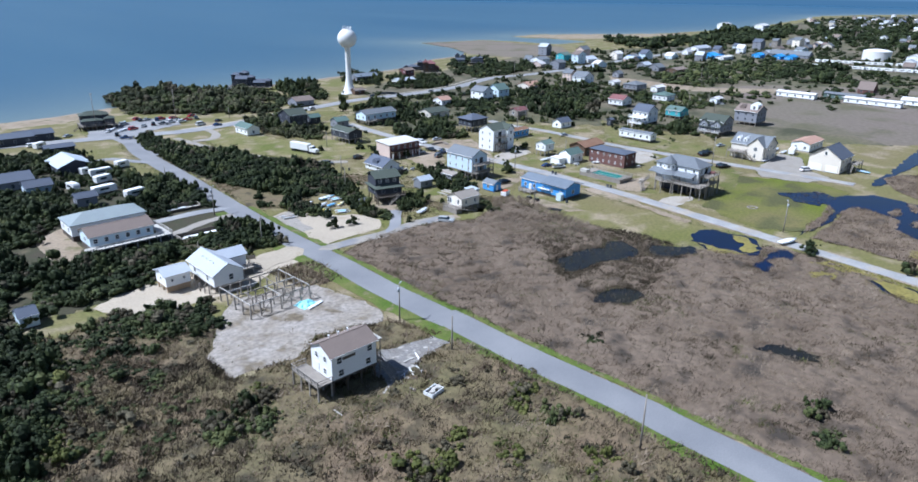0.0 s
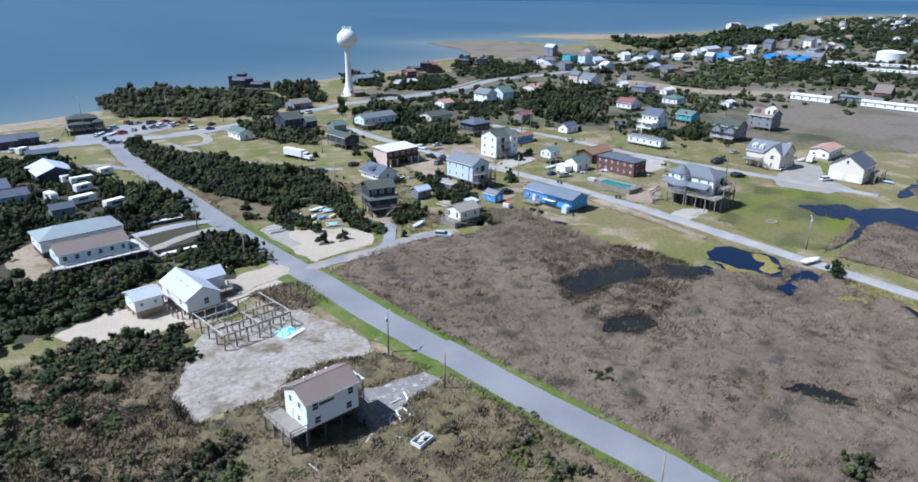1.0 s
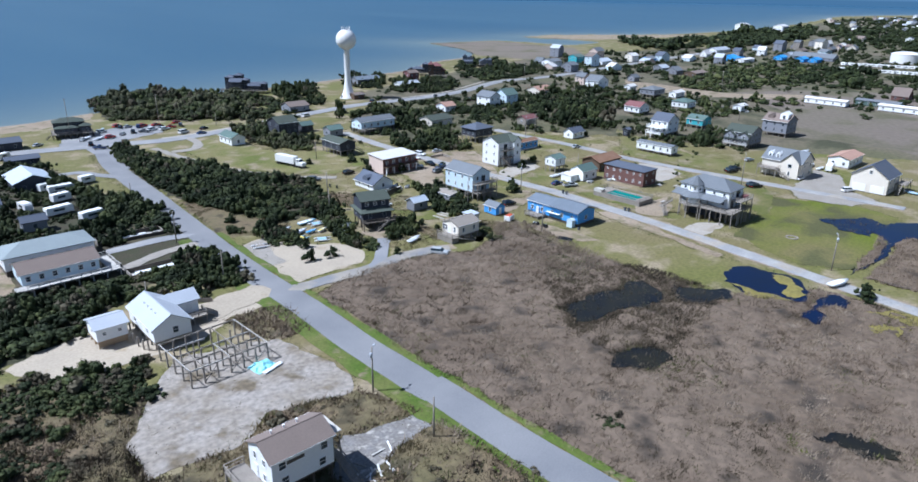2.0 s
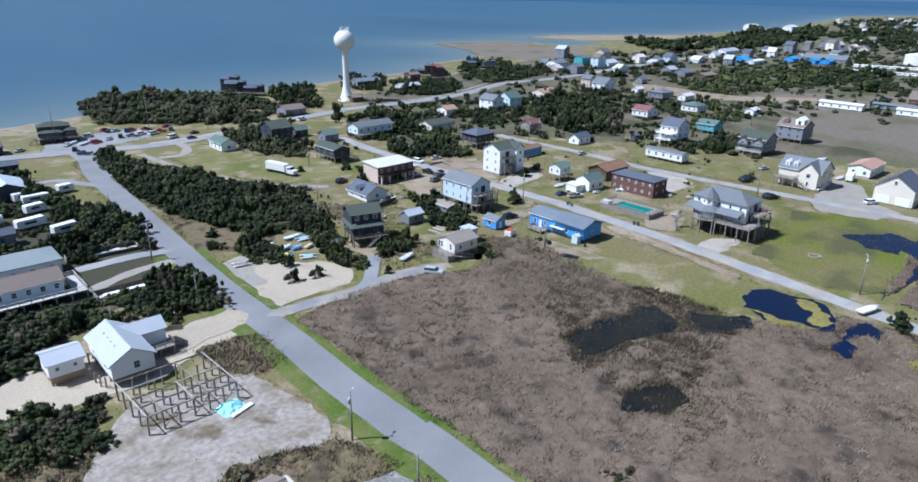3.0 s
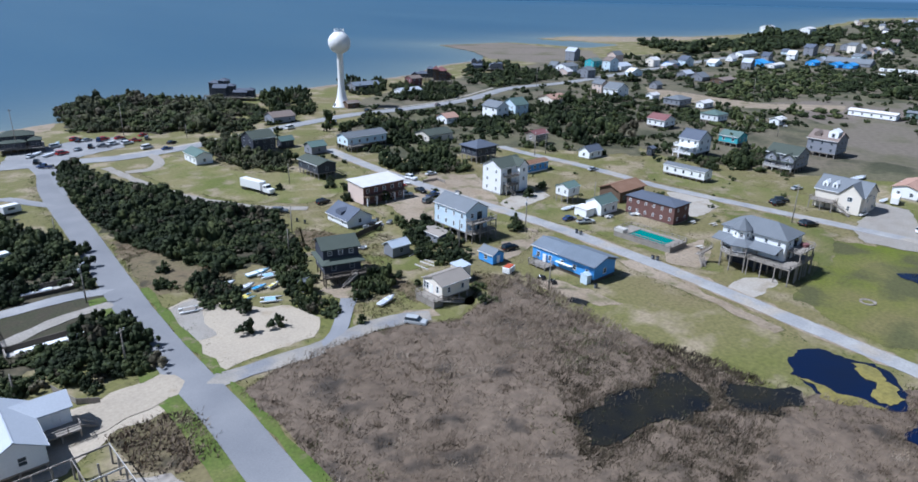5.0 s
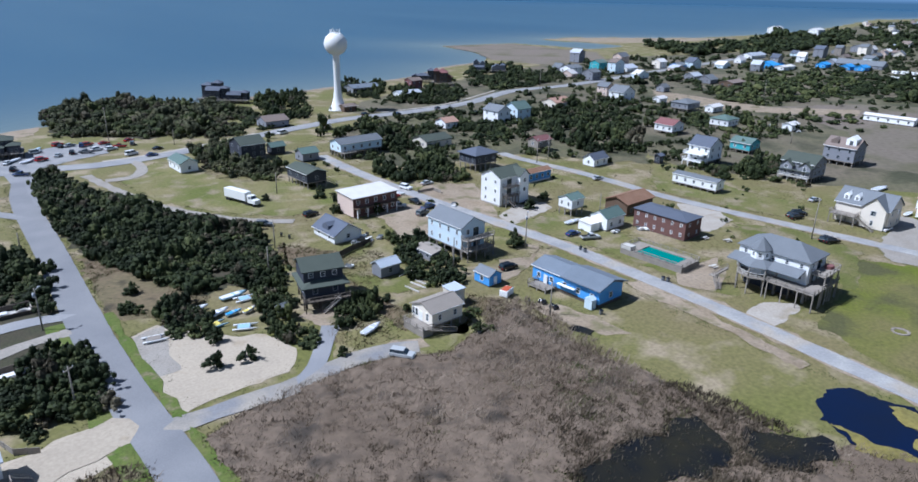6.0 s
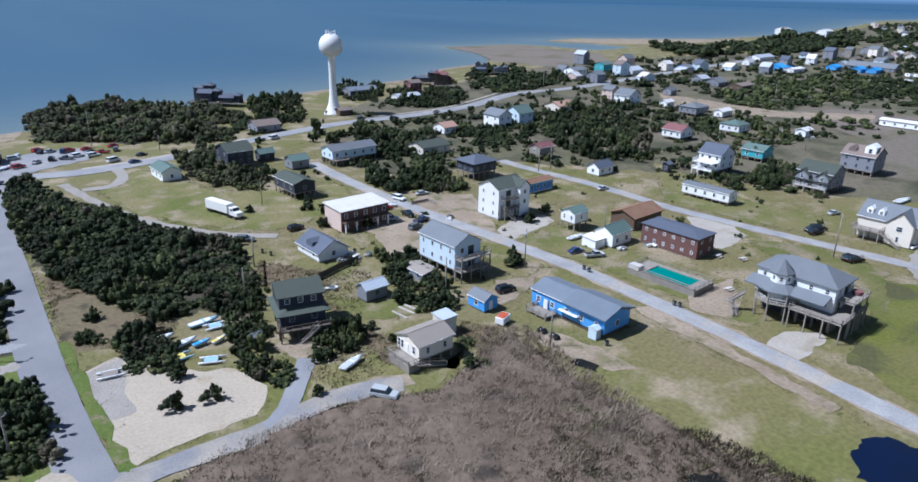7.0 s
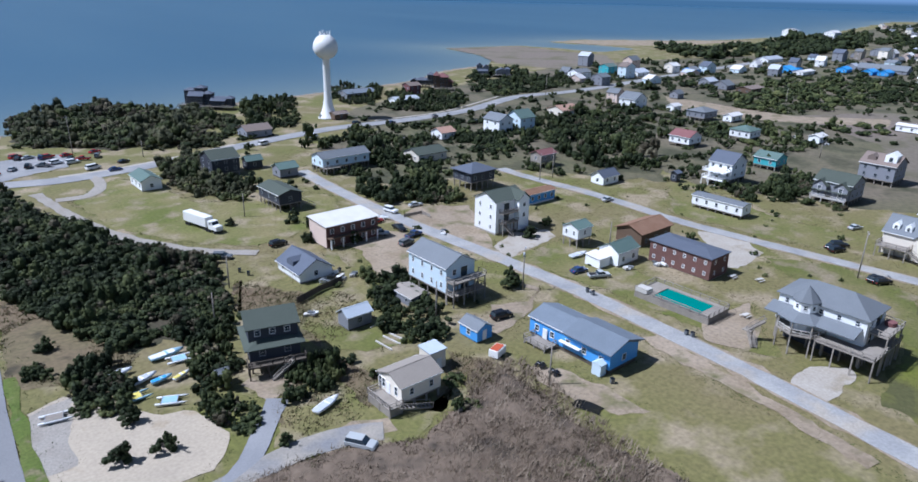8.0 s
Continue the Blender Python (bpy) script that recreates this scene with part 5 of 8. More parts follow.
def tall_white_house():
    x, y, L, W = 214.7, 211.5, 12.1, 9.6
    h = house("tall white three-level house with grey-green roof", x, y, L, W, base=0.6, storeys=3, sh=3.0, wall="white_siding", roof="green_shingle", axis="x", rise=2.2, win=(2, 0), over=0.4, skirt="concrete", ww=0.65, wh=1.0)
    a, b = rows_of(L, W, 0.4)
    part("front_gable", Shape().prism([(1.6, 0.6), (a, 0.6), (a, 9.6), ((a + 1.6) / 2, 11.4), (1.6, 9.6)], "y", -b - 1.8, -b + 0.5), "white_siding", h)
    part("front_gable_roof", Shape().prism([(1.2, 9.4), ((a + 1.6) / 2, 11.6), (a + 0.4, 9.4), (a + 0.4, 9.6), ((a + 1.6) / 2, 11.8), (1.2, 9.6)], "y", -b - 2.1, 1.0), "green_shingle", h)
    for z in (3.6, 6.6):
        deck(h, -a + 1.2, 1.55, -b - 1.8, -b - 0.02, z, "weathered_wood", "ws", posts=z < 4)
        door(h, -1.6, -b, z, 0, 1.8, 2.1, "glass")
        window(h, (a + 1.6) / 2, -b - 1.8, z + 1.4, 0, 0.9, 1.1)
    stairs(h, (-a + 1.4, -b - 1.0, 3.6), (-a + 3.8, -b - 3.6, 0.1))


tall_white_house()
smw = house("small white raised house with grey-green roof", 223.0, 189.0, 6.4, 5.9, base=2.6, storeys=1, sh=2.8, roof="sea_green_shingle", axis="x", rise=1.2, win=(2, 1), over=0.3, ww=0.6)
gar = house("white gabled garage with green-grey roof", 222.7, 174.3, 9.0, 6.6, base=0.4, storeys=1, sh=3.4, roof="sea_green_shingle", axis="x", rise=1.8, win=(0, 2), over=0.3, skirt="concrete", name="garage", category="garage")
door(gar, -4.7, 1.6, 0.4, -90, 2.6, 2.4)


def brick_building():
    x, y, L, W = 233.8, 161.4, 9.0, 17.8
    h = house("two-storey red brick lodging with dark flat hipped roof", x, y, L, W, base=0.2, storeys=2, sh=2.75, wall="brick_wall", roof="slate_shingle", axis="y", rise=0.9, hip=True, win=(6, 2), over=0.35, skirt="concrete", ww=0.55, wh=0.8, casing="white_trim")
    return h


brick_building()
house("brown barn with rust-red roof", 241.8, 181.0, 15.0, 9.5, base=0.2, storeys=1, sh=3.8, wall="brown_siding", roof="rust_roof", axis="x", rise=1.6, win=(1, 3), over=0.6, skirt="concrete", name="barn", category="barn", trim=False)
ca = house("white cottage with steep slate roof and dormer skylight", 154.3, 213.9, 9.5, 12.0, base=0.4, storeys=1, sh=2.2, roof="slate_shingle", axis="y", rise=2.6, win=(2, 1), over=0.5, skirt="concrete")
part("dormer", Shape().prism([(-1.5, 2.8), (1.5, 2.8), (1.5, 4.2), (0, 5.0), (-1.5, 4.2)], "x", -3.8, 0.5), "slate_shingle", ca, "slate dormer with glazing")
pk = house("long two-storey building of pink block with white metal roof", 173.9, 229.5, 17.0, 10.1, base=0.2, storeys=2, sh=2.9, wall="brick_wall", roof="white_metal_roof", shed=True, rise=0.6, win=(2, 5), over=0.5, skirt="concrete", name="apartment_building", category="building", casing="white_trim")
for px in range(5):
    part("porch_column", Shape().box(-7.6 + px * 3.6, -7.3 + px * 3.6, -6.0, -5.7, 0, 2.9), "white_trim", pk)
part("gallery", Shape().box(-8.0, 8.0, -6.1, -4.0, 2.9, 3.1), "brown_siding", pk, "brown gallery over the porch")
part("end_wall", Shape().box(-8.12, -8.0, -4.4, 4.4, 0.2, 6.0), "pink_siding", pk, "pink rendered end wall")


def big_house():
    x, y, L, W = 220.8, 121.4, 10.2, 17.3
    h = house("large white house with grey hipped roof raised on tall posts", x, y, L, W, base=4.4, storeys=2, sh=2.7, wall="white_siding", roof="grey_shingle", axis="y", rise=2.8, hip=True, win=(5, 2), over=0.5, ww=0.7, wh=0.9, pile="weathered_wood")
    a, b = rows_of(L, W, 0.5)
    # corner turret with a pointed roof
    tx, ty = -a - 0.6, b - 5.4
    part("turret", Shape().lathe([(2.2, 4.4), (2.2, 10.4)], 8, tx, ty), "white_siding", h)
    part("turret_roof", Shape().lathe([(2.6, 10.2), (2.6, 10.4), (0.05, 13.2)], 8, tx, ty), "grey_shingle", h)
    for k in range(3):
        t = math.pi * (0.875 + 0.25 * k)
        window(h, tx + 2.03 * math.cos(t), ty + 2.03 * math.sin(t), 9.2, math.degrees(t) + 90, 0.6, 0.8)
    # wrapping porch with its own roof
    part("porch_roof", Shape().add([(-a - 3.6, -b + 0.6, 6.9), (-a, -b + 0.6, 7.9), (-a, b + 1.0, 7.9), (-a - 3.6, b + 1.0, 6.9), (-a - 3.6, -b + 0.6, 6.7), (-a, -b + 0.6, 7.7), (-a, b + 1.0, 7.7), (-a - 3.6, b + 1.0, 6.7)],
         [(0, 1, 2, 3), (7, 6, 5, 4), (0, 4, 5, 1), (1, 5, 6, 2), (2, 6, 7, 3), (3, 7, 4, 0)]), "grey_shingle", h)
    part("turret_porch_roof", Shape().lathe([(4.8, 6.7), (4.8, 6.9), (2.2, 8.2)], 8, tx, ty), "grey_shingle", h)
    part("turret_deck", Shape().lathe([(4.8, 4.1), (4.8, 4.4)], 8, tx, ty), "weathered_wood", h)
    for k in range(8):
        t = math.pi * k / 4
        px, py = tx + 4.5 * math.cos(t), ty + 4.5 * math.sin(t)
        if px < -a + 0.3:
            part("porch_post", Shape().box(px - 0.12, px + 0.12, py - 0.12, py + 0.12, 0, 6.8), "weathered_wood", h)
    railing(h, [(tx + 4.6 * math.cos(math.pi * k / 4), ty + 4.6 * math.sin(math.pi * k / 4)) for k in (2, 3, 4, 5, 6)], 4.4, material="pale_deck_wood")
    deck(h, -a - 4.2, -a - 0.02, -b - 3.6, b - 9.4, 4.4, "weathered_wood", "ws")
    deck(h, -a - 0.02, a, -b - 3.6, -b - 0.02, 4.4, "weathered_wood", "se")
    deck(h, -a + 1.4, a, -b - 3.4, -b - 0.02, 7.1, "weathered_wood", "wse")
    door(h, 1.0, -b, 7.1, 0, 1.8, 2.1, "glass")
    door(h, -2.0, -b, 4.4, 0, 1.8, 2.1, "glass")
    stairs(h, (tx - 3.4, ty + 5.6, 4.4), (tx - 5.2, ty + 7.6, 2.4))
    stairs(h, (tx - 5.2, ty + 7.6, 2.4), (tx - 7.6, ty + 5.0, 0.1))
    part("landing", Shape().box(tx - 6.2, tx - 4.4, ty + 6.8, ty + 8.6, 2.25, 2.4), "weathered_wood", h)
    part("hot_tub", Shape().lathe([(1.0, 7.1), (1.05, 7.9), (0.9, 7.95)], 10, a - 1.6, -b - 1.6), "red_roof", h, "dark red tub on the deck")
    part("storage_room", Shape().box(-a + 1.5, a - 1.0, -b + 4, b - 1.5, 0.05, 4.1), "dark_siding", h, "enclosed room under the house")


big_house()
house("long white mobile home with grey roof on posts", 283.0, 182.3, 5.9, 17.7, base=1.2, storeys=1, sh=2.8, roof="grey_shingle", axis="y", rise=0.6, win=(5, 1), over=0.25, name="mobile_home", ww=0.8)
wt = house("tall white house with grey gambrel gable and side porch", 318.4, 201.8, 11.0, 10.0, base=2.4, storeys=2, sh=2.8, roof="slate_shingle", axis="y", rise=3.2, win=(3, 2))
deck(wt, -9.5, -5.1, -4.0, 4.5, 2.4, "white_trim", "wsn")
deck(wt, -9.5, -5.1, -4.0, 4.5, 5.2, "white_trim", "wsn", posts=False)
house("turquoise cottage with grey-green roof", 352.9, 203.3, 10.0, 10.0, base=1.8, storeys=1, sh=2.9, wall="teal_siding", roof="sea_green_shingle", axis="y", rise=1.8, win=(2, 2))


def stacked_house():
    h = house("dark grey-green house of stacked gables with dormers", 329.6, 166.7, 12.0, 13.0, base=1.8, storeys=2, sh=2.5, wall="grey_siding", roof="green_shingle", axis="y", rise=2.6, win=(2, 3))
    for wy in (-3.4, 3.4):
        part("gable_wing", Shape().prism([(wy - 2.2, 1.8), (wy + 2.2, 1.8), (wy + 2.2, 5.6), (wy, 7.4), (wy - 2.2, 5.6)], "x", -7.4, -2.0), "grey_siding", h)
        part("wing_roof", Shape().prism([(wy - 2.7, 5.2), (wy, 7.5), (wy + 2.7, 5.2), (wy + 2.7, 5.4), (wy, 7.7), (wy - 2.7, 5.4)], "x", -7.8, -1.0), "green_shingle", h)
        window(h, -7.4, wy, 4.9, -90, 1.2, 1.2)
        window(h, -7.4, wy, 2.9, -90, 1.2, 1.2)
    part("porch_roof", Shape().box(-8.4, -7.3, -5.8, 5.8, 4.0, 4.15), "green_shingle", h)
    deck(h, -8.6, -7.42, -5.6, 5.6, 1.8, "pale_deck_wood", "ws")


stacked_house()
bd = house("large dark house with brown-grey roof and white gable tower", 368.0, 167.7, 13, 13, base=2.0, storeys=2, sh=2.8, wall="grey_siding", roof="brown_shingle", axis="y", rise=3.0, win=(3, 3))
part("roof_tower", Shape().prism([(-5.4, 7.0), (-1.4, 7.0), (-1.4, 11.0), (-3.4, 12.4), (-5.4, 11.0)], "x", -4.5, 0.5), "white_siding", bd, "white gabled roof tower")
part("roof_dormer", Shape().prism([(1.6, 8.0), (4.4, 8.0), (4.4, 9.8), (3.0, 10.8), (1.6, 9.8)], "x", -4.6, 0.0), "brown_shingle", bd)
window(bd, -4.5, -3.4, 9.6, -90, 1.2, 1.6)


def cream_house():
    x, y, L, W = 292.0, 129.0, 12.0, 16.0
    h = house("cream gabled house with grey dormered roof and outside stairs", x, y, L, W, base=0.3, storeys=2, sh=3.0, wall="cream_siding", roof="grey_shingle", axis="y", rise=3.6, win=(0, 2), skirt="concrete")
    part("cross_gable", Shape().prism([(-7.0, 0.3), (-0.4, 0.3), (-0.4, 6.4), (-3.7, 9.6), (-7.0, 6.4)], "x", -7.0, 0), "cream_siding", h)
    part("cross_roof", Shape().prism([(-7.6, 5.9), (-3.7, 9.75), (0.2, 5.9), (0.2, 6.1), (-3.7, 10.0), (-7.6, 6.1)], "x", -7.4, 0.4), "grey_shingle", h)
    window(h, -7.0, -3.7, 5.0, -90, 1.4, 1.3)
    window(h, -7.0, -3.7, 2.0, -90, 0.7, 1.4)
    for wy in (2.2, 5.2):
        part("dormer", Shape().prism([(wy - 0.8, 6.6), (wy + 0.8, 6.6), (wy + 0.8, 8.4), (wy, 9.2), (wy - 0.8, 8.4)], "x", -4.6, -1.0), "white_siding", h)
        window(h, -4.6, wy, 7.7, -90, 0.7, 0.9)
    deck(h, -9.6, -5.6, 0.2, 7.6, 3.3, "weathered_wood", "wsn")
    stairs(h, (-9.2, 0.0, 3.3), (-9.4, -5.4, 0.1))


cream_house()
gr = house("big cream garage house with two white doors and steep grey roof", 295.2, 98.3, 14.0, 13.0, base=0.3, storeys=2, sh=2.9, wall="cream_siding", roof="slate_shingle", axis="x", rise=4.0, win=(0, 3), skirt="concrete")
window(gr, -6.55, 0, 7.6, -90, 0.9, 1.2)
for gy in (-3.0, 3.0):
    part("garage_door", Shape().box(-6.66, -6.52, gy - 2.2, gy + 2.2, 0.3, 3.0), "white_trim", gr)
deck(gr, 2.0, 9.0, -9.6, -6.1, 3.2, "weathered_wood", "se")
stairs(gr, (2.0, -8.0, 3.2), (-2.6, -8.4, 0.1))
house("long low house with salmon roof", 327.1, 120.3, 17.0, 9.0, base=0.6, storeys=1, sh=3.4, wall="white_siding", roof="salmon_roof", axis="x", rise=1.2, win=(2, 4), skirt="concrete")
dg = house("dark green-roofed raised house with side stairs", 172.6, 267.5, 8.4, 15.0, base=2.4, storeys=1, sh=3.0, wall="dark_siding", roof="green_shingle", axis="y", rise=1.2, win=(3, 1))
stairs(dg, (4.0, -7.0, 2.4), (8.0, -7.0, 0.1))
house("white cottage with sea-green roof on the lawn", 144.7, 312.6, 7.4, 12.9, base=0.3, storeys=1, sh=3.2, roof="sea_green_shingle", axis="y", rise=1.6, win=(3, 1), skirt="concrete")
dk = house("dark shingled house with green roof and porches", 171.3, 315.6, 11.0, 12.0, base=1.5, storeys=2, sh=2.6, wall="dark_siding", roof="green_shingle", axis="x", rise=2.4, win=(2, 3))
deck(dk, -8.5, -5.1, -5, 5, 1.5, "pale_deck_wood", "wsn")
bg = house("long pale blue house with grey roof and porch", 211.0, 297.7, 21.0, 9.0, base=2.6, storeys=1, sh=3.2, wall="pale_blue_siding", roof="grey_shingle", axis="x", rise=1.6, win=(2, 5))
deck(bg, -10.0, -4.0, -6.6, -4.2, 2.6, "weathered_wood", "ws")
house("dark raised house with a hipped slate roof", 237.2, 250.2, 12.5, 11.0, base=3.0, storeys=1, sh=3.4, wall="dark_siding", roof="slate_shingle", hip=True, rise=2.2, win=(3, 3), over=0.8)
house("blue trailer house with rust-tan roof", 242.8, 224.4, 13.0, 5.6, base=0.6, storeys=1, sh=3.0, wall="blue_siding", roof="rust_roof", axis="x", rise=0.7, win=(1, 4), skirt="white_trim")
house("small weathered house with maroon roof", 278.8, 257.4, 9.5, 6.5, base=2.4, storeys=1, sh=2.8, wall="weathered_wood", roof="red_roof", axis="x", rise=1.4, win=(1, 2))
house("small white gabled cottage with grey roof", 279.5, 226.6, 9.5, 6.5, base=0.3, storeys=1, sh=2.8, roof="slate_shingle", axis="x", rise=1.9, win=(1, 2), skirt="concrete")
house("white house with maroon roof", 361.5, 248.4, 11.0, 11.0, base=1.6, storeys=1, sh=3.2, roof="red_roof", axis="y", rise=2.2, win=(3, 2))
house("white raised house with grey-green roof", 394.8, 238.3, 11.0, 11.0, base=2.4, storeys=1, sh=3.2, roof="sea_green_shingle", hip=True, rise=2.0, win=(3, 3))
house("grey house with a broad hipped roof", 428.5, 283.1, 14.0, 12.0, base=2.0, storeys=1, sh=3.2, wall="grey_siding", roof="grey_shingle", hip=True, rise=2.0, win=(3, 3))
house("tall white house with steep grey gambrel roof", 423.1, 326.1, 13.0, 12.0, base=1.2, storeys=2, sh=2.8, roof="grey_shingle", axis="y", rise=3.4, win=(2, 2))

house("low grey garage with pale flat roof beside the pale blue house", 166.2, 186.6, 5.4, 8.0, base=0.1, storeys=1, sh=2.0, wall="grey_siding", roof="tan_shingle", axis="y", rise=0.5, win=(2, 1), skirt="concrete", name="garage", category="garage", over=0.25)
house("small white lean-to by the gabled garage", 216.1, 175.6, 4.5, 5, base=0.1, storeys=1, sh=2.3, wall="white_siding", roof="white_metal_roof", shed=True, rise=0.3, win=(0, 0), skirt="concrete", name="shed", category="shed", over=0.2)

# ---- houses along the shore and in the far town ----
SOME = (
    ("low house with a blue roof behind the tower", "grey_siding", "blue_shingle", 307.9, 450.9, 22, 11, 1, 1.8),
    ("red-sided house among shrubs near the shore", "red_roof", "brown_shingle", 343.3, 441.7, 10, 9, 2, 1.6),
    ("long grey metal shed near the highway", "white_siding", "pale_grey_roof", 317.6, 412.5, 18, 8, 1, 1.4),
    ("low house with a salmon hip roof", "cream_siding", "salmon_roof", 373.2, 335.2, 15, 13, 1, 2.2),
    ("green-roofed gabled house with bay front", "pale_blue_siding", "sea_green_shingle", 323.8, 318.2, 11, 11, 2, 3.2),
    ("pale gabled house with white porches", "white_siding", "grey_shingle", 309.3, 318.7, 10, 12, 2, 2.6),
    ("small cottage with pink roof under trees", "white_siding", "salmon_roof", 277.6, 321.1, 9, 9, 1, 1.8),
    ("low house with green roof among trees", "cream_siding", "green_shingle", 246.3, 292.0, 15, 11, 1, 1.8),
    ("grey hip cottage across the highway", "grey_siding", "brown_shingle", 208.1, 372.5, 13, 11, 1, 2.0),
    ("small green-roofed shed by the dark house", "dark_siding", "sea_green_shingle", 183.9, 316.8, 7, 5, 1, 1.4),
    ("blue-grey house by the highway bend", "grey_siding", "sea_green_shingle", 189.2, 299.7, 8, 7, 1, 1.6),
    ("dark flat-roofed waterfront shop", "dark_siding", "slate_shingle", 53.1, 355.8, 16, 12, 1, 1.4),
    ("dark waterfront building with long roof", "dark_siding", "slate_shingle", 62.0, 358.3, 16, 10, 1, 1.4),
    ("dark shop with a shining metal roof", "dark_siding", "silver_roof", 60.3, 287.7, 13, 17, 1, 2.4),
    ("long dark shed with a metal roof", "dark_siding", "slate_shingle", 63.8, 320.4, 12, 7, 1, 1.0),
    ("grey house among shrubs", "grey_siding", "slate_shingle", 37.7, 274.5, 14, 12, 1, 2.0),
    ("blue-grey cottage among dark shrubs", "pale_blue_siding", "slate_shingle", 43.5, 260.3, 9, 7, 1, 1.6),
    ("grey shed beside the campers", "grey_siding", "slate_shingle", 52.1, 235.7, 7, 5, 1, 1.2),
    ("white and grey house by the highway", "white_siding", "grey_shingle", 503.9, 441.4, 16, 12, 2, 2.0),
    ("teal house near the far street", "teal_siding", "sea_green_shingle", 558.5, 457.9, 13, 11, 2, 2.0),
    ("white house with pale grey roof far off", "white_siding", "pale_grey_roof", 569.8, 435.3, 17, 13, 1, 2.6),
    ("grey tower house in the far village", "grey_siding", "grey_shingle", 493.9, 411.1, 11, 11, 2, 2.2),
    ("narrow pink tower house", "pink_siding", "grey_shingle", 435.3, 349.3, 8, 9, 2, 2.4),
    ("blue far house among shrubs", "blue_siding", "grey_shingle", 629.4, 423.0, 14, 11, 1, 2.2),
    ("long white school building far off", "white_siding", "pale_grey_roof", 804.8, 444.7, 34, 14, 1, 2.5),
    ("tall white apartment block on the horizon shore", "white_siding", "white_metal_roof", 1240.0, 642.8, 24, 18, 4, 3),
    ("white shore hotel far off", "white_siding", "white_metal_roof", 1327.3, 613.1, 28, 18, 3, 3),
    ("bright blue boat shed", "blue_paint", "blue_paint", 718.1, 380.9, 24, 18, 1, 3),
    ("low white annex of the boat shed", "white_siding", "white_metal_roof", 712.3, 363.6, 24, 10, 1, 1),
    ("small blue shop far off", "blue_paint", "blue_paint", 769.0, 353.3, 14, 10, 1, 2),
    ("long blue shed at the marina", "blue_paint", "blue_paint", 770.8, 331.6, 15, 10, 1, 2),
    ("blue store building at the marina", "blue_paint", "blue_paint", 774.2, 319.7, 15, 10, 1, 2),
    ("long grey building with dormers", "grey_siding", "grey_shingle", 804.3, 332.8, 16, 44, 1, 4),
    ("long white shed with metal roof", "white_siding", "white_metal_roof", 489.8, 193.5, 7, 26, 1, 0.8),
    ("long pale green shed", "sea_green_shingle", "grey_shingle", 508.5, 169.1, 7, 26, 1, 0.8),
    ("long white trailer office", "white_siding", "white_metal_roof", 495.9, 147.5, 7, 34, 1, 0.8),
    ("red-brown gabled church hall", "brick_wall", "brown_shingle", 552.7, 170.0, 10, 11, 1, 5),
    ("white store building far off", "white_siding", "white_metal_roof", 517.0, 125.1, 8, 24, 1, 1.5),
    ("small white shed by junk yard", "white_siding", "white_metal_roof", 420.2, 215.5, 9, 6, 1, 1),
    ("small house between the streets", "grey_siding", "grey_shingle", 485.8, 338.8, 8, 7, 1, 2),
    ("white shed by the highway lot", "white_siding", "white_metal_roof", 438.8, 308.3, 9, 6, 1, 1.2),
    ("white shed by the dirt lot", "white_siding", "white_metal_roof", 438.6, 270.4, 12, 6, 1, 1.2),
    ("tiny dark shed on open grass", "dark_siding", "slate_shingle", 302.5, 212.5, 3.5, 3.5, 1, 0.6),
    ("low brown roofed house in scrub", "brown_siding", "brown_shingle", 558.3, 327.7, 20, 12, 1, 1.4),
    ("grey gabled house in scrub", "grey_siding", "grey_shingle", 558.5, 348.6, 12, 12, 1, 3.0),
)
for i, (label, wall, roof_name, x, y, L, W, storeys, rise) in enumerate(SOME):
    house(label, x, y, L, W, base=0.5 if storeys < 3 else 1.5, storeys=storeys, sh=3.0, wall=wall, roof=roof_name, axis="x" if L >= W else "y", rise=rise, win=(min(6, max(1, int(W / 4.5))), min(8, max(1, int(L / 4.5)))), skirt="dark_wood", trim=False, sides="ws")


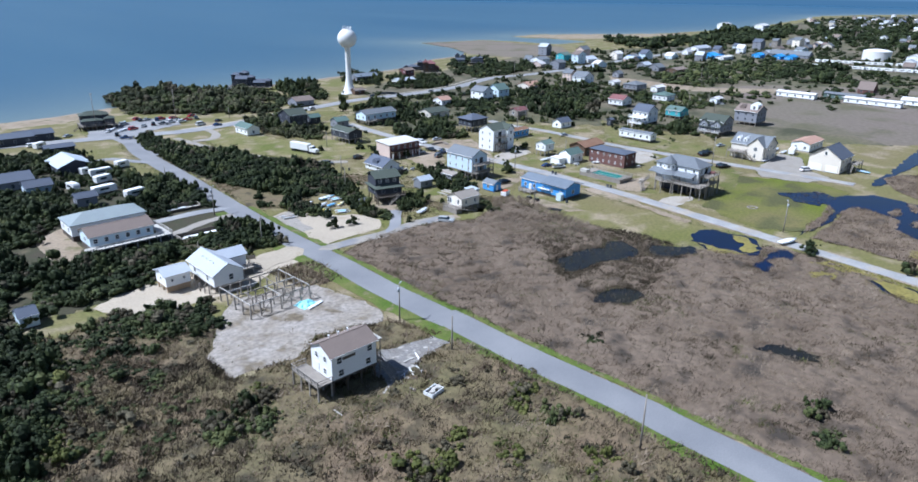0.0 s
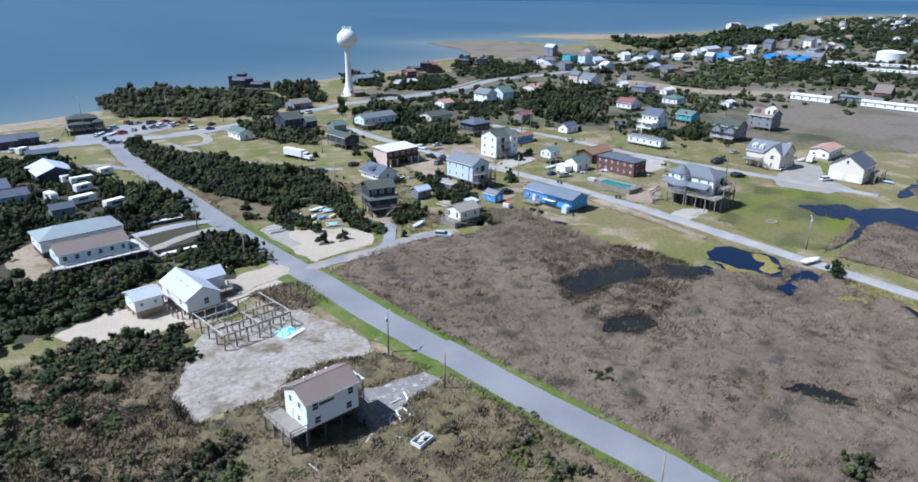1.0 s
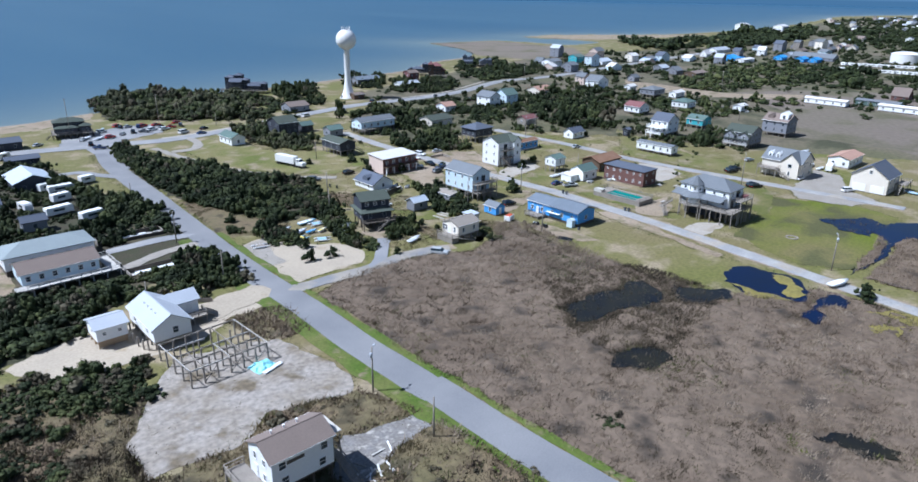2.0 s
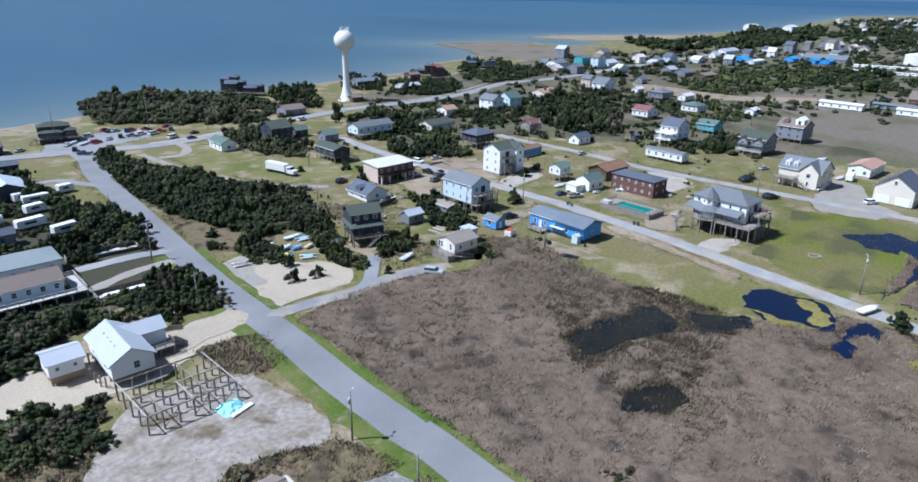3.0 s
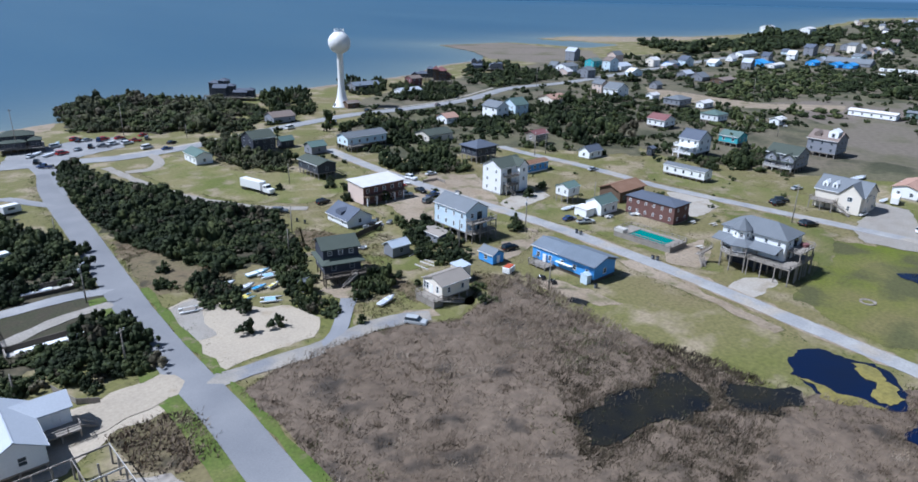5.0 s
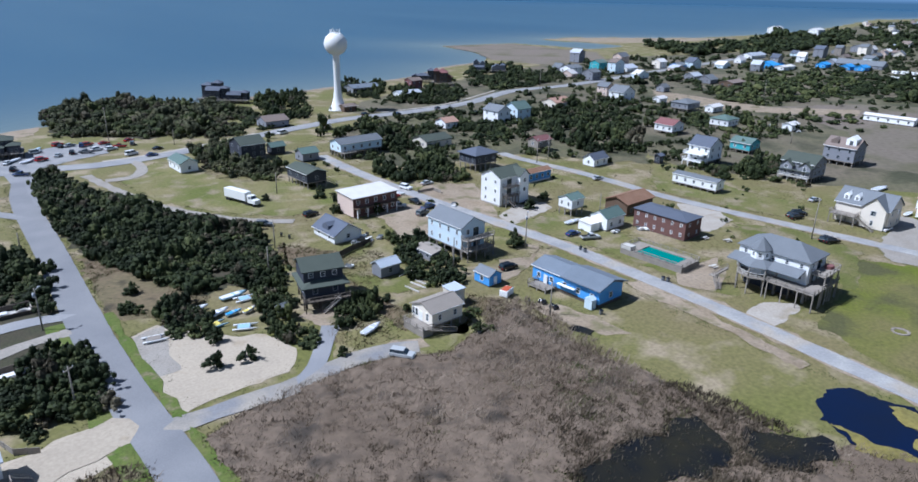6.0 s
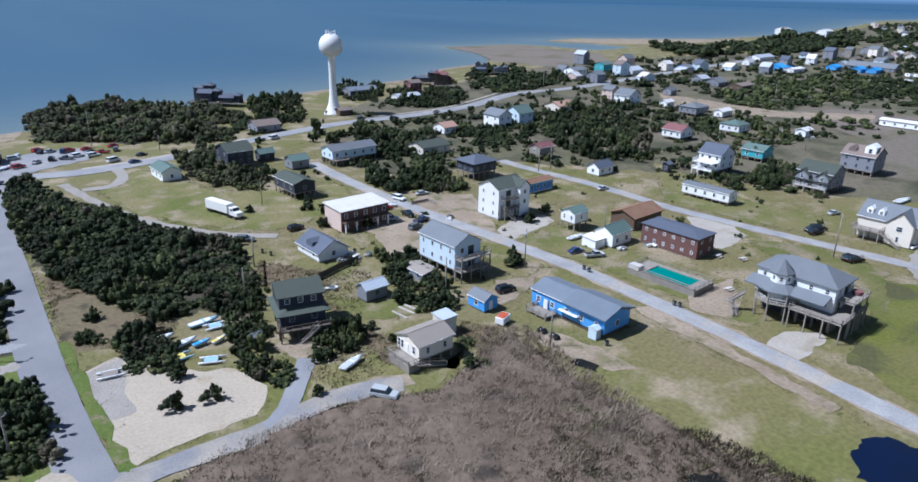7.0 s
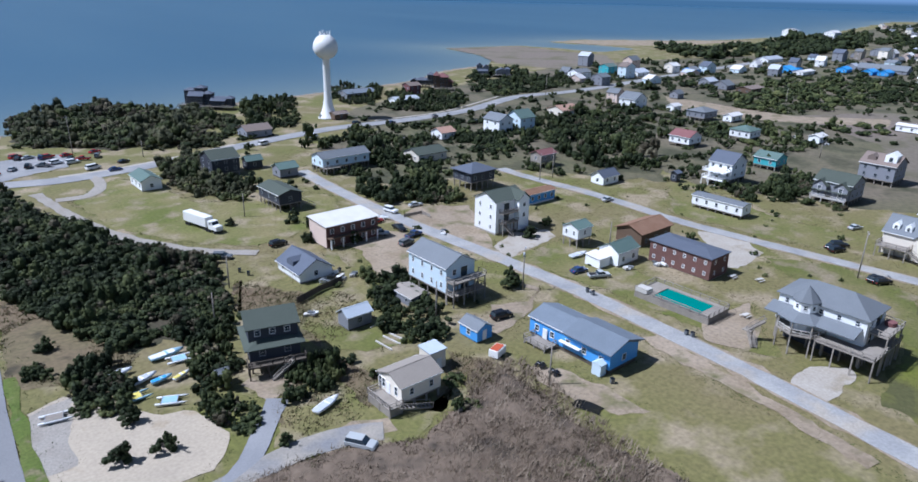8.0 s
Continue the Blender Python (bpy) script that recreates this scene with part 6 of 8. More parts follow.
def shore_house(label, x, y, rot, wings, wall="dark_siding", roof="slate_shingle", base=2.6):
    """A beach house of several towers and wings round an open deck on pilings. wings: x, y, length, width, top, rise, ridge (x, y or h for a hip)."""
    h = thing("beach_house", label, "house", x, y, None, rot, "shore houses")
    h.scale = (0.74, 0.74, 0.8)
    piling = Shape().box(-0.17, 0.17, -0.17, 0.17, -0.2, base - 0.3).mesh("piling", "dark_wood")
    x0, x1 = min(w[0] - w[2] / 2 for w in wings) - 1.6, max(w[0] + w[2] / 2 for w in wings) + 1.2
    y0, y1 = min(w[1] - w[3] / 2 for w in wings) - 1.6, max(w[1] + w[3] / 2 for w in wings) + 1.2
    for k, (wx, wy, L, W, top, rise, ridge) in enumerate(wings):
        low = base + 0.01 - 0.006 * k
        body = Shape()
        if ridge == "h":
            body.box(wx - L / 2, wx + L / 2, wy - W / 2, wy + W / 2, low, top)
            cap = hip_roof(L, W, top, rise, 0.6, axis="x" if L >= W else "y")
        elif ridge == "x":
            body.prism([(wy - W / 2, low), (wy + W / 2, low), (wy + W / 2, top), (wy, top + rise), (wy - W / 2, top)], "x", wx - L / 2, wx + L / 2)
            cap = gable_roof(L, W, top, rise, "x")
        else:
            body.prism([(wx - L / 2, low), (wx + L / 2, low), (wx + L / 2, top), (wx, top + rise), (wx - L / 2, top)], "y", wy - W / 2, wy + W / 2)
            cap = gable_roof(L, W, top, rise, "y")
        cap.v = [(a + wx, b + wy, c + 0.004 * k) for a, b, c in cap.v]
        part("wing", body, wall, h)
        part("roof", cap, roof, h)
        z = base + 1.5
        while z < top - 0.6:
            for q in np.arange(wy - W / 2 + 1.6, wy + W / 2 - 1.0, 2.6):
                window(h, wx - L / 2, q, z, -90, 1.1, 1.3, "grey_trim")
            for q in np.arange(wx - L / 2 + 1.6, wx + L / 2 - 1.0, 2.6):
                window(h, q, wy - W / 2, z, 0, 1.1, 1.3, "grey_trim")
            z += 2.8
    d = part("deck", Shape().box(x0, x1, y0, y1, base - 0.3, base - 0.02), "weathered_wood", h)
    railing(d, [(x0, y1), (x0, y0), (x1, y0)], base - 0.02)
    nx, ny = round((x1 - x0) / 3.4), round((y1 - y0) / 3.4)
    for i in range(nx + 1):
        for j in range(ny + 1):
            part("piling", piling, "", h, m=pose(x0 + 0.3 + (x1 - x0 - 0.6) * i / nx, y0 + 0.3 + (y1 - y0 - 0.6) * j / ny, 0))
    stairs(h, (x0, y0 + 2, base - 0.05), (x0 - 3.6, y0 + 2, 0.1))
    return h


shore_house("dark shingled beach house of clustered towers on pilings by the water", 213.0, 462.0, -42, ((-6, 2, 8, 7, 12.0, 1.9, "h"), (1.5, 3, 7, 8, 13.6, 1.9, "h"), (1, -4.5, 11, 6.5, 9.2, 2.4, "x"), (8.5, -2, 7, 7, 10.4, 1.8, "h")))
shore_house("dark grey beach house with a low wing beside the towers", 221.0, 451.0, -42, ((0, 0, 11, 9, 6.4, 2.4, "x"), (7, 1, 6, 7, 7.8, 1.8, "h")))
shore_house("red-brown turreted beach house with steep roofs", 374.0, 449.0, -38, ((0, 0, 11, 10, 11.4, 3.4, "h"), (6.5, 2, 6, 7, 7.4, 2.4, "h"), (-5.5, -3, 5, 5, 12.8, 3.2, "h")), "brown_siding", "red_roof")
shore_house("dark beach house of low hipped wings", 372.5, 470.0, -38, ((0, 0, 14, 9, 6.2, 2.2, "h"), (8, -1, 7, 7, 11.0, 2.2, "h"), (-8, 0, 7, 8, 5.6, 1.8, "y")))
shore_house("grey twin-towered beach house", 450.0, 496.0, -38, ((-3.5, 0, 6, 7, 11.0, 2.4, "y"), (3.5, 1, 6, 7, 9.6, 2.2, "y"), (0, -4.5, 10, 4, 6.2, 1.4, "x")), "grey_siding")
shore_house("low grey beach house by the point", 460.5, 485.0, -38, ((0, 0, 12, 9, 6.6, 2.2, "y"), (6.5, 0, 5, 6, 8.2, 1.8, "h")), "grey_siding")
shore_house("large dark raised waterfront house with layered hip roofs", 92.0, 372.0, -8, ((0, 2, 17, 10, 8.6, 2.2, "h"), (-2, -5, 12, 5, 5.9, 1.2, "h"), (8.5, -3, 6, 7, 6.4, 1.6, "h")), "dark_siding", "green_shingle", 2.9)

TOWN = ([(1880.6, 766.0), (2254.3, 785.8), (2537.2, 698.5), (2331.3, 422.5), (920.2, 156.6), (1057.6, 295.8), (1256.1, 478.0)], [(662.2, 415.7), (952.2, 436.2), (1207.2, 440.7), (1031.7, 359.4), (775.5, 352.9), (681.1, 371.3), (612.0, 363.7)], [(560.5, 527.7), (678.5, 472.7), (633.7, 397.3), (535.8, 340.3), (510.1, 359.2), (470.9, 427.8)], [(808.5, 222.6), (745.7, 107.8), (654.0, 92.4), (700.2, 181.6)])
walls = ("white_siding", "grey_siding", "cream_siding", "grey_siding", "pale_blue_siding", "weathered_wood", "pink_siding")
roofs = ("grey_shingle", "slate_shingle", "pale_grey_roof", "brown_shingle", "grey_shingle", "white_metal_roof", "pale_grey_roof")
pick = random.Random(7)
for outline, count in zip(TOWN, (98, 24, 10, 16)):
    o = np.asarray(outline)
    lo, hi = o.min(0), o.max(0)
    placed = []
    while len(placed) < count:
        p = (pick.uniform(lo[0], hi[0]), pick.uniform(lo[1], hi[1]))
        if inside(o, [p])[0] and all(math.dist(p, q) > 15 for q in placed):
            placed.append(p)
            k = pick.randrange(7)
            st = pick.choice((1, 1, 2, 2, 3))
            house(("white", "grey", "cream", "grey", "pale blue", "weathered", "pink")[k] + " town house seen far off", p[0], p[1], pick.uniform(9, 15), pick.uniform(8, 12), base=0.6, storeys=st, sh=3.0, wall=walls[k],
                  roof=pick.choice(roofs), axis=pick.choice("xy"), rise=pick.uniform(2, 4), win=(1, 1), skirt="dark_wood", trim=False, sides="ws", rot=pick.uniform(-8, 12), group="far town houses")

# ---- water tower and tank ----
def water_tower(x, y):
    t = thing("water_tower", "white ball water tower on a slender flared stem", "water tower", x, y)
    part("pedestal", Shape().lathe([(5.6, 0), (5.2, 0.6), (3.6, 3.2), (2.6, 6.5), (2.05, 10.5), (1.85, 14), (1.85, 29.5), (2.3, 31), (3.6, 32.2)], 28), "white_paint", t, smooth=True)
    rings = [(6.35 * math.sin(a), 36.2 - 6.2 * math.cos(a)) for a in np.linspace(0.5, math.pi - 0.05, 14)]
    part("tank", Shape().lathe(rings, 32), "white_paint", t, smooth=True)
    part("walkway", Shape().lathe([(1.5, 42.2), (1.5, 42.5), (0.3, 42.5)], 14), "steel", t)
    for k in range(9):
        a = 2 * math.pi * k / 9
        part("antenna", Shape().box(-0.12, 0.12, -0.12, 0.12, 0, 2.0 + 0.4 * (k % 3)), "white_trim", t, m=pose(2.6 * math.cos(a), 2.6 * math.sin(a), 41.5))
    part("door", Shape().box(-5.2, -4.6, -0.7, 0.7, 0.1, 2.4), "steel", t, "grey steel door")
    return t


water_tower(258.5, 396.1)
pump = house("small brown pump house with a pale roof by the tower", 261.4, 390.3, 9, 6, base=0.1, storeys=1, sh=3.0, wall="brown_siding", roof="brown_shingle", axis="x", rise=1.0, win=(0, 1), skirt="concrete", name="pump_house")
tank = thing("storage_tank", "round white water storage tank with domed top", "storage tank", 857.6, 262.3)
part("shell", Shape().lathe([(14, 0), (14, 9)], 32), "white_paint", tank, smooth=False)
part("dome", Shape().lathe([(14.2, 9), (14.2, 9.3), (10, 10.6), (5, 11.4), (0.4, 11.7)], 32), "white_paint", tank)

# ---- utility poles ----
def pole(x, y, h, lamp=False, arms=True, lean=0.0):
    p = thing("utility_pole", "weathered wooden utility pole" + (" with a lamp" if lamp else " with crossarm"), "utility pole", x, y, group="utility poles")
    p.matrix_basis = pose(x, y, 0, 0, lean, 35)
    part("shaft", Shape().lathe([(0.17, -0.2), (0.15, h * 0.5), (0.11, h)], 10), "weathered_wood", p, smooth=True)
    if lamp:
        part("lamp_arm", Shape().beam((0, 0, h - 0.5), (1.0, 0, h - 0.2), 0.07), "steel", p)
        part("lamp_head", Shape().box(0.8, 1.35, -0.14, 0.14, h - 0.3, h - 0.1), "pale_grey_roof", p)
        part("transformer", Shape().lathe([(0.26, h - 1.9), (0.26, h - 1.0), (0.1, h - 0.9)], 10, -0.4, 0), "pale_grey_roof", p, smooth=True)
    elif arms:
        part("crossarm", Shape().box(-1.0, 1.0, -0.07, 0.07, h - 0.7, h - 0.55), "weathered_wood", p)
        for k in (-0.9, 0.0, 0.9):
            part("insulator", Shape().lathe([(0.06, h - 0.55), (0.08, h - 0.4), (0.04, h - 0.3)], 8, k, 0), "pale_grey_roof", p)
    return p


pole(80.1, 105.0, 8.9, lamp=True)
pole(81.6, 45.2, 10.3, arms=False)
pole(79.9, 87.7, 7.8, arms=False)
pole(79.9, 200.8, 9.3, lamp=True)
pole(79.2, 167.1, 8.1)
pole(61.8, 168.0, 4.8, arms=False)
pole(134.3, 378.7, 15.2)
pole(91.0, 366.9, 18.3)
pole(83.3, 252.0, 5.3, arms=False)
pole(166.1, 143.6, 7.8, arms=False)
pole(190.1, 175.6, 10.3, lamp=True)
pole(127.1, 198.7, 7.8, arms=False)
pole(136.4, 215.7, 7.9, arms=False)
pole(262.1, 131.8, 12.3)
pole(202.2, 75.9, 9.9, lamp=True, lean=3.0)
pole(159.0, 262.9, 7.3, arms=False)
pole(262.0, 242.2, 10.0)
pole(268.2, 241.9, 10.8, arms=False)
pole(245.2, 305.3, 7.4)
pole(165.1, 175.5, 8.7, arms=False)
pole(420.7, 395.9, 13.1)
pole(155.5, 357.4, 6.6, arms=False)
pole(289.8, 437.2, 10.4)
pole(227.5, 181.2, 7.8, arms=False)
pole(388.6, 199.5, 6.4, arms=False)
pole(509.8, 277.0, 12.5, arms=False)
pole(518.7, 328.4, 13.7, arms=False)

# ---- cars ----
WHEEL = Shape()
WHEEL.add([(0.33 * math.cos(2 * math.pi * i / 14), s, 0.33 * math.sin(2 * math.pi * i / 14)) for s in (-0.11, 0.11) for i in range(14)],
          [tuple(range(14)), tuple(range(27, 13, -1))] + [(i, 14 + i, 14 + (i + 1) % 14, (i + 1) % 14) for i in range(14)])
WHEEL_MESH = WHEEL.mesh("wheel", "rubber")
HUB = Shape().add([(0.19 * math.cos(2 * math.pi * i / 10), s, 0.19 * math.sin(2 * math.pi * i / 10)) for s in (-0.12, 0.12) for i in range(10)], [tuple(range(10)), tuple(range(19, 9, -1))])
HUB_MESH = HUB.mesh("rim", "chrome")
PROFILES = {
    "sedan": (4.6, 1.78, [(-2.3, 0.35), (-2.28, 0.85), (-1.55, 0.98), (1.0, 0.98), (2.15, 0.82), (2.3, 0.6), (2.3, 0.35)], [(-1.7, 0.97), (-1.05, 1.42), (0.25, 1.45), (1.05, 0.97)]),
    "suv": (4.9, 1.9, [(-2.45, 0.42), (-2.43, 1.1), (-2.2, 1.15), (1.1, 1.15), (2.3, 1.02), (2.45, 0.75), (2.45, 0.42)], [(-2.3, 1.14), (-2.15, 1.78), (0.45, 1.78), (1.15, 1.14)]),
    "pickup": (5.6, 1.95, [(-2.8, 0.5), (-2.8, 1.1), (-0.6, 1.1), (1.5, 1.12), (2.65, 1.02), (2.8, 0.75), (2.8, 0.5)], [(-0.6, 1.1), (-0.4, 1.75), (0.8, 1.75), (1.5, 1.1)]),
    "van": (5.2, 1.95, [(-2.6, 0.4), (-2.6, 1.25), (-2.5, 1.3), (1.6, 1.3), (2.4, 1.1), (2.6, 0.8), (2.6, 0.4)], [(-2.55, 1.29), (-2.45, 2.05), (1.0, 2.05), (1.75, 1.29)]),
}


def car(x, y, rot, kind="sedan", colour="car_black", label="", group="parked cars"):
    length, width, low, cabin = PROFILES[kind]
    words = {"car_black": "black", "car_white": "white", "car_silver": "silver", "car_blue": "dark blue", "car_red": "red", "car_grey": "dark grey", "car_green": "dark green"}[colour]
    c = thing("car" if kind != "pickup" else "pickup_truck", label or f"{words} {kind} parked on open ground", "car", x, y, None, rot, group)
    w = width / 2
    part("body", Shape().prism(low, "y", -w, w), colour, c, bevel=0.07)
    roof_w = w - 0.18
    ring0, ring1 = [(px, -w + 0.06 if pz < 1.35 else -roof_w, pz) for px, pz in cabin], [(px, w - 0.06 if pz < 1.35 else roof_w, pz) for px, pz in cabin]
    part("cabin_glass", Shape().add(ring0 + ring1, [(3, 2, 1, 0), (4, 5, 6, 7), (0, 1, 5, 4), (2, 3, 7, 6), (0, 4, 7, 3)]), "glass", c)
    (ax, az), (bx, bz) = cabin[1], cabin[2]
    part("roof", Shape().box(ax - 0.02, bx + 0.02, -roof_w - 0.02, roof_w + 0.02, az - 0.03, bz + 0.05), colour, c, bevel=0.03)
    for fx in (-1, 1):
        for fy in (-1, 1):
            wh = part("wheel", WHEEL_MESH, "", c, m=pose(fx * length * 0.31, fy * (w - 0.08), 0.33))
            part("rim", HUB_MESH, "", wh)
    for fy in (-1, 1):
        part("headlight", Shape().box(low[-2][0] - 0.08, low[-2][0] + 0.02, fy * (w - 0.3) - 0.18, fy * (w - 0.3) + 0.18, 0.66, 0.8), "lamp_clear", c)
        part("tail_light", Shape().box(low[0][0] - 0.02, low[0][0] + 0.06, fy * (w - 0.2) - 0.1, fy * (w - 0.2) + 0.1, 0.7, 0.9), "lamp_red", c)
    if kind == "pickup":
        part("bed", Shape().box(-2.65, -0.75, -w + 0.16, w - 0.16, 1.0, 1.13), "rubber", c, "dark open load bed")
    return c


CARS = (
    (131.0, 148.5, -55, "suv", "car_silver", "pale silver off-road wagon on the lane edge"),
    (176.5, 167.8, -6, "suv", "car_black", "black car beside the blue shed"),
    (210.1, 169.9, -24, "pickup", "car_silver", "pale pickup on grass by the garage"),
    (208.5, 175.0, -7, "sedan", "car_blue", ""), (219.4, 203.6, -6, "sedan", "car_black", "black car on the concrete drive"),
    (196.8, 241.4, -79, "suv", "car_white", "white car at the street edge"), (206.7, 242.4, -7, "sedan", "car_silver", ""),
    (190.1, 219.7, 13, "pickup", "car_blue", "dark blue pickup in the dirt yard"), (184.9, 215.5, 16, "suv", "car_grey", ""),
    (188.0, 235.6, 6, "sedan", "car_red", "dark red car by the pink building"), (182.8, 226.0, -35, "pickup", "car_silver", ""),
    (156.8, 234.6, 10, "suv", "car_black", "black car behind the slate cottage"), (141.6, 234.0, -36, "suv", "car_grey", "dark jeep on the sandy track"),
    (276.7, 143.3, -18, "suv", "car_black", "black car by the second street"), (262.9, 126.7, -22, "suv", "car_black", "black car at the street edge"),
    (141.3, 340.3, 7, "sedan", "car_blue", "dark car on the shore highway"), (228.4, 354.7, 24, "van", "car_white", "white van on the highway"),
    (261.2, 371.9, 10, "suv", "car_black", ""), (277.5, 364.5, 17, "sedan", "car_blue", ""), (307.3, 367.7, 21, "sedan", "car_grey", ""),
    (203.7, 352.3, 20, "van", "car_white", "white van beyond the highway"), (190.0, 226.6, -93, "pickup", "car_black", ""),
    (284.9, 102.8, -11, "sedan", "car_white", "white car before the garage house"), (290.6, 123.4, -2, "suv", "car_black", ""), (299.3, 124.1, 1, "suv", "car_blue", ""),
    (278.3, 145.6, -2, "sedan", "car_black", ""), (263.0, 128.3, -7, "suv", "car_black", ""), (135.4, 347.4, 21, "van", "car_white", "white van turning off the highway"),
    (146.9, 351.9, 22, "sedan", "car_black", ""), (308.2, 137.3, -8, "sedan", "car_grey", ""), (301.1, 148.7, -16, "sedan", "car_silver", ""),
    (315.5, 342.3, 16, "suv", "car_grey", ""), (262.1, 210.5, -7, "sedan", "car_silver", ""), (404.9, 416.3, 18, "sedan", "car_white", ""),
)
for x, y, rot, kind, colour, label in CARS:
    car(x, y, rot, kind, colour, label)
LOT = [(93.6, 357.3), (93.9, 344.5), (95.1, 334.9), (104.9, 355.8), (111.4, 360.3), (116.7, 362.2), (121.4, 360.5), (126.0, 363.1), (115.5, 377.9), (122.7, 374.3), (135.2, 364.5), (105.2, 371.3), (131.6, 367.3), (140.8, 366.7)]
for i, (x, y) in enumerate(LOT):
    car(x, y, (60, 75, 150, 20)[i % 4], ("sedan", "suv", "pickup", "suv")[i % 4], ("car_white", "car_black", "car_blue", "car_red", "car_silver", "car_black", "car_grey")[i % 7])


# the white truck with its box trailer
def lorry(x, y, rot):
    t = thing("lorry", "white tractor truck with a long white box trailer on the lawn", "truck", x, y, None, rot)
    part("trailer_box", Shape().box(-7.2, 3.2, -1.28, 1.28, 1.2, 4.0), "white_paint", t, bevel=0.06)
    part("trailer_frame", Shape().box(-7.0, 3.4, -0.5, 0.5, 0.85, 1.2), "steel", t)
    part("cab", Shape().prism([(4.0, 0.9), (4.0, 3.3), (5.6, 3.3), (6.0, 2.3), (7.6, 2.1), (7.75, 0.9)], "y", -1.15, 1.15), "white_paint", t, bevel=0.08)
    part("windscreen", Shape().add([(5.66, -1.0, 3.15), (5.66, 1.0, 3.15), (6.04, 1.0, 2.38), (6.04, -1.0, 2.38)], [(0, 3, 2, 1)]), "glass", t)
    for s in (-1, 1):
        part("side_window", Shape().box(4.7, 5.5, s * 1.16 - 0.01, s * 1.16 + 0.01, 2.35, 3.05), "glass", t)
    part("chassis", Shape().box(3.2, 7.6, -0.45, 0.45, 0.6, 0.95), "steel", t)
    for wx in (-6.2, -5.0, 3.3, 4.4, 6.8):
        for s in (-1, 1):
            part("wheel", WHEEL_MESH, "", t, m=pose(wx, s * 1.05, 0.5) @ Matrix.Diagonal((1.5, 1.6, 1.5, 1)))
    return t


lorry(145.6, 259.7, -74)

# ---- boats ----
def boat(x, y, rot, length=5.0, hull="boat_white", inside_mat="pale_grey_roof", label="small white boat on the sand", z=0.25, mast=False):
    b = thing("boat", label, "boat", x, y, z, rot, "boats ashore")
    rings = []
    for k in range(8):
        s = k / 7
        w = 0.16 * length * (1 - max(0.0, (s - 0.45) / 0.55) ** 2.2) * (0.86 + 0.14 * min(1, s * 4))
        w = max(w, 0.03)
        h = 0.55 + 0.25 * s ** 2
        px = (s - 0.5) * length
        rings.append([(px, -w, h), (px, -w * 0.8, 0.15 + 0.2 * s ** 3), (px, 0, 0.0 + 0.3 * s ** 4), (px, w * 0.8, 0.15 + 0.2 * s ** 3), (px, w, h)])
    part("hull", Shape().loft(rings), hull, b, smooth=True)
    deck_pts = [(r[0][0], r[0][1] * 0.8, r[0][2] + 0.01) for r in rings[:6]] + [(r[4][0], r[4][1] * 0.8, r[4][2] + 0.01) for r in rings[5::-1]]
    part("deck", Shape().add(deck_pts + [(p[0], p[1], p[2] + 0.05) for p in deck_pts], [tuple(range(12))[::-1], tuple(range(12, 24))] + [(i, (i + 1) % 12, 12 + (i + 1) % 12, 12 + i) for i in range(12)]), inside_mat, b)
    part("thwart", Shape().box(-0.3, 0.1, -0.13 * length, 0.13 * length, 0.66, 0.74), hull, b)
    part("cradle", Shape().box(-0.9, -0.7, -0.5, 0.5, -z, 0.2).box(0.7, 0.9, -0.5, 0.5, -z, 0.2), "weathered_wood", b)
    return b


def catamaran(x, y, rot, label, colour="boat_white", tramp="boat_blue"):
    c = thing("catamaran", label, "boat", x, y, 0.05, rot, "boats ashore")
    for s in (-1, 1):
        rings = [[(px, s * 1.05 - w, 0.55), (px, s * 1.05, 0.05 + d), (px, s * 1.05 + w, 0.55)] for px, w, d in ((-2.5, 0.16, 0.1), (-1.2, 0.22, 0), (0.8, 0.2, 0), (2.0, 0.12, 0.15), (2.6, 0.02, 0.45))]
        part("hull", Shape().loft(rings), colour, c, smooth=True)
    part("trampoline", Shape().box(-1.6, 0.9, -0.95, 0.95, 0.56, 0.6), tramp, c)
    for px in (-1.6, 0.9):
        part("crossbeam", Shape().beam((px, -1.1, 0.6), (px, 1.1, 0.6), 0.1), "steel", c)
    return c


boat(116.0, 192.8, 5, 6.2, "boat_blue", "boat_white", "pale blue and white day sailer on the sand")
boat(106.8, 190.7, 8, 5.6, label="white dinghy beside dark shrubs")
boat(110.0, 186.4, 18, 5.4, label="white open dinghy on the sand lot")
boat(112.7, 184.5, 9, 3.6, "boat_blue", "blue_paint", "blue covered dinghy on the sand")
boat(131.9, 160.8, 20, 5.6, label="white skiff on grass by the cottage")
boat(216.6, 182.3, -1, 6.0, label="white boat beside the small raised house")
boat(193.5, 70.8, -14, 7.0, "boat_white", "boat_white", "white boat at the wet street edge", z=0.5)
boat(191.1, 237.7, -62, 5.0, label="white boat parked by the pink building")
boat(115.8, 183.7, 21, 3.2, "boat_white", "boat_yellow", "small yellow and white dinghy")
catamaran(117.6, 190.0, -5, "white beach catamaran with blue trampoline")
catamaran(107.7, 181.8, 2, "pale blue beach catamaran with yellow trim", "boat_blue", "boat_yellow")
catamaran(112.2, 177.2, -25, "white beach catamaran on open sand")
catamaran(96.4, 183.0, -10, "bare catamaran hulls on the gravel corner", "boat_white", "weathered_wood")

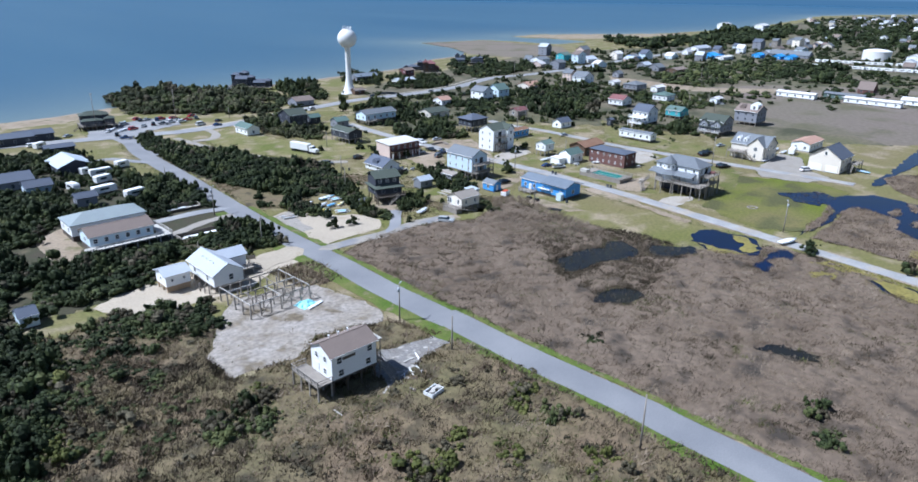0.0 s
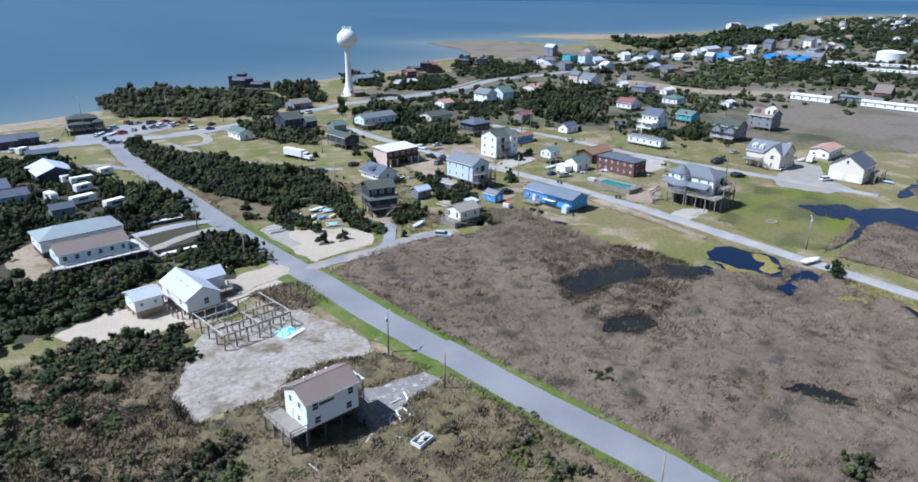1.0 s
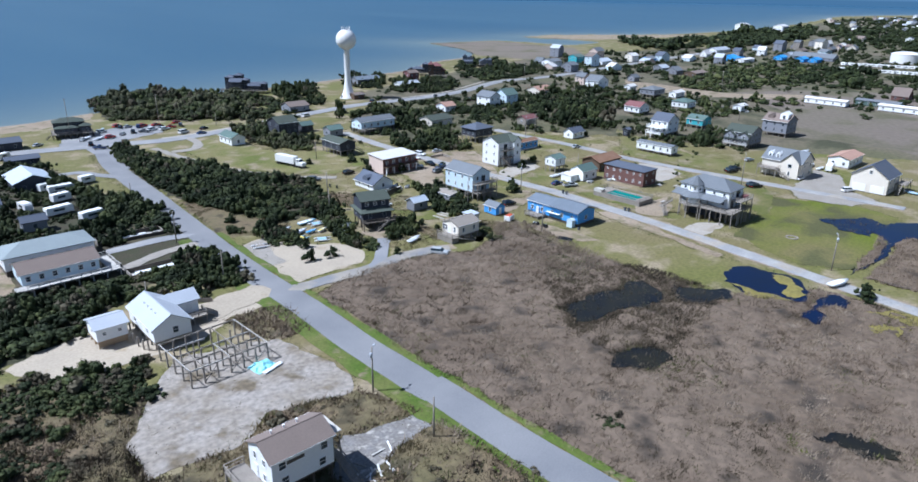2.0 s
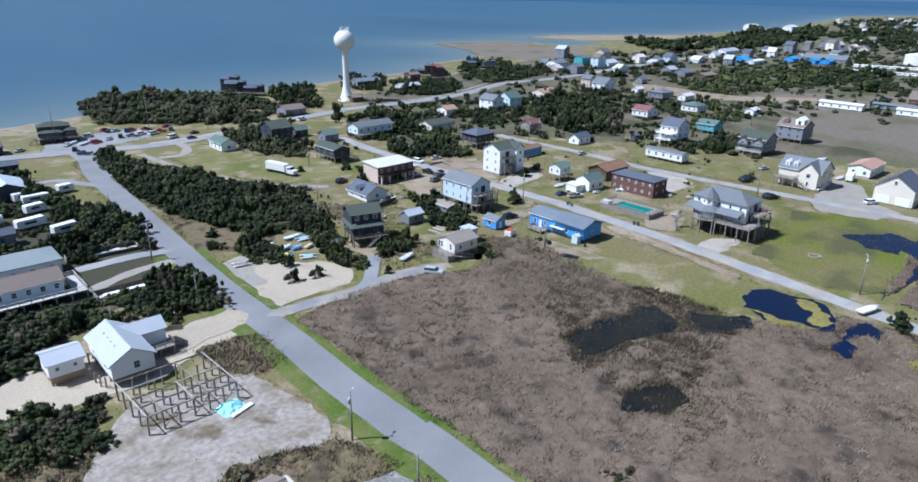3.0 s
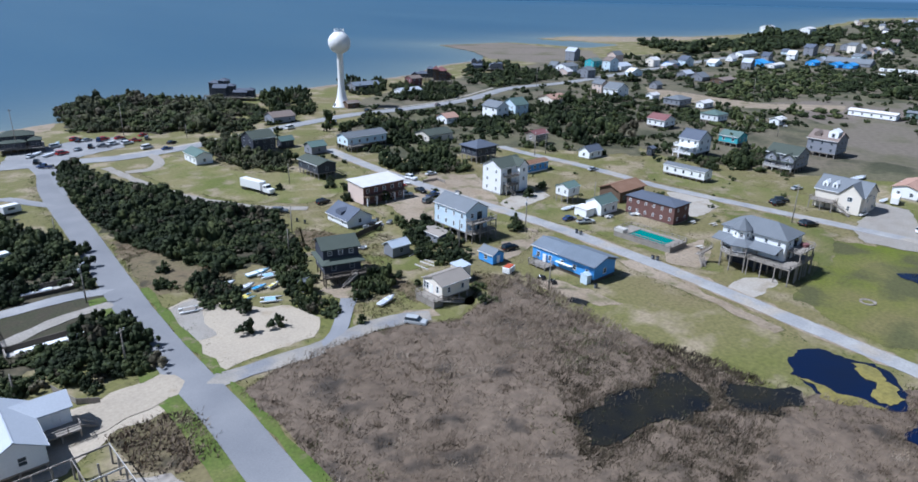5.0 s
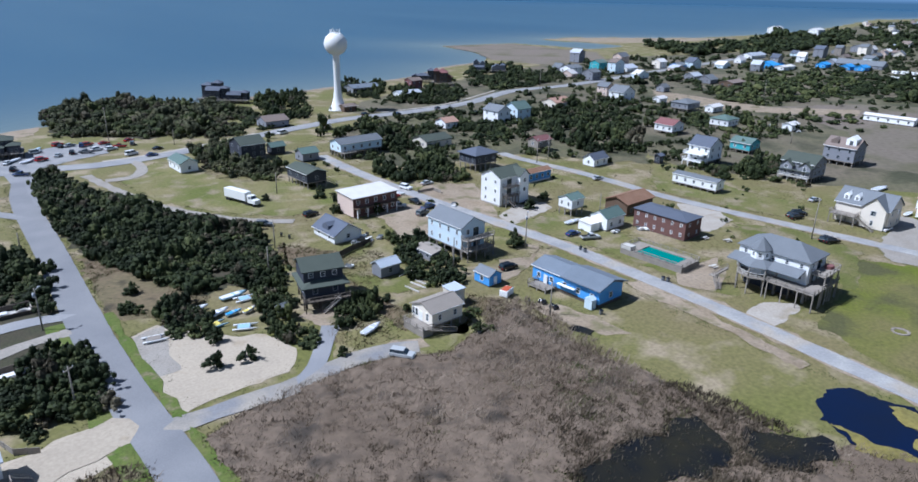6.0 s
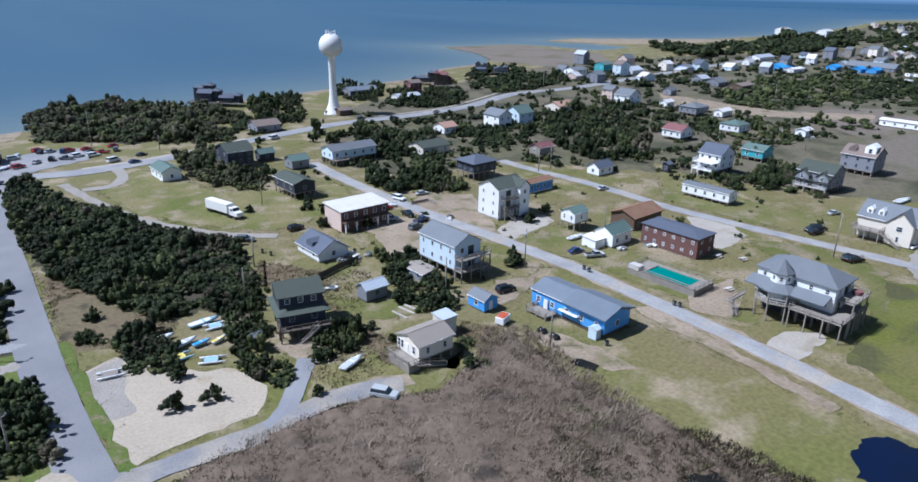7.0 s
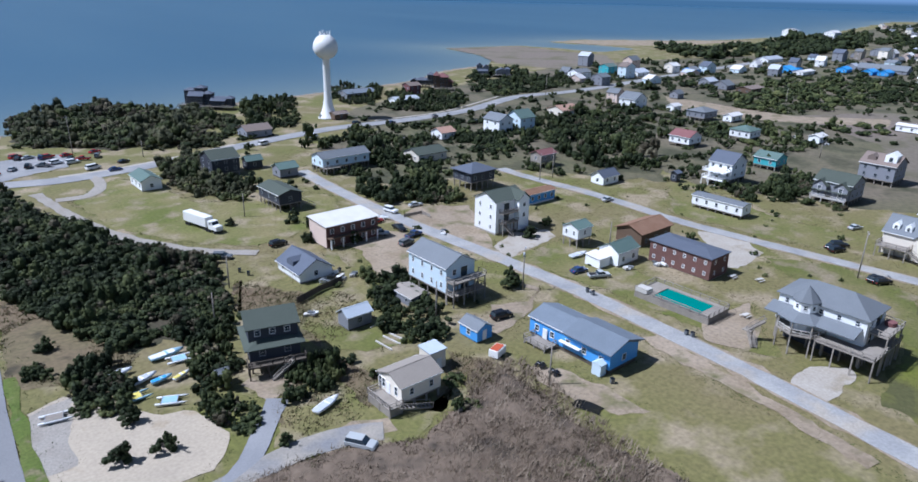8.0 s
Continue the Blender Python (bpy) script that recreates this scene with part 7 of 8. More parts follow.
# ---- campers and trailers ----
def camper(x, y, rot, length=6.0, label="white camper trailer parked among shrubs", colour="white_paint", group="campers"):
    c = thing("camper", label, "camper", x, y, None, rot, group)
    h = length / 2
    part("body", Shape().prism([(-h, 0.55), (-h, 2.7), (-h + 0.2, 2.9), (h - 0.5, 2.9), (h, 2.3), (h, 0.55)], "y", -1.2, 1.2), colour, c, bevel=0.05)
    for s in (-1, 1):
        part("window", Shape().box(-h * 0.5, h * 0.3, s * 1.21 - 0.015, s * 1.21 + 0.015, 1.5, 2.2), "glass", c)
        part("wheel", WHEEL_MESH, "", c, m=pose(-0.2, s * 1.0, 0.33))
    part("drawbar", Shape().beam((h, 0, 0.6), (h + 1.2, 0, 0.5), 0.12), "steel", c)
    return c


for x, y, rot, length in ((67.0, 273.1, 5, 8), (64.6, 262.3, 19, 6), (61.0, 247.6, 14, 8), (67.6, 236.7, 17, 7), (53.7, 257.5, -74, 5), (76.9, 281.1, 17, 5), (63.5, 278.2, 17, 5), (60.1, 337.9, 32, 5)):
    camper(x, y, rot, length)
# boats and vehicles drawn up at the waterfront and beside the cream houses
for x, y, rot, length, hull, label in (
    (96.4, 360.8, 44, 7.0, "boat_white", "white boat on a trailer by the waterfront"), (100.5, 356.6, 39, 7.0, "boat_white", "white boat beside the highway corner"),
    (106.6, 376.5, 57, 6.0, "boat_blue", "blue boat drawn up by the harbour"), (335.7, 140.9, -6, 9.0, "boat_white", "large white boat behind the cream house"),
    (317.7, 133.5, -1, 6.0, "boat_white", "white boat beside parked cars"), (312.8, 128.0, 7, 6.5, "boat_white", "white motor boat on the gravel"),
    (310.3, 123.1, -4, 5.0, "boat_white", "small white boat on the gravel"), (299.4, 86.7, -106, 6.0, "boat_blue", "blue boat on the wet grass"),
):
    boat(x, y, rot, length, hull, "pale_grey_roof", label)
camper(311.5, 120.1, 13, 6.5, "white camper trailer beside the gravel lot")
for x, y, rot, kind, colour in ((292.3, 124.1, -12, "suv", "car_black"), (299.2, 124.2, -12, "pickup", "car_black"), (287.9, 121.5, -5, "sedan", "car_white"), (284.1, 102.8, -28, "suv", "car_white"),
                                (281.3, 144.6, -39, "suv", "car_black"), (114.9, 381.6, 33, "suv", "car_red"), (118.7, 377.5, 24, "sedan", "car_silver"), (125.0, 374.7, 23, "suv", "car_red"),
                                (131.3, 374.2, 16, "sedan", "car_red"), (131.2, 361.1, 11, "suv", "car_white"), (141.6, 375.2, 22, "sedan", "car_red"), (58.3, 343.8, 23, "suv", "car_white"), (75.8, 357.3, 33, "sedan", "car_silver")):
    car(x, y, rot, kind, colour)
for i in range(34):
    k = i // 17
    x0, y0, x1, y1 = (718.2, 274.0, 741.4, 183.8) if k == 0 else (772.3, 291.5, 805.9, 191.1)
    f = (i % 17 + pick.uniform(-0.3, 0.3)) / 16
    camper(x0 + (x1 - x0) * f, y0 + (y1 - y0) * f, pick.uniform(50, 110), pick.uniform(6, 10), "white boat or camper in the far storage yard", group="storage yard")
ut = thing("utility_trailer", "white box trailer with a rusty red top", "trailer", 165.3, 156.5, None, 20)
part("box", Shape().box(-1.6, 1.6, -1.0, 1.0, 0.4, 1.9), "white_paint", ut, bevel=0.04)
part("top", Shape().box(-1.4, 1.2, -0.8, 0.8, 1.9, 2.05), "rust_red", ut, "rust-red patched top")
for s in (-1, 1):
    part("wheel", WHEEL_MESH, "", ut, m=pose(0, s * 0.95, 0.33))
for x, y, rot in ((169.0, 148.7, -81), (169.2, 145.4, -87)):
    q = thing("quad_bike", "black quad bike on bare dirt", "quad bike", x, y, None, rot, "quad bikes")
    part("frame", Shape().prism([(-0.95, 0.5), (-0.8, 0.95), (0.1, 0.85), (0.5, 1.05), (1.0, 0.8), (1.0, 0.5)], "y", -0.35, 0.35), "car_black", q, bevel=0.04)
    part("handlebar", Shape().beam((0.45, -0.45, 1.2), (0.45, 0.45, 1.2), 0.06), "steel", q)
    for fx in (-0.65, 0.65):
        for fy in (-0.5, 0.5):
            part("wheel", WHEEL_MESH, "", q, m=pose(fx, fy, 0.33))

# ---- the bare post frame in the sand ----
fx, fy, fl, fw = 63.1, 133.2, 15.1, 13.2
pf = thing("post_frame", "bare grey timber posts and beams of an unbuilt house in sand", "post frame", fx, fy, None, 4)
post = Shape().box(-0.13, 0.13, -0.13, 0.13, -0.3, 3.3).mesh("post", "weathered_wood")
for i in range(7):
    for j in range(5):
        if (i * 5 + j) % 11 == 7:
            continue
        part("post", post, "", pf, m=pose(-fl / 2 + fl * i / 6, -fw / 2 + fw * j / 4, 0, pick.uniform(-2, 2), pick.uniform(-2, 2), 0))
for j in range(5):
    y0 = -fw / 2 + fw * j / 4
    for k in range(2):
        if (j, k) != (3, 1):
            part("beam", Shape().beam((-fl / 2 + k * fl / 2, y0 + 0.17, 3.2), (-fl / 2 + (k + 1) * fl / 2, y0 + 0.17, 3.2), 0.12, 0.28), "pale_deck_wood" if (j + k) % 3 == 0 else "weathered_wood", pf)
for i in (0, 1, 3, 4, 6):
    part("cross_beam", Shape().beam((-fl / 2 + fl * i / 6, -fw / 2, 3.45), (-fl / 2 + fl * i / 6, fw / 2 - (i % 2) * fw / 2, 3.45), 0.1, 0.22), "pale_deck_wood" if i % 3 == 0 else "weathered_wood", pf)
for i in (1, 3, 5):
    part("brace", Shape().beam((-fl / 2 + fl * i / 6, -fw / 2, 0.3), (-fl / 2 + fl * (i + 1) / 6, -fw / 2, 2.8), 0.08, 0.15), "weathered_wood", pf)
tarp = thing("tarp_pile", "crumpled turquoise tarpaulin over lumber", "tarpaulin", 68.9, 125.0, None, 10)
sheet = Shape()
for i in range(9):
    for j in range(8):
        sheet.v.append((-2.2 + i * 0.55, -1.9 + j * 0.55, max(0.03, 0.9 - 0.06 * ((i - 4) ** 2 + (j - 3.5) ** 2) + 0.5 * noise.noise(Vector((i * 0.8, j * 0.8, 2))))))
sheet.f = [(i * 8 + j, (i + 1) * 8 + j, (i + 1) * 8 + j + 1, i * 8 + j + 1) for i in range(8) for j in range(7)]
part("sheet", sheet, "turquoise_tarp", tarp)
part("lumber", Shape().beam((-1.5, -2.4, 0.2), (3.0, -1.6, 0.2), 0.9, 0.25), "boat_white", tarp, "pale wrapped lumber")
for x, y in [(52.1, 152.2), (53.3, 149.5), (53.6, 147.5), (54.0, 145.6), (54.6, 144.5), (54.4, 155.5), (55.5, 155.4)]:
    sp = thing("old_piling", "short weathered post standing in sand", "post", x, y, group="old pilings")
    part("post", Shape().box(-0.13, 0.13, -0.13, 0.13, -0.2, 2.2), "weathered_wood", sp)

# ---- raised swimming pool ----
px0, py0, pl0, pw0 = 212.8, 149.0, 8.2, 18.4
pool = thing("swimming_pool", "raised swimming pool in a weathered railed deck", "pool", px0, py0, None, 2)
a0, b0 = pl0 / 2, pw0 / 2
for name_, box in (("deck_side", (-a0, -a0 + 1.2, -b0, b0)), ("deck_side", (a0 - 1.2, a0, -b0, b0)), ("deck_end", (-a0 + 1.2, a0 - 1.2, -b0, -b0 + 2.6)), ("deck_end", (-a0 + 1.2, a0 - 1.2, b0 - 4.2, b0))):
    part(name_, Shape().box(box[0], box[1], box[2], box[3], 0.0, 1.5), "weathered_wood", pool)
part("water", Shape().box(-a0 + 1.2, a0 - 1.2, -b0 + 2.6, b0 - 4.2, 0.1, 1.3), "pool_water", pool, "still green pool water")
railing(pool, [(-a0, -b0), (a0, -b0), (a0, b0), (-a0, b0), (-a0, -b0)], 1.5, 1.0)
part("locker", Shape().box(-a0 - 0.1, -a0 + 2.2, b0 - 3.2, b0 - 0.2, 1.5, 2.5), "pale_deck_wood", pool)

# ---- smaller things ----
for i in range(26):
    bd_ = thing("board", "broken pale board lying in the gravel drive", "board", 66.5 + pick.uniform(-3.4, 4.6), 85.8 + pick.uniform(-3.6, 4.2), None, pick.uniform(0, 180), "demolition boards")
    part("plank", Shape().box(-pick.uniform(0.4, 1.3), pick.uniform(0.3, 1.0), -0.13, 0.13, 0.05, 0.13), pick.choice(("pale_deck_wood", "boat_white", "weathered_wood", "tan_wood")), bd_, m=pose(0, 0, 0.08, pick.uniform(-6, 6), pick.uniform(-10, 10), 0))
crate = thing("wrecked_tub", "white roofless box wreck full of pale rubble", "box", 67.3, 78.3, None, 12)
crate.scale = (1.2, 1.35, 1.5)
part("side", Shape().box(-1.9, -1.75, -1.2, 1.2, 0.2, 1.25), "boat_white", crate)
part("side", Shape().box(1.75, 1.9, -1.2, 1.2, 0.2, 1.25), "boat_white", crate)
part("side", Shape().box(-1.75, 1.75, -1.2, -1.05, 0.2, 1.25), "boat_white", crate)
part("side", Shape().box(-1.75, 1.75, 1.05, 1.2, 0.2, 1.25), "boat_white", crate)
part("floor", Shape().box(-1.9, 1.9, -1.2, 1.2, 0.0, 0.2), "dark_wood", crate)
for i in range(6):
    part("rubble", Shape().box(-0.5, 0.5, -0.35, 0.35, 0, 0.3), "pale_deck_wood", crate, m=pose(-0.7 + 0.45 * i, pick.uniform(-0.5, 0.5), 0.8 + 0.1 * (i % 3), pick.uniform(-15, 15), pick.uniform(-15, 15), pick.uniform(0, 90)))
crate.scale = (0.85, 0.85, 0.9)
for i, (x, y, rot) in enumerate(((71.2, 90.4, 5), (73.3, 90.4, -108), (61.7, 84.8, 35), (48.7, 81.5, -13), (51.5, 84.3, -84), (68.9, 86.8, -110), (65.1, 87.4, 38), (70.7, 86.6, -94), (67.6, 87.1, 24), (61.0, 93.0, -7))):
    pl_ = thing("plank", "pale broken board lying on the ground", "plank", x, y, 0.1, rot, "scattered boards")
    part("board", Shape().box(-1.3, 1.3, -0.14, 0.14, 0, 0.08), "white_trim" if i % 2 else "pale_deck_wood", pl_, m=pose(0, 0, 0.1, 4, 3, 0))
for x, y, rot in ((236.6, 150.3, 1), (240.0, 145.2, -11), (219.0, 136.9, -3)):
    tb = thing("picnic_table", "weathered wooden picnic table on grass", "table", x, y, None, rot, "picnic tables")
    part("tabletop", Shape().box(-1.0, 1.0, -0.4, 0.4, 0.7, 0.76), "pale_deck_wood", tb)
    for s in (-1, 1):
        part("bench", Shape().box(-1.0, 1.0, s * 0.75 - 0.14, s * 0.75 + 0.14, 0.42, 0.47), "pale_deck_wood", tb)
        part("leg", Shape().beam((s * 0.7, -0.7, 0.02), (s * 0.7, 0.35, 0.72), 0.1).beam((s * 0.7, 0.7, 0.02), (s * 0.7, -0.35, 0.72), 0.1), "weathered_wood", tb)


def walled_strip(x, y, rot, length, label):
    """A long low bulkhead box with a pale slab, open on top."""
    w = thing("bulkhead", label, "enclosure", x, y, None, rot, "bulkhead enclosures")
    h = length / 2
    part("slab", Shape().box(-h, h, -1.6, 1.6, 0.0, 0.35), "pale_deck_wood", w)
    part("wall", Shape().box(-h, h, 1.6, 1.85, 0, 1.6), "dark_wood", w)
    part("wall", Shape().box(-h, h, -1.85, -1.6, 0, 0.9), "dark_wood", w)
    for s in (-1, 1):
        part("end_wall", Shape().box(s * h - 0.12, s * h + 0.12, -1.6, 1.6, 0, 1.4), "weathered_wood", w)
    part("boat_cover", Shape().prism([(-0.9, 0.35), (-0.7, 0.8), (0.7, 0.8), (0.9, 0.35)], "x", -h + 1.5, h * 0.5), "boat_white", w, "white covered hull")
    return w


walled_strip(71.1, 212.3, -1, 17, "dark walled boat slip with a white covered hull")
walled_strip(71.6, 184.2, 2, 18, "dark walled slip with pale blue floor and hull")
ring = thing("fire_ring", "pale round patch of a sandy fire ring", "fire pit", 219.2, 93.7, 0, 0)
part("ring", Shape().lathe([(1.8, 0.0), (1.8, 0.25), (1.3, 0.25), (1.2, 0.05)], 20), "white_sand", ring)


def fence(points, label, high=1.7, material="dark_wood"):
    f = thing("fence", label, "fence", *points[0])
    x0, y0 = points[0]
    for a, b in zip(points, points[1:]):
        n = max(1, round(math.dist(a, b) / 2.4))
        rot = math.degrees(math.atan2(b[1] - a[1], b[0] - a[0]))
        panel = Shape().box(0, math.dist(a, b) / n - 0.06, -0.03, 0.03, 0.1, high).mesh("panel", material)
        for i in range(n):
            x, y = a[0] + (b[0] - a[0]) * i / n - x0, a[1] + (b[1] - a[1]) * i / n - y0
            part("panel", panel, "", f, m=pose(x, y, 0, 0, 0, rot))
            part("post", Shape().box(-0.07, 0.07, -0.07, 0.07, 0, high + 0.1), material, f, m=pose(x, y, 0))
    return f


fence([(145.0, 198.9), (151.6, 201.6), (158.7, 203.6)], "dark board fence behind the green house")
fence([(197.2, 234.8), (203.5, 234.5), (203.7, 230.2)], "low board fence round the dirt plot", 1.0, "weathered_wood")
fence([(67.1, 166.8), (69.5, 159.8), (72.7, 157.8)], "weathered board fence by the white wing house", 1.2, "weathered_wood")
for i, (x, y, rot) in enumerate(((152.6, 173.3, -79), (150.2, 172.4, -83), (154.2, 173.8, -78), (154.3, 180.6, 11))):
    lb = thing("timber", "weathered timber lying in the grass", "timber", x, y, None, rot, "timber stack")
    part("baulk", Shape().box(-2.4, 2.4, -0.14, 0.14, 0, 0.25), "pale_deck_wood", lb)
for x, y in [(201.0, 165.6), (200.8, 163.8), (201.6, 139.8), (201.9, 138.6), (148.2, 146.3), (150.1, 186.5), (175.3, 137.2), (177.8, 194.9), (161.1, 209.3), (141.8, 223.2), (142.8, 220.2)]:
    bn = thing("bin", "dark wheeled rubbish bin standing outdoors", "bin", x, y, None, pick.uniform(0, 90), "rubbish bins")
    part("body", Shape().prism([(-0.28, 0.08), (0.28, 0.08), (0.36, 1.0), (-0.36, 1.0)], "y", -0.32, 0.32), "car_grey", bn)
    part("lid", Shape().box(-0.4, 0.4, -0.36, 0.36, 1.0, 1.07), "car_black", bn)
for i, (x, y) in enumerate([(145.1, 192.5), (159.1, 208.5), (159.4, 204.8), (155.1, 206.3), (162.5, 206.0), (229.9, 164.3), (228.4, 166.8), (219.4, 168.6), (197.7, 216.6), (240.0, 224.7), (461.4, 319.8), (423.6, 245.2), (421.3, 237.8), (424.3, 227.4), (418.4, 210.6), (410.7, 241.2), (400.2, 241.4)]):
    jk = thing("junk_pile", "heap of pale discarded things in a yard", "junk", x, y, None, pick.uniform(0, 180), "yard clutter")
    for k in range(4):
        part("piece", Shape().box(-0.7, 0.7, -0.4, 0.4, 0, 0.5), ("boat_white", "pale_deck_wood", "steel", "car_grey")[(i + k) % 4], jk, m=pose(pick.uniform(-1.2, 1.2), pick.uniform(-1, 1), 0.15 * k, pick.uniform(-8, 8), pick.uniform(-8, 8), pick.uniform(0, 180)))

# ---- plants ----
LOTS = [o for m_, l_, o in SANDS]
WATERS = [o for m_, o in PONDS]
hummocks("marsh_tussocks", "brown matted dead marsh grass", MARSH, "marsh_soil", 0.75, 0.75, WATERS + [ROADWAY])
hummocks("scrub_tussocks", "brown and olive tangled undergrowth", WEST, "scrub_soil", 0.75, 0.8, LOTS[:2] + [LOTS[4], ROADWAY])
stalks = fill(MARSH, 2.4, WATERS + [ROADWAY])
tone = np.array([noise.noise(Vector((x * 0.05, y * 0.08, 1.0))) + 0.7 * noise.noise(Vector((x * 0.2, y * 0.3, 4.0))) + 0.25 * noise.noise(Vector((x * 0.8, y * 0.8, 8.0))) for x, y in stalks])
reeds("marsh_reeds", "dry brown reeds over the marsh", stalks[(tone > -0.28) & (tone < 0.22)], "brown_reed", (0.35, 0.95), 7, width=0.085)
reeds("dark_reeds", "dark wet reeds in the marsh hollows", stalks[tone <= -0.28], "dark_reed", (0.35, 0.8), 7, width=0.09)
reeds("straw_reeds", "pale straw-coloured reeds in drifts", stalks[tone >= 0.22], "straw_reed", (0.4, 1.0), 7, width=0.085)
sprouts = np.array([p for p in fill(MARSH, 0.8, WATERS + [ROADWAY]) if noise.noise(Vector((p[0] * 0.09, p[1] * 0.09, 31.0))) + 0.5 * noise.noise(Vector((p[0] * 0.3, p[1] * 0.3, 34.0))) > 0.34])
reeds("marsh_sprouts", "olive and green growth between the dead reeds", sprouts, "yellow_shrub", (0.3, 0.8), 7, width=0.12)
weeds = fill(WEST, 2.6, LOTS + [ROADWAY])
tone = np.array([noise.noise(Vector((x * 0.05, y * 0.05, 21.0))) + 0.8 * noise.noise(Vector((x * 0.17, y * 0.17, 24.0))) + 0.3 * noise.noise(Vector((x * 0.7, y * 0.7, 28.0))) for x, y in weeds])
for low, top, word, material, tall in ((-9, -0.3, "dark tangled stems in hollows of the scrub", "dark_reed", (0.5, 1.1)), (-0.3, 0.06, "dry brown weeds in the scrub", "brown_reed", (0.5, 1.1)),
                                       (0.06, 0.36, "olive weeds in the scrub", "olive_reed", (0.4, 1.1)), (0.36, 9, "pale grass heads in the scrub", "straw_reed", (0.4, 1.0))):
    reeds("scrub_weeds", word, weeds[(tone > low) & (tone <= top)], material, tall, 6, width=0.13)
reeds("scrub_grass", "green grass showing through the scrub", fill(WEST, 0.35, LOTS + [ROADWAY]), "grass_tuft", (0.3, 0.8), 6, width=0.14)
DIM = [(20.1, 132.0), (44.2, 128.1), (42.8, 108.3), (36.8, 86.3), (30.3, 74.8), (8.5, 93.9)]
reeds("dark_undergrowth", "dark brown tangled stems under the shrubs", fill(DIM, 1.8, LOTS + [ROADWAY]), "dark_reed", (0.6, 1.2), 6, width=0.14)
for outline in ([(39.6, 105.9), (44.9, 94.0), (50.2, 89.4), (41.5, 78.3), (35.5, 81.8), (34.6, 92.1)], [(54.6, 92.8), (58.5, 82.1), (48.5, 76.0), (44.5, 83.5)], [(77.7, 65.5), (82.0, 55.0), (77.9, 43.0), (66.9, 48.6), (68.6, 58.4)]):
    reeds("grass_clumps", "pale green grass clumps in the scrub", fill(outline, 1.1, LOTS + [ROADWAY]), "grass_tuft", (0.4, 0.9), 6, width=0.14)
for outline in ROUGH:
    reeds("yard_weeds", "brown and green weeds on rough ground", fill(outline, 1.2, LOTS + [ROADWAY]), "olive_reed", (0.2, 0.6), 6, width=0.13)
    reeds("yard_grass", "green grass on rough ground", fill(outline, 0.5, LOTS + [ROADWAY]), "grass_tuft", (0.15, 0.5), 6, width=0.13)
reeds("corner_weeds", "brown weeds by the road corner", fill(CORNER, 2.2), "brown_reed", (0.4, 1.0), 6, width=0.13)
reeds("sand_weeds", "thin weeds on the sand lot", fill(LOTS[0], 0.12), "olive_reed", (0.1, 0.35), 5, width=0.1)
edge = [(141.9, 142.8), (161.7, 157.6), (168.1, 152.6), (166.1, 138.0), (163.3, 117.2), (143.1, 111.0), (141.5, 126.6), (137.3, 133.8)]
reeds("tall_reeds", "taller pale brown reeds at the marsh head", fill(edge, 1.6, WATERS), "straw_reed", (0.7, 1.5), 6, width=0.09)
WETTISH = [(137.4, 117.7), (154.8, 116.0), (165.7, 110.8), (167.6, 99.7), (167.0, 86.3), (155.3, 83.6), (134.3, 79.1), (123.0, 86.5), (124.5, 97.7), (132.4, 108.7)]
reeds("wet_reeds", "dark sodden reeds round the marsh water", fill(WETTISH, 2.6, WATERS), "dark_reed", (0.5, 1.1), 6, width=0.13)
for outline in ISLES:
    reeds("island_reeds", "dry brown reeds on islands in the water", fill(outline, 2.2), "brown_reed", (0.4, 1.0), 6, width=0.13)
grassy = [(153.9, 128.9), (161.1, 119.0), (151.1, 108.0), (141.1, 112.5), (145.6, 123.3)]
reeds("marsh_grass", "green grass coming up in the marsh", fill(grassy, 1.2, WATERS), "grass_tuft", (0.3, 0.8), 6)
DUCKWEED = [(181.8, 61.1), (188.7, 54.1), (187.5, 36.3), (185.5, 27.1), (174.6, 24.6), (172.4, 35.5), (172.5, 48.2), (174.5, 56.0)]
reeds("pond_weeds", "yellow green leaves and grass in the flooded ditch", fill(DUCKWEED, 1.3), "algae_leaf", (0.1, 0.3), 6, width=0.3, spread=0.7)
for outline in PONDS[5:9]:
    reeds("pond_reeds", "thin dark reeds in shallow water", fill(outline[1], 0.35), "dark_reed", (0.4, 0.9), 5, width=0.1)
    reeds("pond_herbs", "low green water plants in the shallow murky water", fill(outline[1], 0.8), "grass_tuft", (0.1, 0.35), 6, width=0.2, spread=0.35)

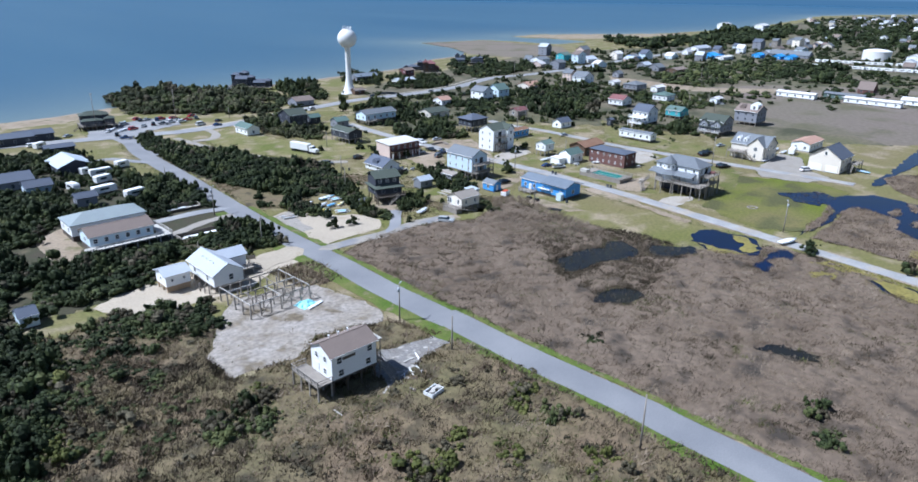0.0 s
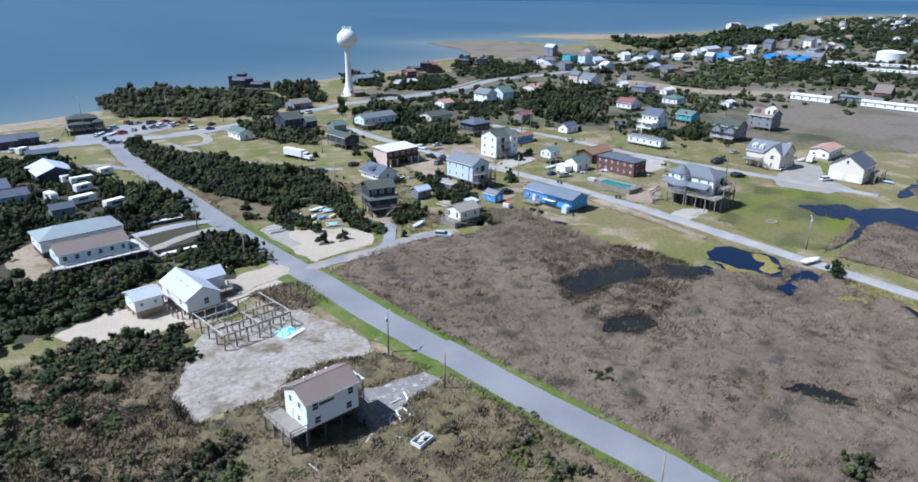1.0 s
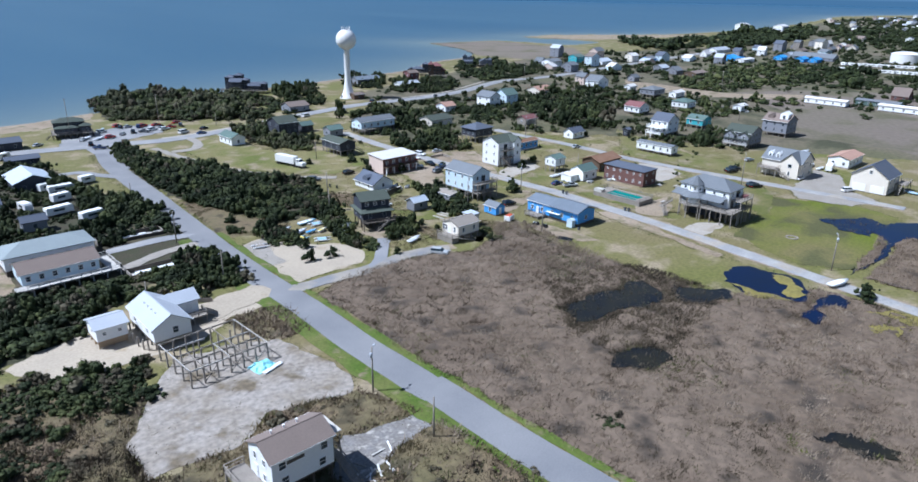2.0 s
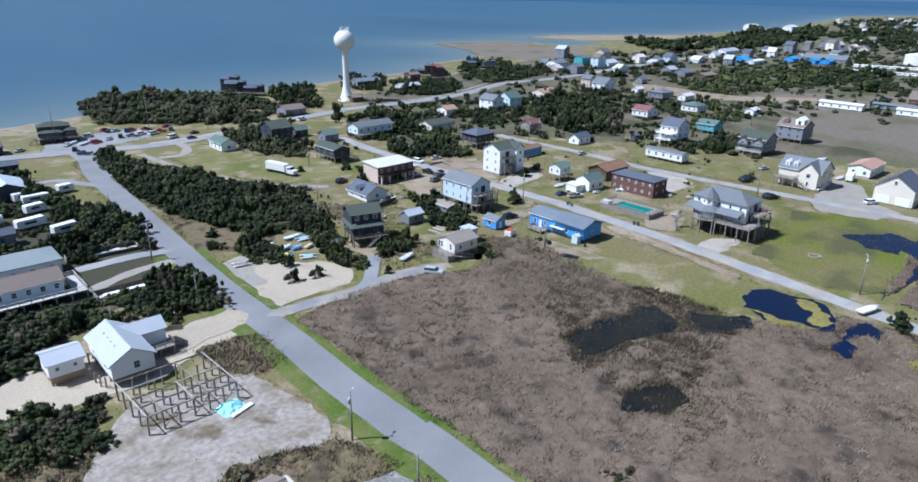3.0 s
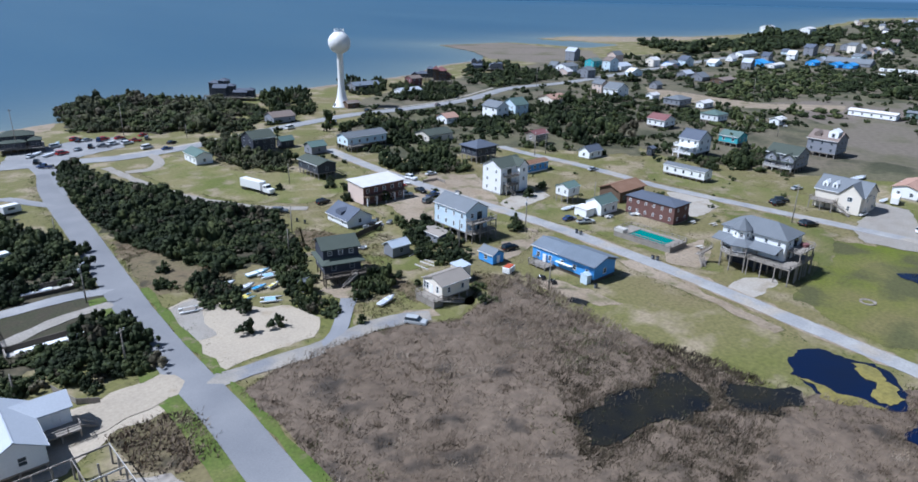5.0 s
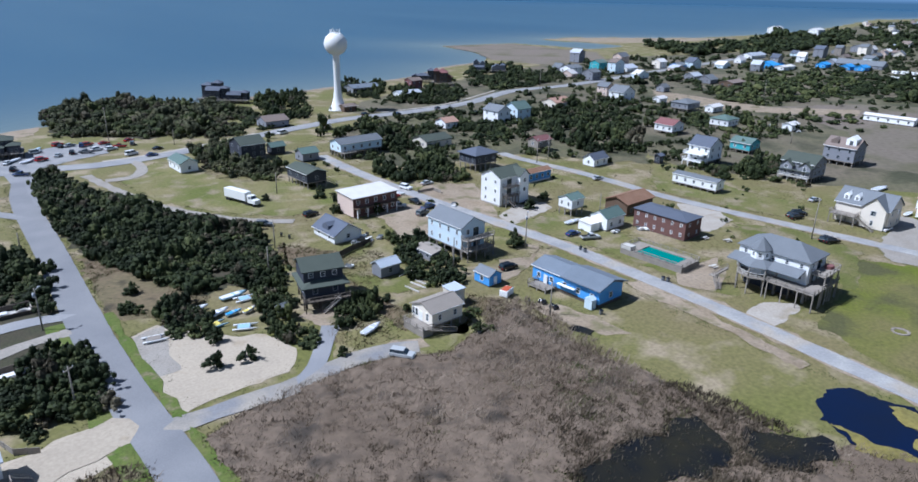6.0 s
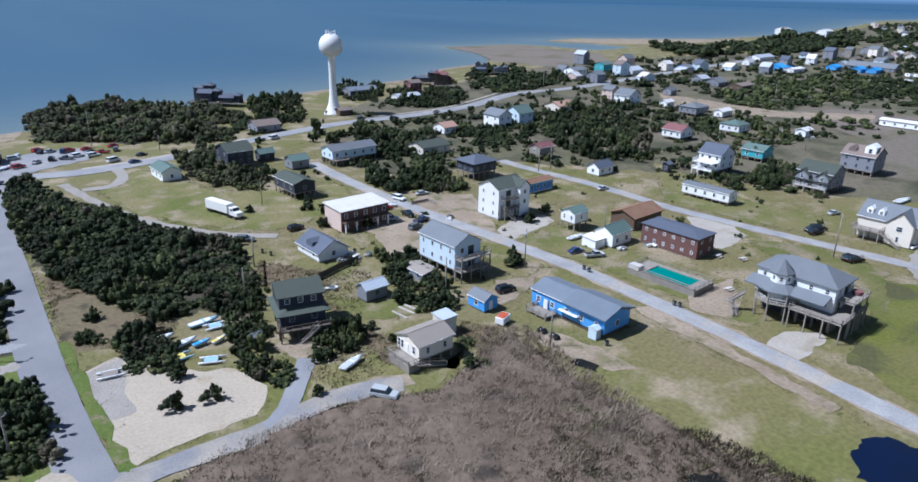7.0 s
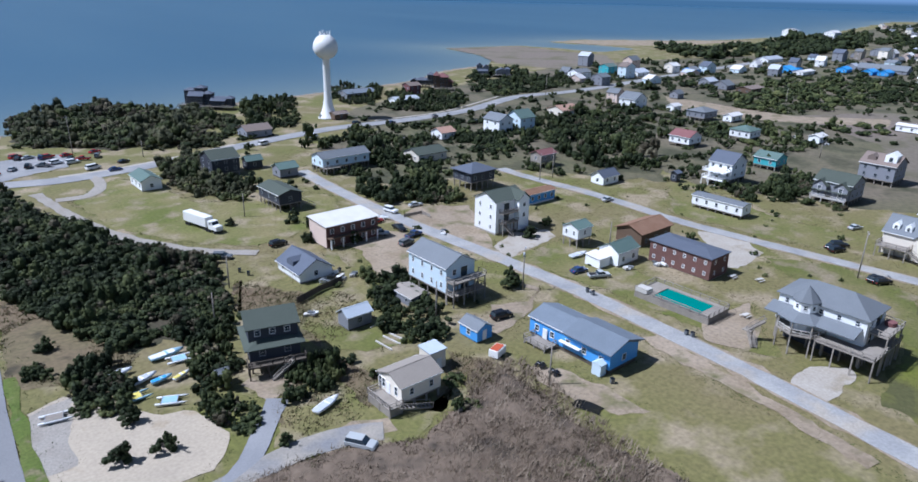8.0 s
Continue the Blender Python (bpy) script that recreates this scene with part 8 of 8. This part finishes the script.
for outline in ALGAE + tuple(o for m_, o in PONDS[:3]):
    reeds("water_plants", "yellow green leaves floating on the water", fill(outline, 0.35 if len(outline) > 6 else 1.5), "algae_leaf", (0.02, 0.12), 5, width=0.3, spread=0.7)
THICK = (
    ("juniper", [(19.5, 184.5), (30.0, 164.5), (25.4, 147.6), (18.5, 126.7), (14.2, 106.0), (9.5, 98.9), (0, 104), (-2, 150)], 2.0, (1.0, 1.9), 1.05),
    ("juniper", [(96, 300), (106, 300), (116, 284), (120.7, 249.9), (103, 247), (96.3, 253.9)], 2.0, (1.1, 2.0), 1.1),
    ("juniper", [(38.9, 147.8), (47.6, 142.7), (51.7, 134.8), (50.4, 125.6), (44.5, 124.9), (36.0, 131.8)], 1.7, (0.8, 1.6), 1.1),
    ("juniper", [(45.1, 188.6), (55.0, 185.3), (62.6, 179.9), (67.1, 171.0), (64.5, 165.0), (55.8, 167.8), (43.2, 171.7)], 1.7, (0.9, 1.7), 1.1),
    ("juniper", [(95.5, 320.0), (109.2, 307.8), (115.1, 273.0), (130.5, 251.9), (138.9, 234.1), (134.1, 214.5), (127.8, 203.2), (121.9, 190.1), (118.1, 202.3), (109.0, 199.8), (102.0, 219.2), (95.9, 238.0), (94.4, 267.8)], 1.55, (1.1, 2.0), 1.15),
    ("juniper", [(99.3, 334.9), (106.5, 332.6), (107.7, 287.5), (122.1, 267.3), (121.2, 239.9), (132.4, 219.1), (132.4, 203.0), (124.5, 194.8), (113.6, 203.9), (102.8, 217.6), (102.2, 235.3), (96.7, 260.0), (96.2, 296.8)], 1.7, (1.1, 1.9), 1.15),
    ("juniper", [(14.6, 200.7), (27.4, 186.4), (34.7, 183.7), (42.0, 180.0), (53.7, 179.9), (62.7, 178.0), (57.2, 172.5), (49.7, 167.4), (45.5, 160.0), (31.8, 156.9), (24.0, 158.9), (10.7, 171.1)], 1.6, (1.1, 2.2), 1.2),
    ("juniper", [(24.3, 273.6), (45.1, 256.3), (44.8, 233.8), (39.4, 221.4), (31.5, 206.8), (15.6, 207.8)], 1.8, (1.2, 2.2), 1.2),
    ("juniper", [(75.6, 188.7), (80.6, 191.2), (84.9, 188.7), (84.2, 164.8), (82.2, 161.3), (76.6, 164.1), (72.2, 161.3), (67.3, 171.5), (62.4, 178.8), (58.9, 183.2), (64.3, 182.4), (78.0, 182.8)], 1.5, (0.9, 1.7), 1.15),
    ("juniper", [(69.2, 307.8), (71.5, 269.4), (86.4, 234.1), (83.3, 215.6), (69.8, 226.0), (66.8, 250.4), (59.1, 260.8)], 1.9, (1.0, 2.0), 1.2),
    ("juniper", [(42.7, 322.9), (55.0, 322.1), (62.4, 306.8), (53.2, 284.5), (42.3, 277.7), (38.3, 296.8)], 2.2, (1.2, 2.2), 1.2),
    ("juniper", [(7.6, 163.0), (15.9, 150.8), (19.5, 142.9), (19.8, 128.2), (13.2, 106.9), (7.3, 95.0), (-1.1, 102.4)], 1.7, (1.0, 1.9), 1.0),
    ("juniper", [(22.4, 139.7), (31.2, 141.9), (47.8, 137.3), (47.1, 130.7), (35.8, 134.6), (25.7, 133.9)], 1.6, (0.8, 1.6), 1.0),
    ("wax_myrtle", [(32.5, 97.6), (39.3, 98.0), (44.9, 94.0), (39.7, 85.7), (31.4, 91.3)], 1.6, (0.8, 1.6), 1.1),
    ("yellow_shrub", [(52.4, 66.1), (63.1, 68.9), (64.2, 64.3), (54.2, 59.9), (49.0, 63.1)], 1.5, (0.7, 1.4), 1.1),
    ("yellow_shrub", [(78.4, 71.6), (85.4, 70.8), (78.3, 63.1), (74.0, 64.6)], 1.5, (0.6, 1.2), 1.1),
    ("yellow_shrub", [(65.5, 61.2), (69.7, 59.5), (64.9, 54.3), (62.1, 55.9)], 1.6, (0.6, 1.2), 1.1),
    ("wax_myrtle", [(78.3, 62.7), (82.5, 57.8), (80.0, 54.6), (75.6, 58.4)], 1.9, (0.6, 1.1), 1.1),
    ("wax_myrtle", [(18.1, 141.0), (42.4, 133.0), (39.6, 111.1), (29.9, 92.3), (20.0, 83.8), (4.9, 97.1), (14.3, 114.0)], 3.6, (0.6, 1.3), 0.8),
    ("juniper", [(16.1, 131.4), (32.6, 131.6), (37.1, 118.8), (23.9, 109.9), (16.7, 96.5), (7.3, 95.0)], 3.4, (0.7, 1.4), 0.8),
    ("coast_olive", [(124.5, 472.6), (151.9, 481.5), (205.1, 448.5), (214.9, 415.6), (188.0, 396.8), (171.5, 376.9), (151.2, 380.6), (124.0, 398.5), (118.9, 425.7)], 2.3, (1.7, 3.4), 1.0),
    ("coast_olive", [(130.5, 467.4), (162.0, 493.8), (201.9, 452.6), (219.1, 418.6), (182.2, 352.7), (162.2, 366.1), (139.8, 393.5), (116.3, 397.5)], 3.0, (1.7, 3.2), 1.0),
    ("coast_olive", [(156.5, 337.4), (174.4, 348.5), (165.8, 315.6), (174.0, 293.0), (165.0, 276.8), (152.6, 289.4), (151.6, 313.8)], 2.2, (1.2, 2.2), 1.1),
    ("juniper", [(239.8, 475.2), (269.7, 462.6), (237.3, 388.1), (217.9, 372.6), (212.1, 386.3)], 3.0, (1.4, 2.6), 1.25),
    ("juniper", [(314.3, 497.1), (346.9, 485.2), (308.0, 423.5), (290.9, 428.7), (287.1, 446.7)], 3.2, (1.4, 2.6), 1.2),
    ("juniper", [(329.2, 450.0), (370.4, 441.3), (353.9, 390.4), (315.4, 380.1), (298.8, 399.6)], 3.0, (1.4, 2.6), 1.2),
    ("juniper", [(408.6, 449.7), (523.2, 457.9), (499.2, 424.4), (417.4, 410.5), (385.5, 404.7)], 3.6, (1.4, 2.8), 1.15),
    ("juniper", [(328.4, 324.5), (374.1, 336.9), (419.9, 332.2), (376.0, 270.6), (316.3, 229.7), (298.1, 234.1), (295.3, 249.6), (297.0, 270.9), (304.2, 300.7)], 4.8, (1.5, 2.8), 1.25),
    ("juniper", [(195.8, 267.6), (208.4, 269.5), (221.0, 266.3), (226.0, 242.5), (219.1, 236.9), (197.5, 251.9)], 2.0, (1.2, 2.4), 1.25),
    ("juniper", [(213.5, 299.0), (226.8, 317.5), (245.3, 324.2), (230.3, 287.7), (209.3, 281.0)], 2.4, (1.3, 2.4), 1.25),
    ("juniper", [(255.0, 329.6), (274.6, 329.4), (223.3, 248.6), (221.4, 263.2), (234.8, 290.3)], 2.8, (1.3, 2.4), 1.25),
    ("juniper", [(230.8, 345.4), (256.5, 357.8), (247.3, 327.3), (232.3, 327.2)], 2.8, (1.3, 2.2), 1.2),
    ("juniper", [(296.6, 344.7), (297.8, 301.7), (269.6, 266.9), (283.3, 289.4), (272.0, 303.9)], 2.8, (1.3, 2.4), 1.2),
    ("juniper", [(318.6, 190.0), (351.7, 189.2), (332.3, 175.1), (303.1, 175.3)], 2.0, (1.0, 2.0), 1.2),
    ("wax_myrtle", [(312.7, 174.2), (326.0, 160.9), (309.7, 155.8), (304.9, 166.4)], 2.6, (0.8, 1.5), 1.0),
    ("juniper", [(311.5, 194.9), (321.7, 191.7), (302.4, 181.4), (299.9, 185.5)], 2.2, (1.0, 2.0), 1.2),
    ("juniper", [(165.3, 204.0), (171.1, 196.3), (165.7, 170.3), (156.7, 165.1), (153.2, 169.9), (153.7, 179.1)], 1.9, (1.0, 1.9), 1.2),
    ("juniper", [(172.4, 267.9), (181.6, 269.2), (170.6, 232.9), (162.3, 230.4)], 2.6, (0.9, 1.8), 1.1),
    ("juniper", [(121.1, 194.1), (131.5, 200.2), (123.9, 179.1), (117.0, 172.9), (122.4, 168.9), (121.2, 163.8), (116.1, 160.3), (115.2, 166.4), (115.3, 176.4)], 1.6, (0.8, 1.5), 1.2),
    ("juniper", [(129.2, 172.7), (139.6, 175.0), (142.0, 170.6), (134.0, 164.6), (127.7, 164.9)], 1.5, (0.9, 1.6), 1.2),
    ("juniper", [(99.8, 197.0), (106.2, 195.9), (108.5, 185.8), (104.6, 177.2), (99.5, 181.0)], 1.3, (0.9, 1.6), 1.15),
    ("juniper", [(93.4, 201.8), (98.1, 203.2), (98.6, 197.9), (94.4, 196.3)], 1.8, (0.8, 1.4), 1.1),
    ("wax_myrtle", [(153.4, 157.1), (158.0, 151.2), (151.5, 145.1), (148.4, 147.4)], 1.6, (0.8, 1.4), 1.1),
    ("grey_scrub", [(125.3, 251.6), (139.5, 236.5), (135.4, 217.3), (124.0, 214.2), (119.7, 224.8)], 2.2, (0.9, 1.7), 1.1),
    ("juniper", [(192.4, 66.3), (196.8, 51.1), (196.0, 38.7), (191.7, 37.5), (189.8, 51.6), (186.7, 62.4)], 1.9, (0.8, 1.6), 1.1),
    ("wax_myrtle", [(114.3, 33.7), (116.4, 31.8), (112.3, 29.7), (110.4, 31.3)], 1.4, (0.6, 1.1), 1.1),
    ("wax_myrtle", [(109.0, 29.3), (112.0, 26.3), (106.6, 24.4), (103.9, 26.7)], 1.3, (0.7, 1.3), 1.2),
    ("yellow_shrub", [(53.3, 74.8), (57.0, 73.6), (54.5, 68.8), (50.2, 69.0)], 1.6, (0.6, 1.1), 1.0),
    ("yellow_shrub", [(74.1, 49.9), (79.3, 47.2), (74.6, 40.8), (68.5, 44.5)], 1.8, (0.6, 1.1), 1.0),
    ("yellow_shrub", [(39.2, 99.0), (45.5, 102.0), (46.1, 96.5), (41.0, 95.0)], 1.7, (0.6, 1.1), 1.1),
    ("yellow_shrub", [(13.7, 128.3), (21.0, 135.6), (21.8, 126.5), (15.8, 117.0)], 1.9, (0.8, 1.4), 1.0),
    ("yellow_shrub", [(11.1, 106.7), (14.9, 105.4), (14.1, 98.8), (11.3, 100.3)], 1.7, (0.7, 1.3), 1.0),
    ("wax_myrtle", [(29.8, 158.6), (42.1, 146.1), (53.4, 144.5), (51.2, 134.4), (38.7, 136.2), (27.0, 142.9)], 1.7, (0.8, 1.5), 1.0),
    ("wax_myrtle", [(104.5, 76.1), (107.8, 72.5), (104.2, 69.8), (101.8, 72.4)], 1.6, (0.6, 1.0), 1.1),
)
for material, outline, spacing, size, high in THICK:
    word = {"juniper": "dense dark green coastal shrubs", "wax_myrtle": "olive green wind-shaped shrubs", "coast_olive": "grey-olive windblown coastal woods", "yellow_shrub": "bright yellow-green bushy shrubs", "grey_scrub": "bare grey-brown twiggy shrubs"}[material]
    near = outline[0][0] < 160 and outline[0][1] < 345
    spots = scatter(outline, spacing * (0.98 if near else 1.14), size, high, 0.04 if near else 0.2)
    spots = [p for p in spots if not any(inside(o, [p[:2]])[0] for o in (LAWNS[7][2], SANDS[1][2]))] if near else clear(spots)
    pick.shuffle(spots)
    cut = int(len(spots) * (0.5 if material == "coast_olive" else 0.74))
    bushes("shrub_thicket", word, spots[:cut], material)
    rest = spots[cut:]
    bushes("shrub_thicket", "olive green and grey mixed shrubs", rest[: len(rest) * 4 // 5], "wax_myrtle" if material in ("juniper", "coast_olive") else "grey_scrub")
    bushes("shrub_thicket", "bare grey-brown twiggy shrubs", rest[len(rest) * 4 // 5 :], "grey_scrub")
YARDS = [(66, 318), (76, 264), (83, 224), (84, 206), (64, 207), (62, 216), (40, 222), (30, 206), (12, 176), (20, 240), (34, 330)]
KEEP_OFF = [(67.0, 273.1), (64.6, 262.3), (61.0, 247.6), (67.6, 236.7), (53.7, 257.5), (76.9, 281.1), (63.5, 278.2), (60.3, 283), (60.3, 293), (63.8, 320.4), (37.7, 274.5), (43.5, 260.3), (52.1, 235.7), (44, 207), (52, 207), (58, 207)]
yard_spots = [p for p in scatter(YARDS, 2.7, (0.9, 1.9), 1.15, 0.1) if min(math.dist(p[:2], q) for q in KEEP_OFF) > 5.2]
bushes("shrub_thicket", "dense dark shrubs between campers and sheds", clear(yard_spots), "juniper")
FAR_WOODS = (
    ("juniper", [(1880, 766), (2254, 786), (2537, 698), (2331, 422), (920, 157), (1057, 296), (1256, 478)], 23, (4, 8)),
    ("juniper", [(871.1, 652.0), (928.3, 557.0), (1294.2, 654.7), (1462.2, 604.2), (1136.6, 485.1), (825.1, 452.1), (747.6, 504.2)], 13, (5, 9)),
    ("wax_myrtle", [(583.4, 346.1), (706.7, 345.6), (674.7, 279.8), (576.1, 244.2), (484.3, 260.7), (485.9, 302.3)], 7, (2.4, 4.5)),
    ("juniper", [(721.6, 327.5), (725.3, 243.1), (612.2, 198.5), (564.6, 234.3)], 6, (2.4, 4.5)),
    ("juniper", [(485.0, 539.9), (519.4, 531.6), (470.9, 427.8), (396.0, 397.4), (404.0, 464.8)], 4.5, (2.0, 3.6)),
    ("juniper", [(1308.6, 560.4), (1902.9, 520.0), (1602.6, 302.7), (995.8, 181.8), (911.4, 241.0), (973.2, 352.5)], 17, (5, 9)),
    ("juniper", [(546.1, 497.0), (681.3, 435.5), (528.4, 329.6), (505.3, 368.3), (469.7, 405.5)], 10, (2.2, 4.0)),
    ("juniper", [(680.5, 217.4), (717.8, 168.5), (634.3, 147.0), (611.7, 181.2)], 8, (2.4, 4.0)),
    ("wax_myrtle", [(474.7, 237.0), (532.1, 224.5), (477.1, 200.0), (440.7, 215.0)], 7, (2.0, 3.4)),
    ("wax_myrtle", [(423.2, 307.0), (424.9, 267.8), (424.0, 218.5), (384.5, 193.4), (382.5, 235.8), (389.6, 267.5)], 5.5, (1.6, 3.0)),
    ("juniper", [(531.5, 186.2), (521.1, 159.4), (458.4, 148.4), (443.7, 159.9)], 11, (1.6, 3.0)),
    ("juniper", [(265.4, 390.0), (309.9, 355.9), (335.4, 302.9), (370.5, 292.1), (286.8, 258.1), (263.1, 301.7), (243.0, 344.5)], 6.5, (1.8, 3.2)),
    ("juniper", [(206.3, 435.2), (214.9, 366.4), (189.0, 335.4), (169.0, 351.2)], 6.5, (1.8, 3.2)),
)
for material, outline, spacing, size in FAR_WOODS:
    bushes("far_woods", "dark far coastal woods and shrubs", clear(scatter(outline, spacing * 1.15, size, 0.8, 0.26), 3), material, far=True, category="woods")
bushes("twiggy_scrub", "grey-brown leafless scrub", scatter(WEST, 6.5, (0.5, 1.1), 0.8, 0.25), "grey_scrub")
village = [(222.2, 351.1), (317.5, 372.1), (371.0, 362.3), (491.1, 344.8), (455.6, 224.5), (311.1, 179.5), (262.7, 249.7), (192.3, 257.8), (178.2, 279.7)]
for material, spacing in (("juniper", 10.5), ("wax_myrtle", 14)):
    bushes("village_trees", "scattered dark trees between the houses", clear(scatter(village, spacing, (1.2, 2.4), 1.2, 0.1)), material)
outer = [(281.9, 414.1), (455.1, 489.5), (656.6, 506.2), (931.0, 426.2), (1005.6, 267.5), (561.3, 128.3), (437.0, 193.4), (366.4, 278.9), (274.0, 293.2)]
bushes("far_trees", "scattered dark trees of the far village", clear(scatter(outer, 12.5, (1.5, 3.2), 0.95, 0.16), 3), "juniper", far=True)
loose = [(162.3, 230.4), (263.1, 221.1), (314.6, 185.6), (299.6, 132.5), (245.4, 133.3), (205.8, 170.4), (158.5, 163.8), (145.1, 185.4)]
bushes("loose_shrubs", "single low shrubs in the gardens", scatter(loose, 15, (0.5, 1.1), 1.1, 0.0), "wax_myrtle")


def tree(x, y, r, h, material="juniper", label="dark green shrubby tree on open ground"):
    t = thing("tree", label, "tree", x, y, group="garden trees")
    part("trunk", Shape().lathe([(0.16, -0.1), (0.1, h * 0.35), (0.03, h * 0.8)], 7), "bark", t, smooth=True)
    for k in range(5):
        a = 1.257 * k + x
        part("limb", Shape().beam((0, 0, h * (0.2 + 0.08 * k)), (r * 0.6 * math.cos(a), r * 0.6 * math.sin(a), h * (0.35 + 0.1 * k)), 0.07), "bark", t)
    quads = []
    for k in range(4):
        q = BUSHES[rng.integers(6)]
        w = q * (r * (0.95 - 0.16 * k), r * (0.95 - 0.16 * k), h * 0.42)
        quads.append(w + (rng.uniform(-0.15, 0.15) * r, rng.uniform(-0.15, 0.15) * r, h * (0.04 + 0.17 * k)))
    v = np.concatenate(quads).reshape(-1, 3)
    crown = big_mesh("crown", v, np.arange(len(v)).reshape(-1, 4), material)
    crown.parent = t
    return t


for x, y, r, h in ((102.0, 165.9, 1.7, 3.4), (107.9, 164.8, 1.7, 2.6), (105.6, 175.1, 1.7, 2.8), (188.7, 178.6, 2.8, 4.6), (142.8, 163.8, 1.0, 1.8), (216.4, 200.4, 2.4, 3.6), (122.3, 155.6, 1.2, 2.2), (227.8, 204.6, 2.0, 3.0), (174.8, 224.3, 2.2, 3.6), (148.8, 147.1, 1.3, 2.4), (98.8, 207.9, 1.8, 2.6), (154.4, 177.9, 2.2, 3.4), (152.8, 257.5, 1.5, 2.2), (191.0, 63.3, 2.2, 3.4)):
    tree(x, y, r, h)

# grass along the rims of lots and lawns, and over the dry ground
rims = []
for outline in [o for m_, l_, o in SANDS if m_ != "concrete"] + [o for m_, l_, o in LAWNS]:
    for a, b in zip(outline, outline[1:] + outline[:1]):
        n = int(math.dist(a, b) * 2.2)
        f = rng.uniform(0, 1, n)[:, None]
        rims.append(np.asarray(a) * (1 - f) + np.asarray(b) * f + rng.normal(size=(n, 2)) * 0.8)
rims = np.concatenate(rims)
reeds("rim_grass", "uneven grass growing over lot edges", rims[(rims[:, 0] < 420) & (rims[:, 1] < 420)], "grass_tuft", (0.05, 0.18), 6, width=0.16)
line = smooth_line(MAIN, 1.0)
rows = []
for i, p in enumerate(line[:-1]):
    d = (line[i + 1] - p).normalized()
    for side in (-1, 1):
        for k in range(3):
            q = p + Vector((-d.y, d.x)) * side * (3.6 + abs(rng.normal()) * 1.6) + d * rng.uniform(0, 1)
            rows.append((q.x, q.y))
reeds("roadside_grass", "green grass along the road edge", np.array(rows), "grass_tuft", (0.1, 0.35), 5, width=0.12)
open_ground = [(121.2, 311.1), (230.8, 345.4), (326.8, 316.3), (338.1, 198.4), (280.0, 108.2), (221.2, 92.8), (185.9, 115.2), (165.4, 134.6), (150.6, 164.2), (138.4, 211.1), (132.4, 241.5)]
reeds("dry_grass", "short dry grass between the houses", fill(open_ground, 0.55, LOTS), "olive_reed", (0.08, 0.24), 4, width=0.1)
